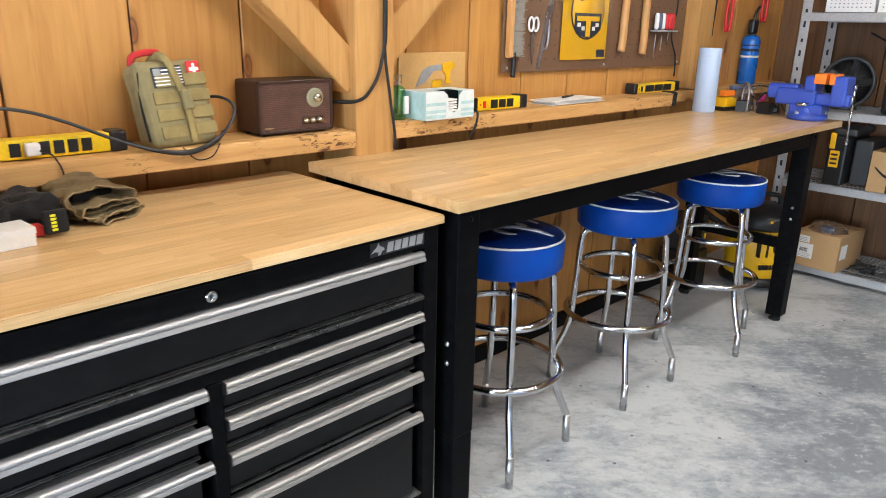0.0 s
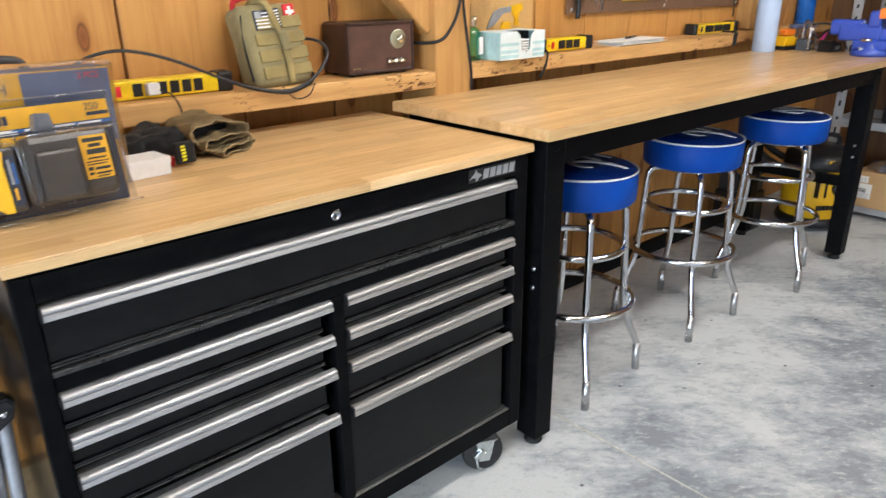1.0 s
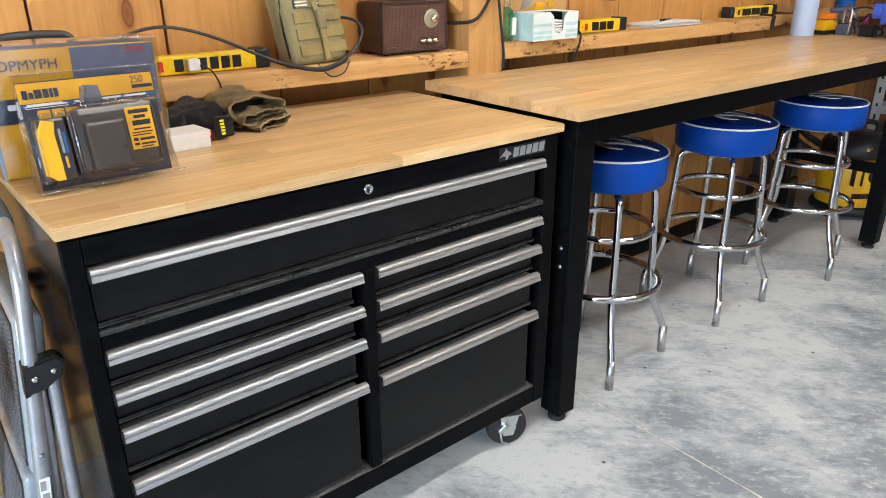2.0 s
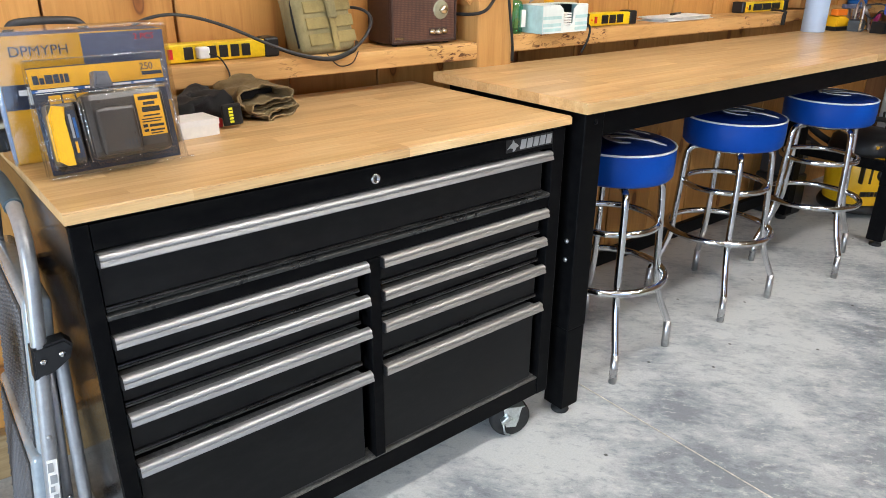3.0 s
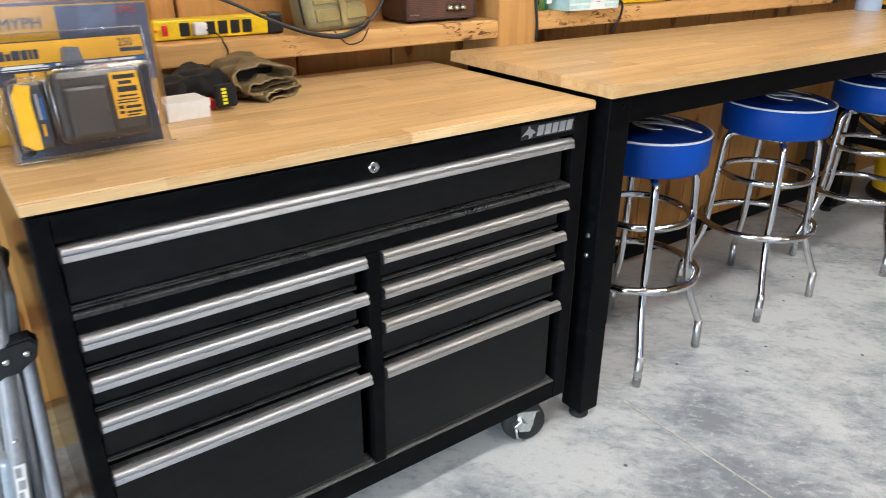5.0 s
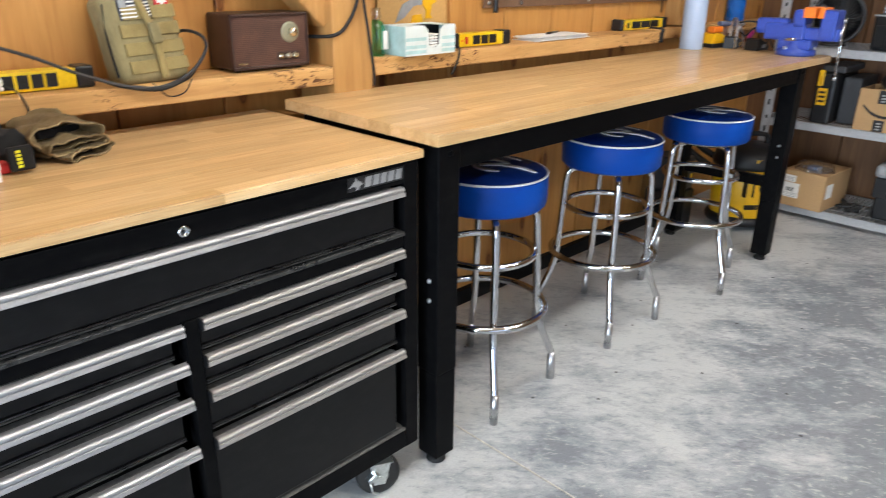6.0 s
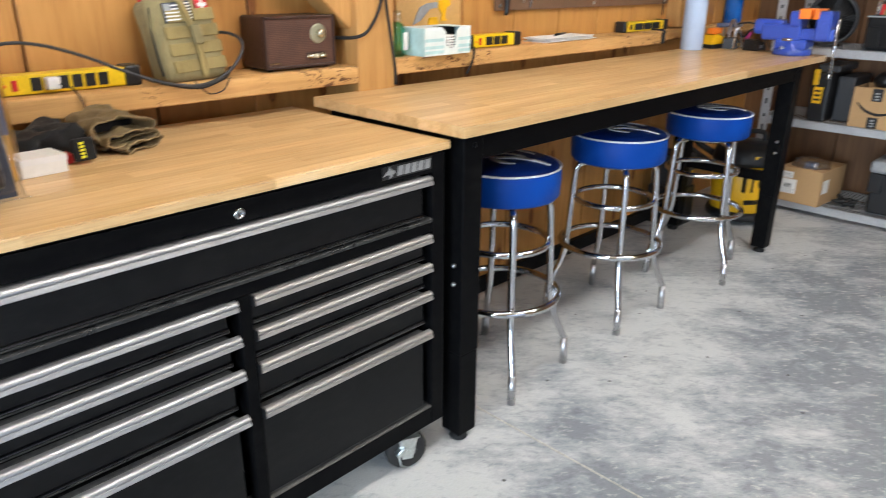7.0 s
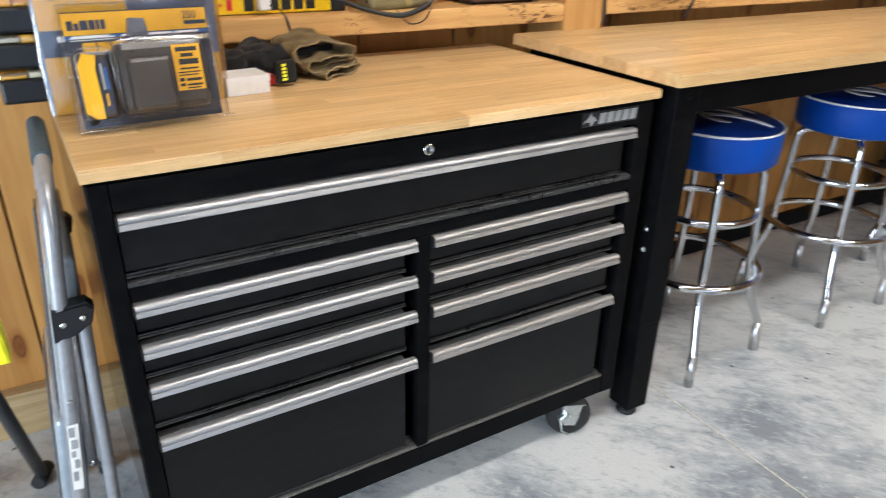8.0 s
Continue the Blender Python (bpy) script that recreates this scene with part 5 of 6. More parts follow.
def locking_pliers():
    t = thing("locking_pliers", pose(2.365, PEG_Y - 0.01, 1.18, 0, 13, 0), "bright steel long locking pliers hanging on the panel", "pliers")
    b = bmesh.new()
    slab(b, [(-0.006, 0.0), (0.008, 0.0), (0.012, 0.12), (0.014, 0.2), (-0.006, 0.2), (-0.008, 0.1)], 0.01, bevel=0.002)
    part("fixed_handle", b, CHROME, t)
    b = bmesh.new()
    tube(b, smooth_path([(0.014, 0.005, 0.2), (0.03, 0.005, 0.15), (0.032, 0.005, 0.1), (0.016, 0.005, 0.085)], 5), 0.005, 8)
    part("release_lever", b, STEEL, t)
    b = bmesh.new()
    slab(b, [(-0.01, 0.2), (0.02, 0.2), (0.026, 0.24), (0.012, 0.3), (0.002, 0.3), (-0.006, 0.25)], 0.014, bevel=0.003)
    part("jaw", b, STEEL, t)


def blade_pack():
    t = thing("blade_pack", pose(2.508, PEG_Y - 0.026, 1.215), "yellow carded saw blades in a clear blister hung on the panel", "retail pack")
    w, h = 0.325, 0.42
    bx("card", YELLOW, t, 0.0, w, 0.018, 0.02, 0.0, h, label="yellow printed card")
    b = bmesh.new()
    lathe(b, [(0.0, 0.0), (0.118, 0.0), (0.118, 0.002), (0.0, 0.002)], 48, pose(0.17, 0.0165, 0.2, 90, 0, 0))
    d = part("blade", b, DARKNAVY, t, "dark saw blade behind the card")
    b = bmesh.new()
    lathe(b, [(0.0, 0.0), (0.112, 0.0), (0.112, 0.0015), (0.0, 0.0015)], 48, pose(0.17, 0.0142, 0.2, 90, 0, 0))
    part("blade_face", b, YELLOW, d)
    b = bmesh.new()
    slab(b, [(0.075, 0.19), (0.265, 0.19), (0.265, 0.125), (0.225, 0.098), (0.17, 0.088), (0.115, 0.098), (0.075, 0.125)], 0.001, pose(0, 0.0112, 0))
    part("print_panel", b, DARKNAVY, d)
    bx("print_tee", YELLOW, d, 0.09, 0.25, 0.0098, 0.0108, 0.158, 0.178)
    bx("print_tee", YELLOW, d, 0.155, 0.187, 0.0098, 0.0108, 0.095, 0.158)
    for x, z in ((0.095, 0.135), (0.125, 0.12), (0.2, 0.12), (0.225, 0.135)):
        bx("print_bar", PAPER, d, x, x + 0.022, 0.0098, 0.0108, z, z + 0.016)
    b = bmesh.new()
    slab(b, [(0.11, 0.235), (0.22, 0.275), (0.228, 0.3), (0.118, 0.26)], 0.001, pose(0, 0.0112, 0))
    part("print_bar", b, DARKNAVY, d)
    bx("print_bar", DARKNAVY, t, 0.12, 0.2, 0.0165, 0.0175, 0.335, 0.355)
    bx("print_bar", DARKNAVY, t, 0.255, 0.315, 0.0165, 0.0175, 0.008, 0.04)
    b = bmesh.new()
    box(b, -0.012, w + 0.008, 0.0015, 0.016, -0.008, h + 0.01, bevel=0.004)
    part("blister", b, CLEAR, t, "clear plastic blister")


def hung_handle(x, z, lean):
    t = thing("hammer", pose(x, PEG_Y - 0.02, z, 0, lean, 0), "hammer hung head up with a bare wooden handle", "hammer", "hung hammers")
    b = bmesh.new()
    tube(b, smooth_path([(0.0, 0, 0.0), (0.004, 0, 0.06), (0.0, 0, 0.16), (0.002, 0, 0.27), (0.0, 0, 0.38)], 4), 0.018, 10)
    part("handle", b, HANDLEWOOD, t)
    b = bmesh.new()
    box(b, -0.06, 0.06, -0.018, 0.018, 0.37, 0.41, bevel=0.008)
    part("head", b, STEEL, t)


def driver_rack():
    t = thing("screwdriver_rack", pose(3.2, PEG_Y - 0.05, 1.335), "steel rack of screwdrivers with red and dark handles", "tool rack")
    bx("rail", GREYPLASTIC, t, 0.0, 0.18, 0.0, 0.048, 0.0, 0.008, bevel=0.001)
    for k in range(6):
        x = 0.018 + k * 0.029
        b = bmesh.new()
        tube(b, [(x, 0.025, 0.01), (x, 0.025, 0.02), (x, 0.025, 0.075), (x, 0.025, 0.085)], 0.011, 8, radii=[0.007, 0.011, 0.011, 0.006])
        d = part("driver_handle", b, (PAPER, BOXBLUE, PAPER, REDPLASTIC, REDPLASTIC, REDPLASTIC)[k], t)
        if k % 2 == 0:
            b = bmesh.new()
            tube(b, [(x, 0.025, 0.0095), (x - 0.004, 0.025, -0.13 + 0.02 * k)], 0.003, 6)
            part("driver_shaft", b, STEEL, d)


hand_brush()
scissors()
locking_pliers()
blade_pack()
hung_handle(2.94, 1.248, 2.5)
hung_handle(3.12, 1.232, 0)
driver_rack()
cord("extension_cable", [(3.38, 0.74, 1.6), (3.4, 0.735, 1.45), (3.37, 0.735, 1.32), (3.43, 0.735, 1.22), (3.45, 0.74, 1.12)], 0.004, "black cord hanging beside the screwdriver rack")


def wall_tools():
    t = thing("hand_saw", pose(3.72, 0.73, 1.3), "yellow-edged level and wire hung on the stud", "level")
    bx("blade", YELLOW, t, 0.0, 0.035, 0.0, 0.012, 0.0, 0.5, bevel=0.002, label="yellow bar")
    b = bmesh.new()
    tube(b, smooth_path([(0.05, 0.0, 0.4), (0.065, 0.0, 0.2), (0.055, 0.0, 0.05), (0.06, 0, 0.02)], 4), 0.006, 6)
    part("wire_hook", b, BLACKPLASTIC, t)
    for x, z in ((3.98, 1.34), (4.42, 1.4)):
        t = thing("pliers", pose(x, 0.745, z), "red-handled pliers hung on the boards", "pliers", "hung pliers")
        for s in (-1, 1):
            b = bmesh.new()
            tube(b, smooth_path([(s * 0.012, 0, 0.22), (s * 0.028, 0, 0.14), (s * 0.03, 0, 0.06), (s * 0.018, 0, 0.0)], 4), 0.009, 8)
            part("grip", b, REDPLASTIC, t)
        b = bmesh.new()
        box(b, -0.016, 0.016, -0.008, 0.008, 0.215, 0.29, bevel=0.004)
        part("jaw", b, STEEL, t)
    t = thing("gas_torch", pose(4.26, 0.725, LEDGE_R), "blue gas canister with a dark torch head on the ledge", "gas torch")
    b = bmesh.new()
    lathe(b, [(0.0, 0.0), (0.046, 0.0), (0.05, 0.006), (0.05, 0.24), (0.04, 0.265), (0.018, 0.275), (0.0, 0.275)], 28)
    c = part("canister", b, BRIGHTBLUE, t)
    for z0, z1 in ((0.15, 0.162), (0.185, 0.2), (0.215, 0.222)):
        b = bmesh.new()
        lathe(b, [(0.0506, z0), (0.0506, z1)], 28)
        part("print_band", b, DARKNAVY if z0 > 0.16 else PAPER, c)
    b = bmesh.new()
    box(b, -0.035, 0.03, -0.02, 0.02, 0.28, 0.36, bevel=0.012)
    tube(b, smooth_path([(0.0, 0, 0.35), (0.01, 0, 0.4), (0.05, 0, 0.43)], 4), 0.008, 8)
    part("torch_head", b, BLACKPLASTIC, t)


wall_tools()

# ---- things on the workbench ----
BENCH = 0.96


def towel_roll():
    t = thing("paper_towel_roll", pose(3.45, 0.56, BENCH), "roll of pale blue paper towels standing on the workbench", "paper roll")
    b = bmesh.new()
    lathe(b, [(0.02, 0.0), (0.052, 0.0), (0.0535, 0.003), (0.0535, 0.302), (0.052, 0.305), (0.02, 0.305), (0.02, 0.0)], 40)
    r = part("paper", b, ROLLBLUE, t)
    b = bmesh.new()
    lathe(b, [(0.0185, 0.002), (0.0198, 0.002), (0.0198, 0.306), (0.0185, 0.306)], 24)
    part("core", b, CARDBOARD, r)
    b = bmesh.new()
    box(b, -0.002, 0.0, -0.0545, -0.05, 0.001, 0.304)
    part("sheet_edge", b, ROLLBLUE, r)


def vise():
    t = thing("bench_vise", pose(3.585, 0.115, BENCH, 0, 0, 3) @ Matrix.Diagonal((1.05, 0.93, 1.4, 1)), "blue enamelled bench vise with orange jaw covers", "bench vise")
    b = bmesh.new()
    lathe(b, [(0.0, 0.0), (0.088, 0.0), (0.092, 0.004), (0.09, 0.018), (0.066, 0.024), (0.06, 0.04), (0.055, 0.046), (0.0, 0.046)], 32)
    box(b, -0.058, 0.058, -0.08, 0.075, 0.019, 0.05, bevel=0.008)
    base = part("swivel_base", b, VISEBLUE, t)
    for a in (40, 160, 280):
        b = bmesh.new()
        lathe(b, [(0, 0.02), (0.011, 0.02), (0.011, 0.029), (0, 0.03)], 6, pose(0.076 * math.cos(math.radians(a)), 0.076 * math.sin(math.radians(a)), 0), smooth=False)
        part("bolt", b, STEEL, base)
    b = bmesh.new()
    box(b, -0.05, 0.05, -0.04, 0.15, 0.046, 0.1, bevel=0.01)
    box(b, -0.032, 0.032, 0.05, 0.2, 0.062, 0.112, bevel=0.012)
    box(b, -0.058, 0.058, -0.036, 0.02, 0.09, 0.142, bevel=0.01)
    body = part("fixed_jaw", b, VISEBLUE, t)
    b = bmesh.new()
    box(b, -0.034, 0.034, -0.19, -0.03, 0.05, 0.088, bevel=0.006)
    box(b, -0.058, 0.058, -0.175, -0.105, 0.05, 0.144, bevel=0.01)
    slide = part("sliding_jaw", b, VISEBLUE, t)
    for y0, y1 in ((-0.078, -0.024), (-0.118, -0.092)):
        b = bmesh.new()
        box(b, -0.06, 0.06, y0, y1, 0.118, 0.15, bevel=0.003)
        part("jaw_cover", b, ORANGE, slide if y0 < -0.1 else body, "orange plastic jaw cover")
    b = bmesh.new()
    tube(b, [(0, -0.2, 0.07), (0, -0.172, 0.07)], 0.014, 14)
    tube(b, [(0.004, -0.192, 0.11), (-0.004, -0.2, -0.06)], 0.006, 10)
    for z, x in ((0.113, 0.004), (-0.063, -0.004)):
        lathe(b, [(0, -0.008), (0.009, -0.006), (0.009, 0.006), (0, 0.008)], 12, pose(x, -0.192 if z > 0 else -0.2, z))
    part("screw_handle", b, CHROME, slide, "chrome screw with a sliding bar handle")
    b = bmesh.new()
    tube(b, [(-0.08, 0.0, 0.052), (-0.03, 0.0, 0.052)], 0.005, 8)
    tube(b, [(-0.082, -0.02, 0.052), (-0.082, 0.03, 0.052)], 0.005, 8)
    part("lock_lever", b, CHROME, base)


def bench_clutter():
    t = thing("battery_charger", pose(3.555, 0.5, BENCH, 0, 0, -10), "yellow and black cordless tool charger", "charger")
    bx("base", BLACKPLASTIC, t, 0.0, 0.11, 0.0, 0.09, 0.0, 0.02, bevel=0.004)
    b = bmesh.new()
    slab(b, [(0.004, 0.02), (0.106, 0.02), (0.1, 0.055), (0.06, 0.07), (0.015, 0.066)], 0.082, pose(0, 0.004, 0), bevel=0.005)
    part("shell", b, YELLOW, t)
    bx("clip", ORANGE, t, 0.01, 0.085, 0.01, 0.05, 0.071, 0.1, bevel=0.005, label="orange block")
    for x, y, turn, lab in ((3.63, 0.405, 15, "black and yellow tool battery"), (3.61, 0.3, -8, "black tool battery with a sloped top")):
        t = thing("tool_battery", pose(x, y, BENCH, 0, 0, turn), lab, "battery", "tool batteries on the bench")
        b = bmesh.new()
        slab(b, [(0.0, 0.0), (0.1, 0.0), (0.102, 0.022), (0.07, 0.03), (0.03, 0.055), (0.004, 0.05)], 0.07, bevel=0.006)
        part("shell", b, BLACKPLASTIC, t)
        bx("label", YELLOW if y > 0.35 else GREYPLASTIC, t, 0.035, 0.07, -0.0012, -0.0001, 0.012, 0.028)
    t = thing("chisel_set", pose(3.64, 0.5, BENCH, 0, 0, -25), "row of grey chisels in a dark blue holder", "chisel set")
    bx("holder", BLACKPLASTIC, t, -0.01, 0.14, 0.0, 0.06, 0.0, 0.035, bevel=0.004)
    for k in range(5):
        bx("chisel", STEEL, t, 0.004 + k * 0.026, 0.02 + k * 0.026, 0.022, 0.03, 0.0352, 0.1, bevel=0.001)
    bx("handle_bar", BOXBLUE, t, -0.004, 0.134, 0.01, 0.042, 0.1003, 0.122, bevel=0.006)
    t = thing("spring_clamp", pose(3.66, 0.36, BENCH, 0, 0, 20), "magenta and steel spring clamp", "clamp")
    b = bmesh.new()
    tube(b, smooth_path([(0.0, 0.0, 0.012), (0.04, 0.01, 0.05), (0.08, 0.0, 0.075)], 4), 0.012, 8)
    part("arm", b, PURPLE, t)
    b = bmesh.new()
    tube(b, smooth_path([(0.0, 0.03, 0.008), (0.05, 0.04, 0.06), (0.03, 0.06, 0.1), (0.1, 0.05, 0.11)], 4), 0.008, 8)
    part("arm", b, STEEL, t)
    t = thing("angle_clamp", pose(3.62, 0.43, BENCH, 0, 0, 40), "grey steel bar clamp with a rounded frame", "clamp")
    b = bmesh.new()
    tube(b, smooth_path([(-0.04, 0.0, 0.006), (-0.045, 0.0, 0.1), (0.0, 0.0, 0.14), (0.05, 0, 0.12), (0.06, 0, 0.006)], 5), 0.006, 8)
    part("frame", b, STEEL, t)
    cord("coiled_cord", [(3.66, 0.28, 0.972), (3.69, 0.3, 1.03), (3.66, 0.35, 1.06), (3.68, 0.4, 1.02), (3.67, 0.44, 1.075), (3.69, 0.34, 1.08), (3.67, 0.25, 0.975)], 0.004, "loose black cord on the bench end")


towel_roll()
vise()
bench_clutter()
for k in range(3):
    cord("strap_loop", [(3.2 + 0.012 * k, 0.592, 1.0), (3.198 + 0.012 * k, 0.59, 1.04), (3.2 + 0.012 * k, 0.594, 1.0605), (3.21 + 0.012 * k, 0.66, 1.062)], 0.0035, "dark strap looped over the ledge end")

# ---- steel shelving ----
SX, SY0, SY1, SDEP = 4.24, -0.78, 0.467, 0.46
DECKS = (0.07, 0.545, 0.945, 1.45)


def shelving():
    t = thing("shelving_unit", pose(0, 0, 0), "grey steel shelving unit with wire decks", "shelving")
    for y in (SY0, SY1 - 0.052):
        for x in (SX + 0.004, SX + SDEP - 0.04):
            b = bmesh.new()
            box(b, x, x + 0.003, y, y + 0.052, 0.0, 1.9)
            if y > 0:
                box(b, x, x + 0.036, y + 0.049, y + 0.052, 0.0, 1.9)
            else:
                box(b, x, x + 0.036, y, y + 0.003, 0.0, 1.9)
            u = part("upright", b, GALV, t)
            b = bmesh.new()
            for k in range(24):
                z = 0.08 + k * 0.076
                box(b, x - 0.0008, x - 0.0001, y + 0.02, y + 0.032, z, z + (0.032 if k % 2 else 0.018))
            tagged(part("slot_row", b, RUBBER, u), kind="stuff")
    for z in DECKS:
        for x in (SX, SX + SDEP - 0.012):
            b = bmesh.new()
            box(b, x, x + 0.0035, SY0 + 0.001, SY1 - 0.053 if x == SX else SY1 - 0.001, z - 0.045, z)
            box(b, x, x + 0.014, SY0 + 0.001, SY1 - 0.053, z - 0.003, z + 0.0005)
            part("beam", b, GALV, t)
        for y in (SY0 + 0.004, SY1 - 0.012):
            bx("side_beam", GALV, t, SX + 0.04, SX + SDEP - 0.045, y, y + 0.008, z - 0.04, z)
        deck = bmesh.new()
        y = SY0 + 0.02
        while y < SY1 - 0.055:
            box(deck, SX + 0.0145, SX + SDEP - 0.013, y, y + 0.004, z - 0.006, z - 0.002)
            y += 0.022
        for k in range(3):
            xx = SX + 0.1 + k * 0.13
            box(deck, xx, xx + 0.005, SY0 + 0.012, SY1 - 0.06, z - 0.011, z - 0.0065)
        tagged(part("wire_deck", deck, GALV, t), kind="stuff")


shelving()


def parcel(y0, y1, x0, depth, z, h):
    t = thing("shipping_box", pose(x0, y1, z, 0, 0, -90), "open cardboard shipping box with a printed curved arrow", "cardboard box")
    w = y1 - y0
    b = bmesh.new()
    open_box(b, w, depth, h, 0.004)
    c = part("carton", b, CARDBOARD, t)
    b = bmesh.new()
    box(b, 0.0, w * 0.9, 0.0, 0.003, 0, 0.06, m=pose(0.02, depth, h, -60, 0, 0))
    part("flap", b, CARDBOARD, t)
    for z0, z1 in ((h * 0.68, h - 0.002), (0.002, h * 0.28)):
        tape = bx("tape", BLACKPLASTIC, c, w * 0.36, w * 0.56, -0.0012, -0.0001, z0, z1, label="black printed tape")
        for k in range(3):
            bx("print_bar", GREYPLASTIC, tape, w * 0.42, w * 0.5, -0.0022, -0.0013, z0 + 0.008 + k * 0.015, z0 + 0.016 + k * 0.015)
    b = bmesh.new()
    pts = smooth_path([(w * 0.1, -0.001, h * 0.62), (w * 0.28, -0.001, h * 0.44), (w * 0.5, -0.001, h * 0.36), (w * 0.7, -0.001, h * 0.4), (w * 0.84, -0.001, h * 0.5)], 6)
    n = len(pts)
    tube(b, pts, 0.005, 6, radii=[0.003 + 0.005 * math.sin(math.pi * min(1, (i + 1) / n)) for i in range(n)])
    tube(b, smooth_path([(w * 0.7, -0.001, h * 0.58), (w * 0.86, -0.001, h * 0.56), (w * 0.84, -0.001, h * 0.36)], 5), 0.004, 6)
    for v in b.verts:
        v.co.y = -0.0004 if v.co.y > -0.001 else -0.0014
    part("arrow_print", b, BLACKPLASTIC, c)
    for k in range(2):
        bx("print_mark", BLACKPLASTIC, c, w * (0.8 + 0.07 * k), w * (0.83 + 0.07 * k), -0.0012, -0.0001, h * 0.82, h * 0.95)


def dome(y, z):
    b = bmesh.new()
    lathe(b, [(0.0, 0.0), (0.05, 0.0), (0.062, 0.02), (0.06, 0.045), (0.045, 0.068), (0.02, 0.08), (0.0, 0.082)], 28)
    t = single("black_helmet", b, BLACKPLASTIC, "glossy black domed knee pad resting in the cardboard box", "knee pad", m=pose(SX + 0.13, y, z))
    bx("filler", CARDBOARD, t, -0.06, 0.06, -0.06, 0.06, -0.204, -0.001)


def tool_bag():
    y1 = 0.005
    t = thing("tool_bag", pose(SX + 0.03, y1, DECKS[2], 0, 0, -90), "open black tool tote with pockets, tools and a bar handle", "tool bag")
    w, d, h = 0.4, 0.25, 0.18
    b = bmesh.new()
    box(b, 0.0, w, 0.0, d, 0.0, h, bevel=0.02)
    crumple(b, 0.006, 15)
    for v in b.verts:
        v.co.z = max(v.co.z, 0)
    body = part("bag_body", b, BLACKCLOTH, t)
    for k in range(5):
        b = bmesh.new()
        box(b, 0.015 + k * 0.073, 0.075 + k * 0.073, -0.018, 0.004, 0.015, 0.125 + 0.014 * (k % 2), bevel=0.008)
        part("pocket", b, BLACKCLOTH, body)
    bx("trim", GREYPLASTIC, body, 0.0, w, -0.006, -0.003, h - 0.012, h - 0.004)
    bx("badge", YELLOW, body, w * 0.42, w * 0.56, -0.0215, -0.0185, 0.1, 0.112)
    b = bmesh.new()
    for x in (0.02, w - 0.02):
        slab(b, [(x - 0.02, h - 0.02), (x + 0.02, h - 0.02), (x + 0.012, h + 0.07), (x - 0.012, h + 0.07)], 0.012, pose(0, d / 2 - 0.006, 0))
    tube(b, [(0.02, d / 2, h + 0.06), (w - 0.02, d / 2, h + 0.06)], 0.009, 10)
    part("bar_handle", b, STEEL, t)
    b = bmesh.new()
    tube(b, [(0.12, d / 2, h + 0.06), (0.25, d / 2, h + 0.06)], 0.014, 10)
    part("grip", b, RUBBER, t)
    for x, mt, hh, y in ((0.04, REDPLASTIC, 0.05, 0.06), (0.09, YELLOW, 0.03, 0.03), (0.14, BLACKPLASTIC, 0.035, 0.08), (0.2, YELLOW, 0.028, 0.05), (0.26, GREYPLASTIC, 0.03, 0.07), (0.315, ORANGE, 0.045, -0.012), (0.33, ORANGE, 0.04, 0.02)):
        b = bmesh.new()
        tube(b, [(x, y, 0.07), (x + 0.012, y, h + hh)], 0.011, 8)
        part("tool_grip", b, mt, t)
    b = bmesh.new()
    box(b, 0.06, 0.3, 0.03, 0.06, h - 0.01, h + 0.03, bevel=0.008)
    part("tool_roll", b, STRAP, t)
    b = bmesh.new()
    tube(b, [(0.33 + 0.013 * math.cos(a), -0.014, 0.03 + 0.013 * math.sin(a)) for a in (2 * math.pi * k / 18 for k in range(18))], 0.003, 6, closed=True)
    part("ring", b, CHROME, t)


def fan():
    t = thing("desk_fan", pose(SX + 0.18, 0.225, DECKS[2], 0, 0, -75) @ Matrix.Diagonal((0.9, 0.9, 0.95, 1)), "dark round desk fan with radial grille bars", "fan")
    m = pose(0, 0, 0.15, 90, 0, 0)
    b = bmesh.new()
    tube(b, [m @ Vector((0.138 * math.cos(a), 0.138 * math.sin(a), 0)) for a in (2 * math.pi * k / 40 for k in range(40))], 0.012, 8, closed=True)
    cage = part("ring", b, DARKGREY, t)
    for k in range(36):
        a = 2 * math.pi * k / 36
        b = bmesh.new()
        tube(b, [m @ Vector((0.04 * math.cos(a), 0.04 * math.sin(a), 0.02)), m @ Vector((0.09 * math.cos(a + 0.2), 0.09 * math.sin(a + 0.2), 0.02)), m @ Vector((0.132 * math.cos(a + 0.3), 0.132 * math.sin(a + 0.3), 0.004))], 0.0016, 5)
        part("bar", b, DARKGREY, cage)
    b = bmesh.new()
    lathe(b, [(0, 0.02), (0.042, 0.02), (0.04, 0.03), (0, 0.032)], 24, m)
    part("hub", b, BLACKPLASTIC, cage)
    for k in range(5):
        a = 72 * k
        b = bmesh.new()
        slab(b, [(0.0, -0.02), (0.05, -0.035), (0.12, -0.03), (0.125, 0.03), (0.05, 0.02), (0.0, 0.02)], 0.002, pose(0, 0.01, 0.15) @ pose(0, 0, 0, 0, a, 0) @ pose(0, 0, 0, 18, 0, 0))
        part("blade", b, BLACKPLASTIC, cage)
    b = bmesh.new()
    lathe(b, [(0, -0.05), (0.06, -0.045), (0.125, -0.02), (0.13, -0.012), (0, -0.012)], 28, m)
    part("back_shell", b, BLACKPLASTIC, t)
    b = bmesh.new()
    lathe(b, [(0, 0), (0.075, 0), (0.07, 0.012), (0.02, 0.02), (0.016, 0.03), (0, 0.03)], 24)
    part("foot", b, DARKGREY, t)


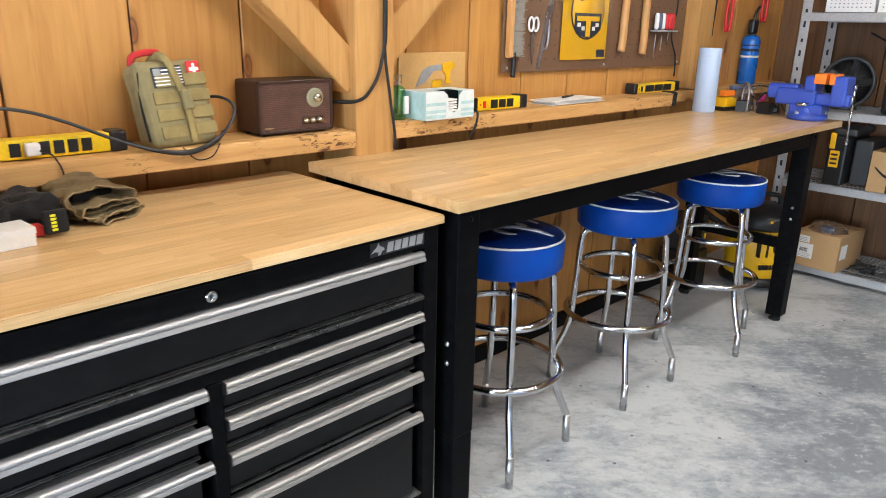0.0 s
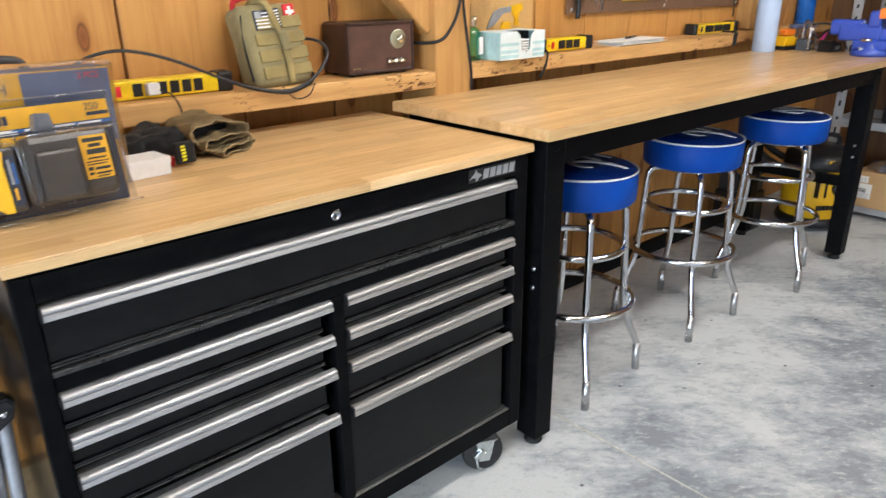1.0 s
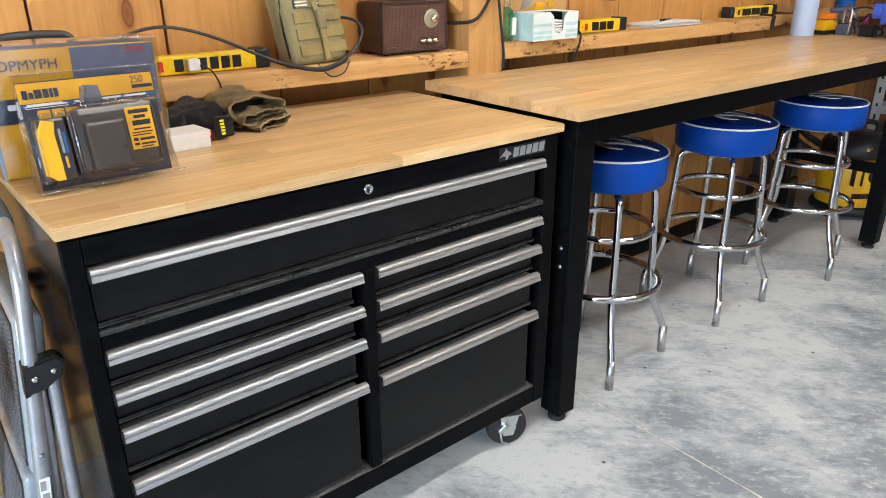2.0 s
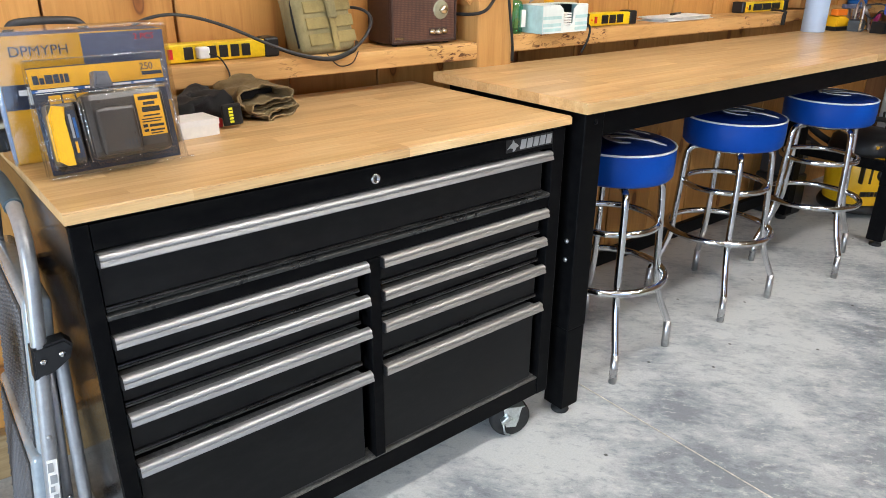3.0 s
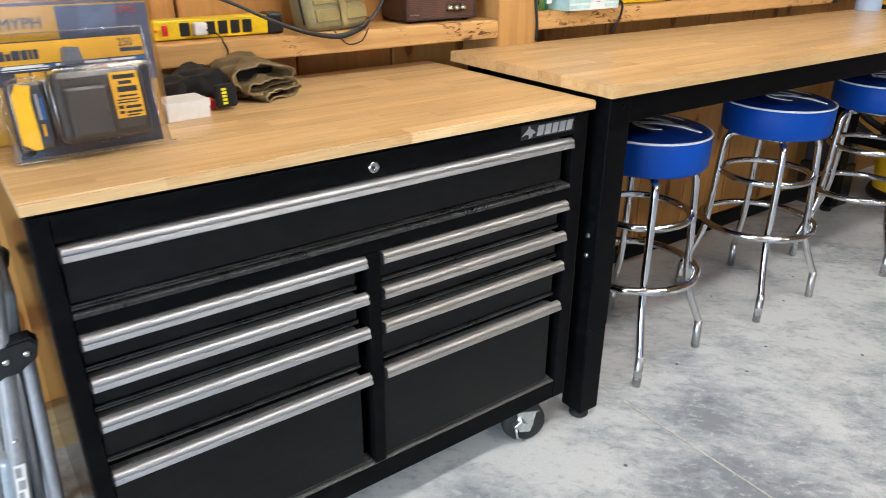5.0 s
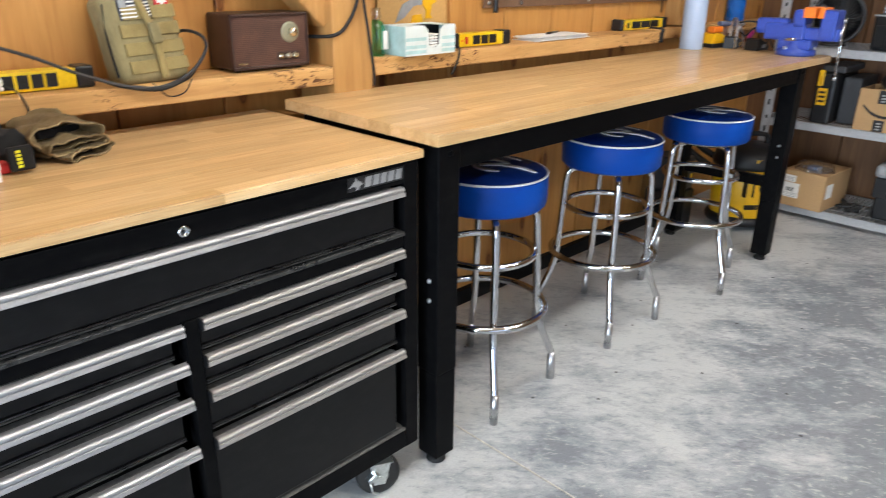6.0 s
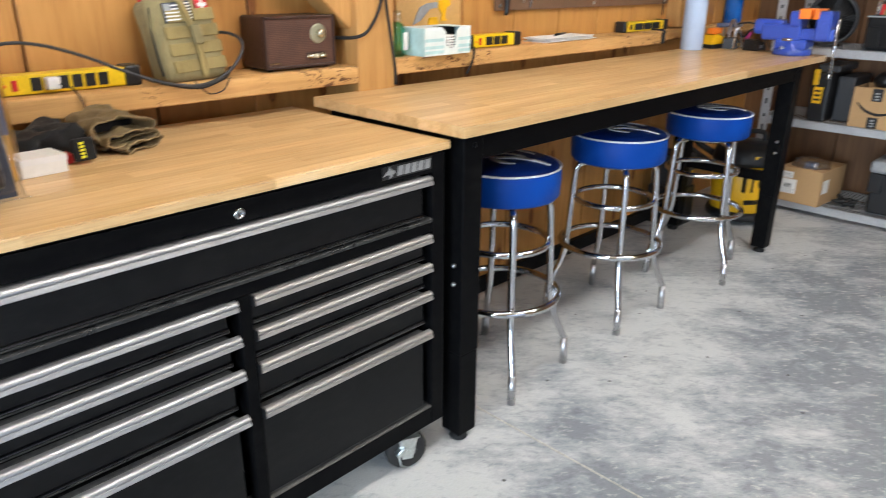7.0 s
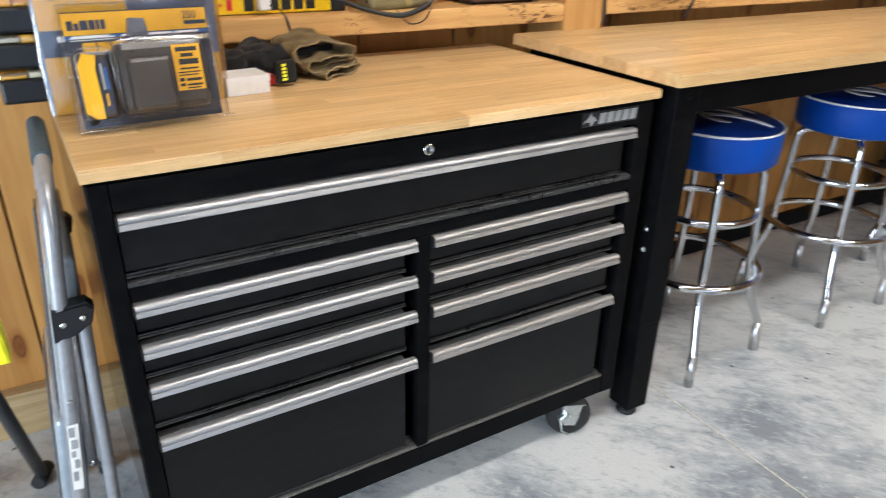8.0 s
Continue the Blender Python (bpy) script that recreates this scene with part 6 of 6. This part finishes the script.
def drill_case():
    t = thing("tool_case", pose(SX + 0.01, 0.215, DECKS[1], 0, 0, -90), "upright black tool case with a yellow latch and label", "tool case")
    b = bmesh.new()
    box(b, 0.0, 0.1, 0.0, 0.36, 0.0, 0.27, bevel=0.012)
    body = part("shell", b, BLACKPLASTIC, t)
    bx("latch", YELLOW, body, 0.012, 0.04, -0.012, 0.001, 0.2, 0.285, bevel=0.004)
    lab = bx("label", YELLOW, body, 0.02, 0.068, -0.0012, -0.0001, 0.1, 0.19)
    for k in range(3):
        bx("print_bar", BLACKPLASTIC, lab, 0.026, 0.06, -0.0022, -0.0013, 0.115 + k * 0.024, 0.126 + k * 0.024)
    b = bmesh.new()
    box(b, 0.012, 0.13, 0.02, 0.34, 0.271, 0.31, bevel=0.01)
    part("lid", b, DARKGREY, t)
    t2 = thing("tool_case", pose(SX + 0.1, 0.105, DECKS[1], 0, 0, -90), "dark tool case standing behind the label case", "tool case")
    bx("shell", DARKGREY, t2, 0.0, 0.09, 0.0, 0.28, 0.0, 0.25, bevel=0.01)


def tote():
    t = thing("storage_tote", pose(SX + 0.02, -0.345, DECKS[1], 0, 0, -90), "dark grey plastic tote heaped with tan gloves and odds", "storage tote")
    w, d, h = 0.4, 0.3, 0.165
    b = bmesh.new()
    open_box(b, w, d, h, 0.005, 0.004)
    body = part("tub", b, DARKGREY, t)
    bx("rim", DARKGREY, body, -0.008, w + 0.008, -0.012, -0.0045, h - 0.014, h, bevel=0.002)
    bx("grip", DARKGREY, body, 0.06, 0.13, -0.02, -0.006, 0.1, 0.115, bevel=0.003)
    rnd = random.Random(6)
    for k in range(9):
        x, y = rnd.uniform(0.05, w - 0.05), rnd.uniform(0.05, d - 0.06)
        b = bmesh.new()
        tube(b, smooth_path([(x, y, h - 0.05), (x + rnd.uniform(-0.03, 0.03), y + rnd.uniform(-0.03, 0.03), h + 0.01), (x + rnd.uniform(-0.05, 0.05), y + rnd.uniform(-0.05, 0.05), h + rnd.uniform(0.02, 0.06))], 4), 0.014, 8)
        part("odd_item", b, (KHAKI, STRAP, DARKGREY, GREYPLASTIC)[k % 4], t)
    bx("contents", DARKGREY, t, 0.008, w - 0.008, 0.008, d - 0.008, 0.006, h - 0.03)


def low_shelf_things():
    z = DECKS[0]
    t = thing("cardboard_box", pose(SX - 0.03, 0.275, z + 0.0005, 0, 0, -94), "brown cardboard box with white shipping labels and film on top", "cardboard box")
    bx("carton", CARDBOARD, t, 0.0, 0.235, 0.0, 0.33, 0.0, 0.205, bevel=0.002)
    for x0, x1, z0, z1 in ((0.012, 0.075, 0.14, 0.178), (0.008, 0.1, 0.05, 0.135)):
        lab = bx("label", PAPER, t, x0, x1, -0.0012, -0.0001, z0, z1, label="white paper label")
        for k in range(3):
            bx("print_bar", GREYPLASTIC, lab, x0 + 0.006, x1 - 0.01, -0.0022, -0.0013, z0 + 0.006 + k * 0.009, z0 + 0.0085 + k * 0.009)
        if z0 < 0.1:
            for k in range(9):
                bx("print_bar", BLACKPLASTIC, lab, x0 + 0.02 + k * 0.005, x0 + 0.0225 + k * 0.005, -0.0022, -0.0013, z0 + 0.034, z0 + 0.058)
    bx("label", PAPER, t, 0.2351, 0.2362, 0.03, 0.11, 0.07, 0.15)
    b = bmesh.new()
    bmesh.ops.create_uvsphere(b, u_segments=24, v_segments=12, radius=1.0)
    for v in b.verts:
        v.co = Vector((0.12 + v.co.x * 0.105, 0.12 + v.co.y * 0.1, 0.205 + max(v.co.z, 0) * 0.055))
    crumple(b, 0.016, 30, 2.0, 0.206)
    for v in b.verts:
        v.co.z = max(v.co.z, 0.2055)
    part("plastic_film", b, CLEARBAG, t, "crumpled clear plastic bag")
    b = bmesh.new()
    box(b, 0.09, 0.15, 0.08, 0.14, 0.206, 0.228, bevel=0.006)
    part("bagged_item", b, BOXBLUE, t)

    rnd = random.Random(12)
    pts = [(SX + 0.06 + 0.05 * rnd.random() * 2, 0.0 - 0.13 * rnd.random(), z + 0.008 + 0.05 * rnd.random()) for _ in range(22)]
    cord("cable_heap", pts, 0.008, "tangled black cable heap on the wire deck")

    t = thing("toolbox", pose(SX + 0.05, -0.165, z + 0.0005, 0, 0, -90), "black plastic toolbox with a grey lid and a red latch", "toolbox")
    w, d, h = 0.355, 0.24, 0.23
    b = bmesh.new()
    box(b, 0.012, w - 0.012, 0.01, d, 0.0, h, bevel=0.015)
    box(b, 0.0, 0.07, 0.0, 0.02, 0.12, h, bevel=0.006)
    box(b, w - 0.07, w, 0.0, 0.02, 0.12, h, bevel=0.006)
    part("tub", b, BLACKPLASTIC, t)
    b = bmesh.new()
    box(b, -0.006, w + 0.006, -0.006, d + 0.004, h + 0.0005, h + 0.07, bevel=0.018)
    lid = part("lid", b, GREYPLASTIC, t, "grey lid")
    b = bmesh.new()
    box(b, 0.11, 0.25, -0.02, -0.0065, h - 0.035, h + 0.055, bevel=0.005)
    latch = part("latch", b, REDPLASTIC, lid, "red plastic latch")
    b = bmesh.new()
    tube(b, [(0.18, -0.026, h - 0.004), (0.18, -0.02, h + 0.012)], 0.006, 8)
    part("lock_pin", b, BRASS, latch)
    b = bmesh.new()
    tube(b, smooth_path([(0.05, 0.11, h + 0.07), (0.07, 0.11, h + 0.1), (w - 0.07, 0.11, h + 0.1), (w - 0.05, 0.11, h + 0.07)], 4), 0.011, 8)
    part("carry_handle", b, BLACKPLASTIC, t)

    t = thing("printed_carton", pose(SX + 0.01, -0.555, z + 0.0005, 0, 0, -90), "dark carton printed in red, white and blue", "carton")
    bx("carton", DARKGREY, t, 0.0, 0.17, 0.0, 0.12, 0.0, 0.28, bevel=0.002)
    bx("red_panel", REDPLASTIC, t, 0.0005, 0.1695, -0.0012, -0.0001, 0.03, 0.14)
    bx("white_panel", PAPER, t, 0.02, 0.15, -0.0024, -0.0013, 0.01, 0.06)
    bx("blue_panel", SKYPRINT, t, 0.05, 0.13, -0.0036, -0.0025, 0.04, 0.085)
    lettering("letter", "S", 0.06, PAPER, t, pose(0.018, -0.0008, 0.21, 90, 0, 0))
    lettering("letter", "S", 0.06, PAPER, t, pose(0.018, -0.0008, 0.15, 90, 0, 0))


def basket(y1):
    t = thing("storage_basket", pose(SX + 0.012, y1, DECKS[3] + 0.0005, 0, 0, -90), "white pierced plastic storage basket", "basket", "white baskets on the shelf")
    w, d, h = 0.235, 0.3, 0.15
    b = bmesh.new()
    open_box(b, w, d, h, 0.004)
    tub = part("tub", b, WHITE, t)
    bx("rim", WHITE, tub, -0.006, w + 0.006, -0.008, -0.0005, h - 0.012, h, bevel=0.001)
    b = bmesh.new()
    for i in range(10):
        for j in range(6):
            x, z = 0.02 + i * 0.021, 0.022 + j * 0.018
            box(b, x, x + 0.008, -0.0006, 0.0002, z, z + 0.006)
    tagged(part("hole_grid", b, GREYPLASTIC, tub), kind="stuff")
    return t


parcel(-0.265, -0.012, SX + 0.005, 0.24, DECKS[1], 0.213)
dome(-0.13, DECKS[1] + 0.21)
tool_bag()
fan()
drill_case()
tote()
low_shelf_things()
first_basket = basket(0.35)
copy_thing(first_basket, pose(SX + 0.012, 0.1, DECKS[3] + 0.0005, 0, 0, -90))
copy_thing(first_basket, pose(SX + 0.012, -0.15, DECKS[3] + 0.0005, 0, 0, -90))
cord("loose_cord", [(EAST_X - 0.01, 0.25, 1.35), (EAST_X - 0.02, 0.1, 1.28), (EAST_X - 0.02, -0.05, 1.24), (EAST_X - 0.02, -0.25, 1.26), (EAST_X - 0.02, -0.5, 1.3)], 0.005, "dark cord drooping along the end wall")


def shop_vac():
    t = thing("shop_vacuum", pose(3.9, 0.37, 0, 0, 0, -35), "yellow and black shop vacuum under the bench end", "vacuum cleaner")
    b = bmesh.new()
    lathe(b, [(0.0, 0.05), (0.14, 0.05), (0.155, 0.07), (0.165, 0.2), (0.168, 0.33), (0.16, 0.34), (0.0, 0.34)], 36)
    tank = part("tank", b, YELLOW, t, "yellow drum")
    b = bmesh.new()
    lathe(b, [(0.0, 0.34), (0.175, 0.34), (0.178, 0.36), (0.165, 0.41), (0.12, 0.45), (0.0, 0.46)], 36)
    head = part("motor_head", b, BLACKPLASTIC, t)
    b = bmesh.new()
    tube(b, smooth_path([(-0.1, 0, 0.44), (-0.08, 0, 0.5), (0.08, 0, 0.5), (0.1, 0, 0.44)], 4), 0.014, 8)
    part("carry_handle", b, BLACKPLASTIC, head)
    for k in range(3):
        bx("print_bar", YELLOW, head, -0.05 + k * 0.02, -0.036 + k * 0.02, -0.166, -0.158, 0.385, 0.4)
    b = bmesh.new()
    lathe(b, [(0, 0), (0.04, 0), (0.042, 0.012), (0.028, 0.03), (0, 0.03)], 24, pose(0.03, -0.155, 0.25, 90, 0, 0))
    part("hose_port", b, BLACKPLASTIC, tank)
    for k in range(6):
        b = bmesh.new()
        box(b, -0.075 + k * 0.019, -0.063 + k * 0.019, -0.168, -0.155, 0.13, 0.155)
        part("print_bar", b, BLACKPLASTIC, tank)
    for x in (-0.09, -0.045):
        bx("rib", BLACKPLASTIC, tank, x, x + 0.006, -0.17, -0.14, 0.2, 0.33)
    b = bmesh.new()
    lathe(b, [(0.0, 0.03), (0.175, 0.03), (0.18, 0.05), (0.17, 0.075), (0.0, 0.075)], 36)
    part("wheel_base", b, BLACKPLASTIC, t)
    for a in (30, 120, 210, 300):
        b = bmesh.new()
        lathe(b, [(0, -0.01), (0.022, -0.01), (0.024, 0), (0.022, 0.01), (0, 0.01)], 16, pose(0.15 * math.cos(math.radians(a)), 0.15 * math.sin(math.radians(a)), 0.024, 90, 0, a))
        part("wheel", b, RUBBER, t)
    cord("vacuum_hose", [(3.81, 0.5, 0.3), (3.66, 0.6, 0.42), (3.55, 0.66, 0.6), (3.6, 0.7, 0.75), (3.72, 0.71, 0.7), (3.82, 0.66, 0.45), (3.86, 0.52, 0.35)], 0.018, "ribbed black vacuum hose against the boards")


shop_vac()


def dark_cases():
    t = thing("storage_case", pose(3.66, 0.52, 0.0, 0, 0, 0), "stacked dark storage cases with yellow latches", "storage case")
    bx("lower_case", BLACKPLASTIC, t, -0.2, -0.02, 0.0, 0.2, 0.0, 0.22, bevel=0.012)
    up = bx("upper_case", DARKGREY, t, -0.19, -0.03, 0.01, 0.19, 0.2205, 0.4, bevel=0.012)
    for x in (-0.14, -0.08):
        bx("latch", YELLOW, up, x, x + 0.02, 0.003, 0.0098, 0.28, 0.31, bevel=0.002)


dark_cases()


# ---- beside the cabinet ----
def step_ladder():
    t = thing("step_ladder", pose(0, 0, 0), "folded silver step ladder with black treads leaning by the cabinet", "step ladder")
    near, far = 0.09, 0.5

    def at(z, y):
        return Vector((-0.04 - (0.9 - z) * 0.108, y, z))

    b = bmesh.new()
    pts = [at(0.012, near - 0.005), at(0.4, near), at(0.74, near), at(0.82, near + 0.012), at(0.865, near + 0.05), at(0.885, near + 0.11), at(0.893, near + 0.17), at(0.893, far - 0.11), at(0.885, far - 0.05), at(0.862, far - 0.014), at(0.82, far), at(0.5, far), at(0.012, far + 0.005)]
    tube(b, smooth_path(pts, 6), 0.0125, 14)
    fr = part("front_frame", b, SILVER, t, "silver tube frame")
    b = bmesh.new()
    tube(b, smooth_path([at(0.886, near + 0.115), at(0.893, near + 0.18), at(0.893, far - 0.12), at(0.888, far - 0.06)], 6), 0.016, 14)
    part("foam_grip", b, GREYBLUE, fr, "blue-grey foam grip")
    for y in (near, far):
        b = bmesh.new()
        tube(b, smooth_path([(-0.034, y + 0.008, 0.675), (-0.042, y + 0.004, 0.5), (-0.052, y + 0.002, 0.27), (-0.066, y, 0.012)], 4), 0.0115, 12)
        part("rear_leg", b, SILVER, t)
        b = bmesh.new()
        slab(b, [(-0.083, 0.617), (-0.05, 0.624), (-0.022, 0.642), (-0.015, 0.668), (-0.026, 0.681), (-0.078, 0.676)], 0.032, pose(0, y - 0.016, 0), bevel=0.004)
        br = part("hinge_bracket", b, BLACKPLASTIC, t, "black plastic hinge bracket")
        for x, z in ((-0.064, 0.65), (-0.034, 0.656)):
            b = bmesh.new()
            lathe(b, [(0, 0), (0.0062, 0), (0.005, 0.003), (0, 0.004)], 14, pose(x, y - 0.0162, z, 90, 0, 0))
            part("rivet", b, CHROME, br)
        b = bmesh.new()
        tube(b, [(-0.056, y + 0.014, 0.63), (-0.064, y + 0.016, 0.49), (-0.074, y + 0.02, 0.335)], 0.0085, 10)
        bar = part("link_bar", b, SILVER, t)
        b = bmesh.new()
        lathe(b, [(0, 0), (0.0055, 0), (0.0045, 0.003), (0, 0.004)], 12, pose(-0.074, y + 0.0112, 0.345, 90, 0, 0))
        part("rivet", b, CHROME, bar)
        b = bmesh.new()
        lathe(b, [(0, 0), (0.005, 0), (0.004, 0.0025), (0, 0.003)], 12, Matrix.Translation(at(0.5, y - 0.0122)) @ pose(0, 0, 0, 90, 0, 0))
        part("rivet", b, STEEL, fr)
        for x in (at(0.012, y).x, -0.066):
            b = bmesh.new()
            tube(b, [(x, y, 0.0), (x + 0.003, y, 0.034)], 0.0165, 12)
            part("rubber_foot", b, RUBBER, t)
    for z0, z1, out in ((0.44, 0.755, 0.0), (0.12, 0.45, -0.012)):
        m = Matrix.Translation(at(z0, near + 0.018) + Vector((out, 0, 0))) @ pose(0, 0, 0, 0, 6.2, 0)
        wide, tall = far - near - 0.036, z1 - z0
        b = bmesh.new()
        box(b, -0.016, 0.03, 0.0, wide, 0.0, tall, bevel=0.014, m=m, segments=4)
        for f in b.faces:
            f.smooth = True
        s = part("step", b, STEPSHELL, t, "glossy grey step with a rounded edge")
        b = bmesh.new()
        box(b, -0.0178, -0.0163, 0.018, wide - 0.018, 0.016, tall - 0.02, m=m)
        part("tread_mat", b, TREAD, s, "black rubber tread mat")
        b = bmesh.new()
        for i in range(26):
            for j in range(20):
                y, z = 0.023 + i * (wide - 0.05) / 26, 0.022 + j * (tall - 0.048) / 20
                tilt = 0.004 if (i + j) % 2 else -0.004
                vs = [b.verts.new(m @ Vector(p)) for p in ((-0.0179, y, z + 0.002 - tilt), (-0.0179, y + 0.011, z + 0.002 + tilt), (-0.0179, y + 0.011, z + 0.006 + tilt), (-0.0179, y, z + 0.006 - tilt), (-0.0215, y + 0.0055, z + 0.004))]
                for q in ((0, 1, 4), (1, 2, 4), (2, 3, 4), (3, 0, 4)):
                    b.faces.new([vs[k] for k in q])
        tagged(part("tread_stud", b, TREADWORN, s), kind="stuff")
    lean = Matrix.Translation(at(0.385, near)) @ pose(0, 0, 0, 0, 6.2, 0)
    b = bmesh.new()
    box(b, -0.0085, 0.0085, -0.0136, -0.0128, -0.07, 0.07, m=lean)
    lab = part("sticker", b, PAPER, t, "white sticker with small print")
    for z0, z1, x0, x1 in ((0.045, 0.064, -0.007, 0.002), (0.02, 0.038, -0.005, 0.006), (0.002, 0.014, -0.006, 0.001), (-0.022, -0.004, -0.002, 0.006), (-0.05, -0.03, -0.006, 0.002)):
        b = bmesh.new()
        box(b, x0, x1, -0.0146, -0.0138, z0, z1, m=lean)
        part("print_bar", b, GREYPLASTIC, lab)




step_ladder()


def left_odds():
    t = thing("folding_stand", pose(-0.3, 0.0, 0.0), "folding stand with lime-yellow end plate and grey steel legs", "stand")
    b = bmesh.new()
    slab(b, [(-0.1, 0.572), (0.147, 0.576), (0.143, 0.68), (0.12, 0.7), (-0.1, 0.7)], 0.045, pose(0, 0.12, 0), bevel=0.004)
    part("end_plate", b, LIME, t, "lime-yellow plastic end plate")
    for x, y in ((0.1, 0.535), (-0.07, 0.535), (-0.08, -0.25)):
        b = bmesh.new()
        tube(b, [(x - 0.02, 0.15, 0.64), (x, y, 0.016)], 0.014, 12)
        leg = part("leg", b, DARKGREY, t)
        b = bmesh.new()
        tube(b, [(x - 0.012, y - 0.03, 0.016), (x + 0.012, y + 0.03, 0.016)], 0.016, 12)
        part("foot", b, RUBBER, leg)




left_odds()


# ---- wall boards ----
def wall_boards():
    width = 0.3055
    meshes, dark = [], []
    for k in range(4):
        b = bmesh.new()
        w = width - 0.005 - 0.0007 * k
        box(b, 0.0, w, 0.0, 0.023, 0, CEILING, bevel=0.002, segments=1)
        # Twin of the pine for the end wall, its shade put into the colour.
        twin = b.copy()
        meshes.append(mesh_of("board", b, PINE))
        dark.append(mesh_of("board", twin, SHADEPINE))
    x, k = 0.769 - 13 * width, 0
    while x < EAST_X:
        ob = new("board", meshes[k % 4])
        ob.parent = NORTH
        ob.matrix_basis = pose(x + 0.0025, WALL_Y + (0.0, 0.0015, 0.0005)[k % 3], 0)
        x, k = x + width, k + 1
    y = WALL_Y
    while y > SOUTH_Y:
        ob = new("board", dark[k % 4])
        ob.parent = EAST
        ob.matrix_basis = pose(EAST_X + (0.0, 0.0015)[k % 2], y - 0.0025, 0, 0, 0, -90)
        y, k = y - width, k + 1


wall_boards()
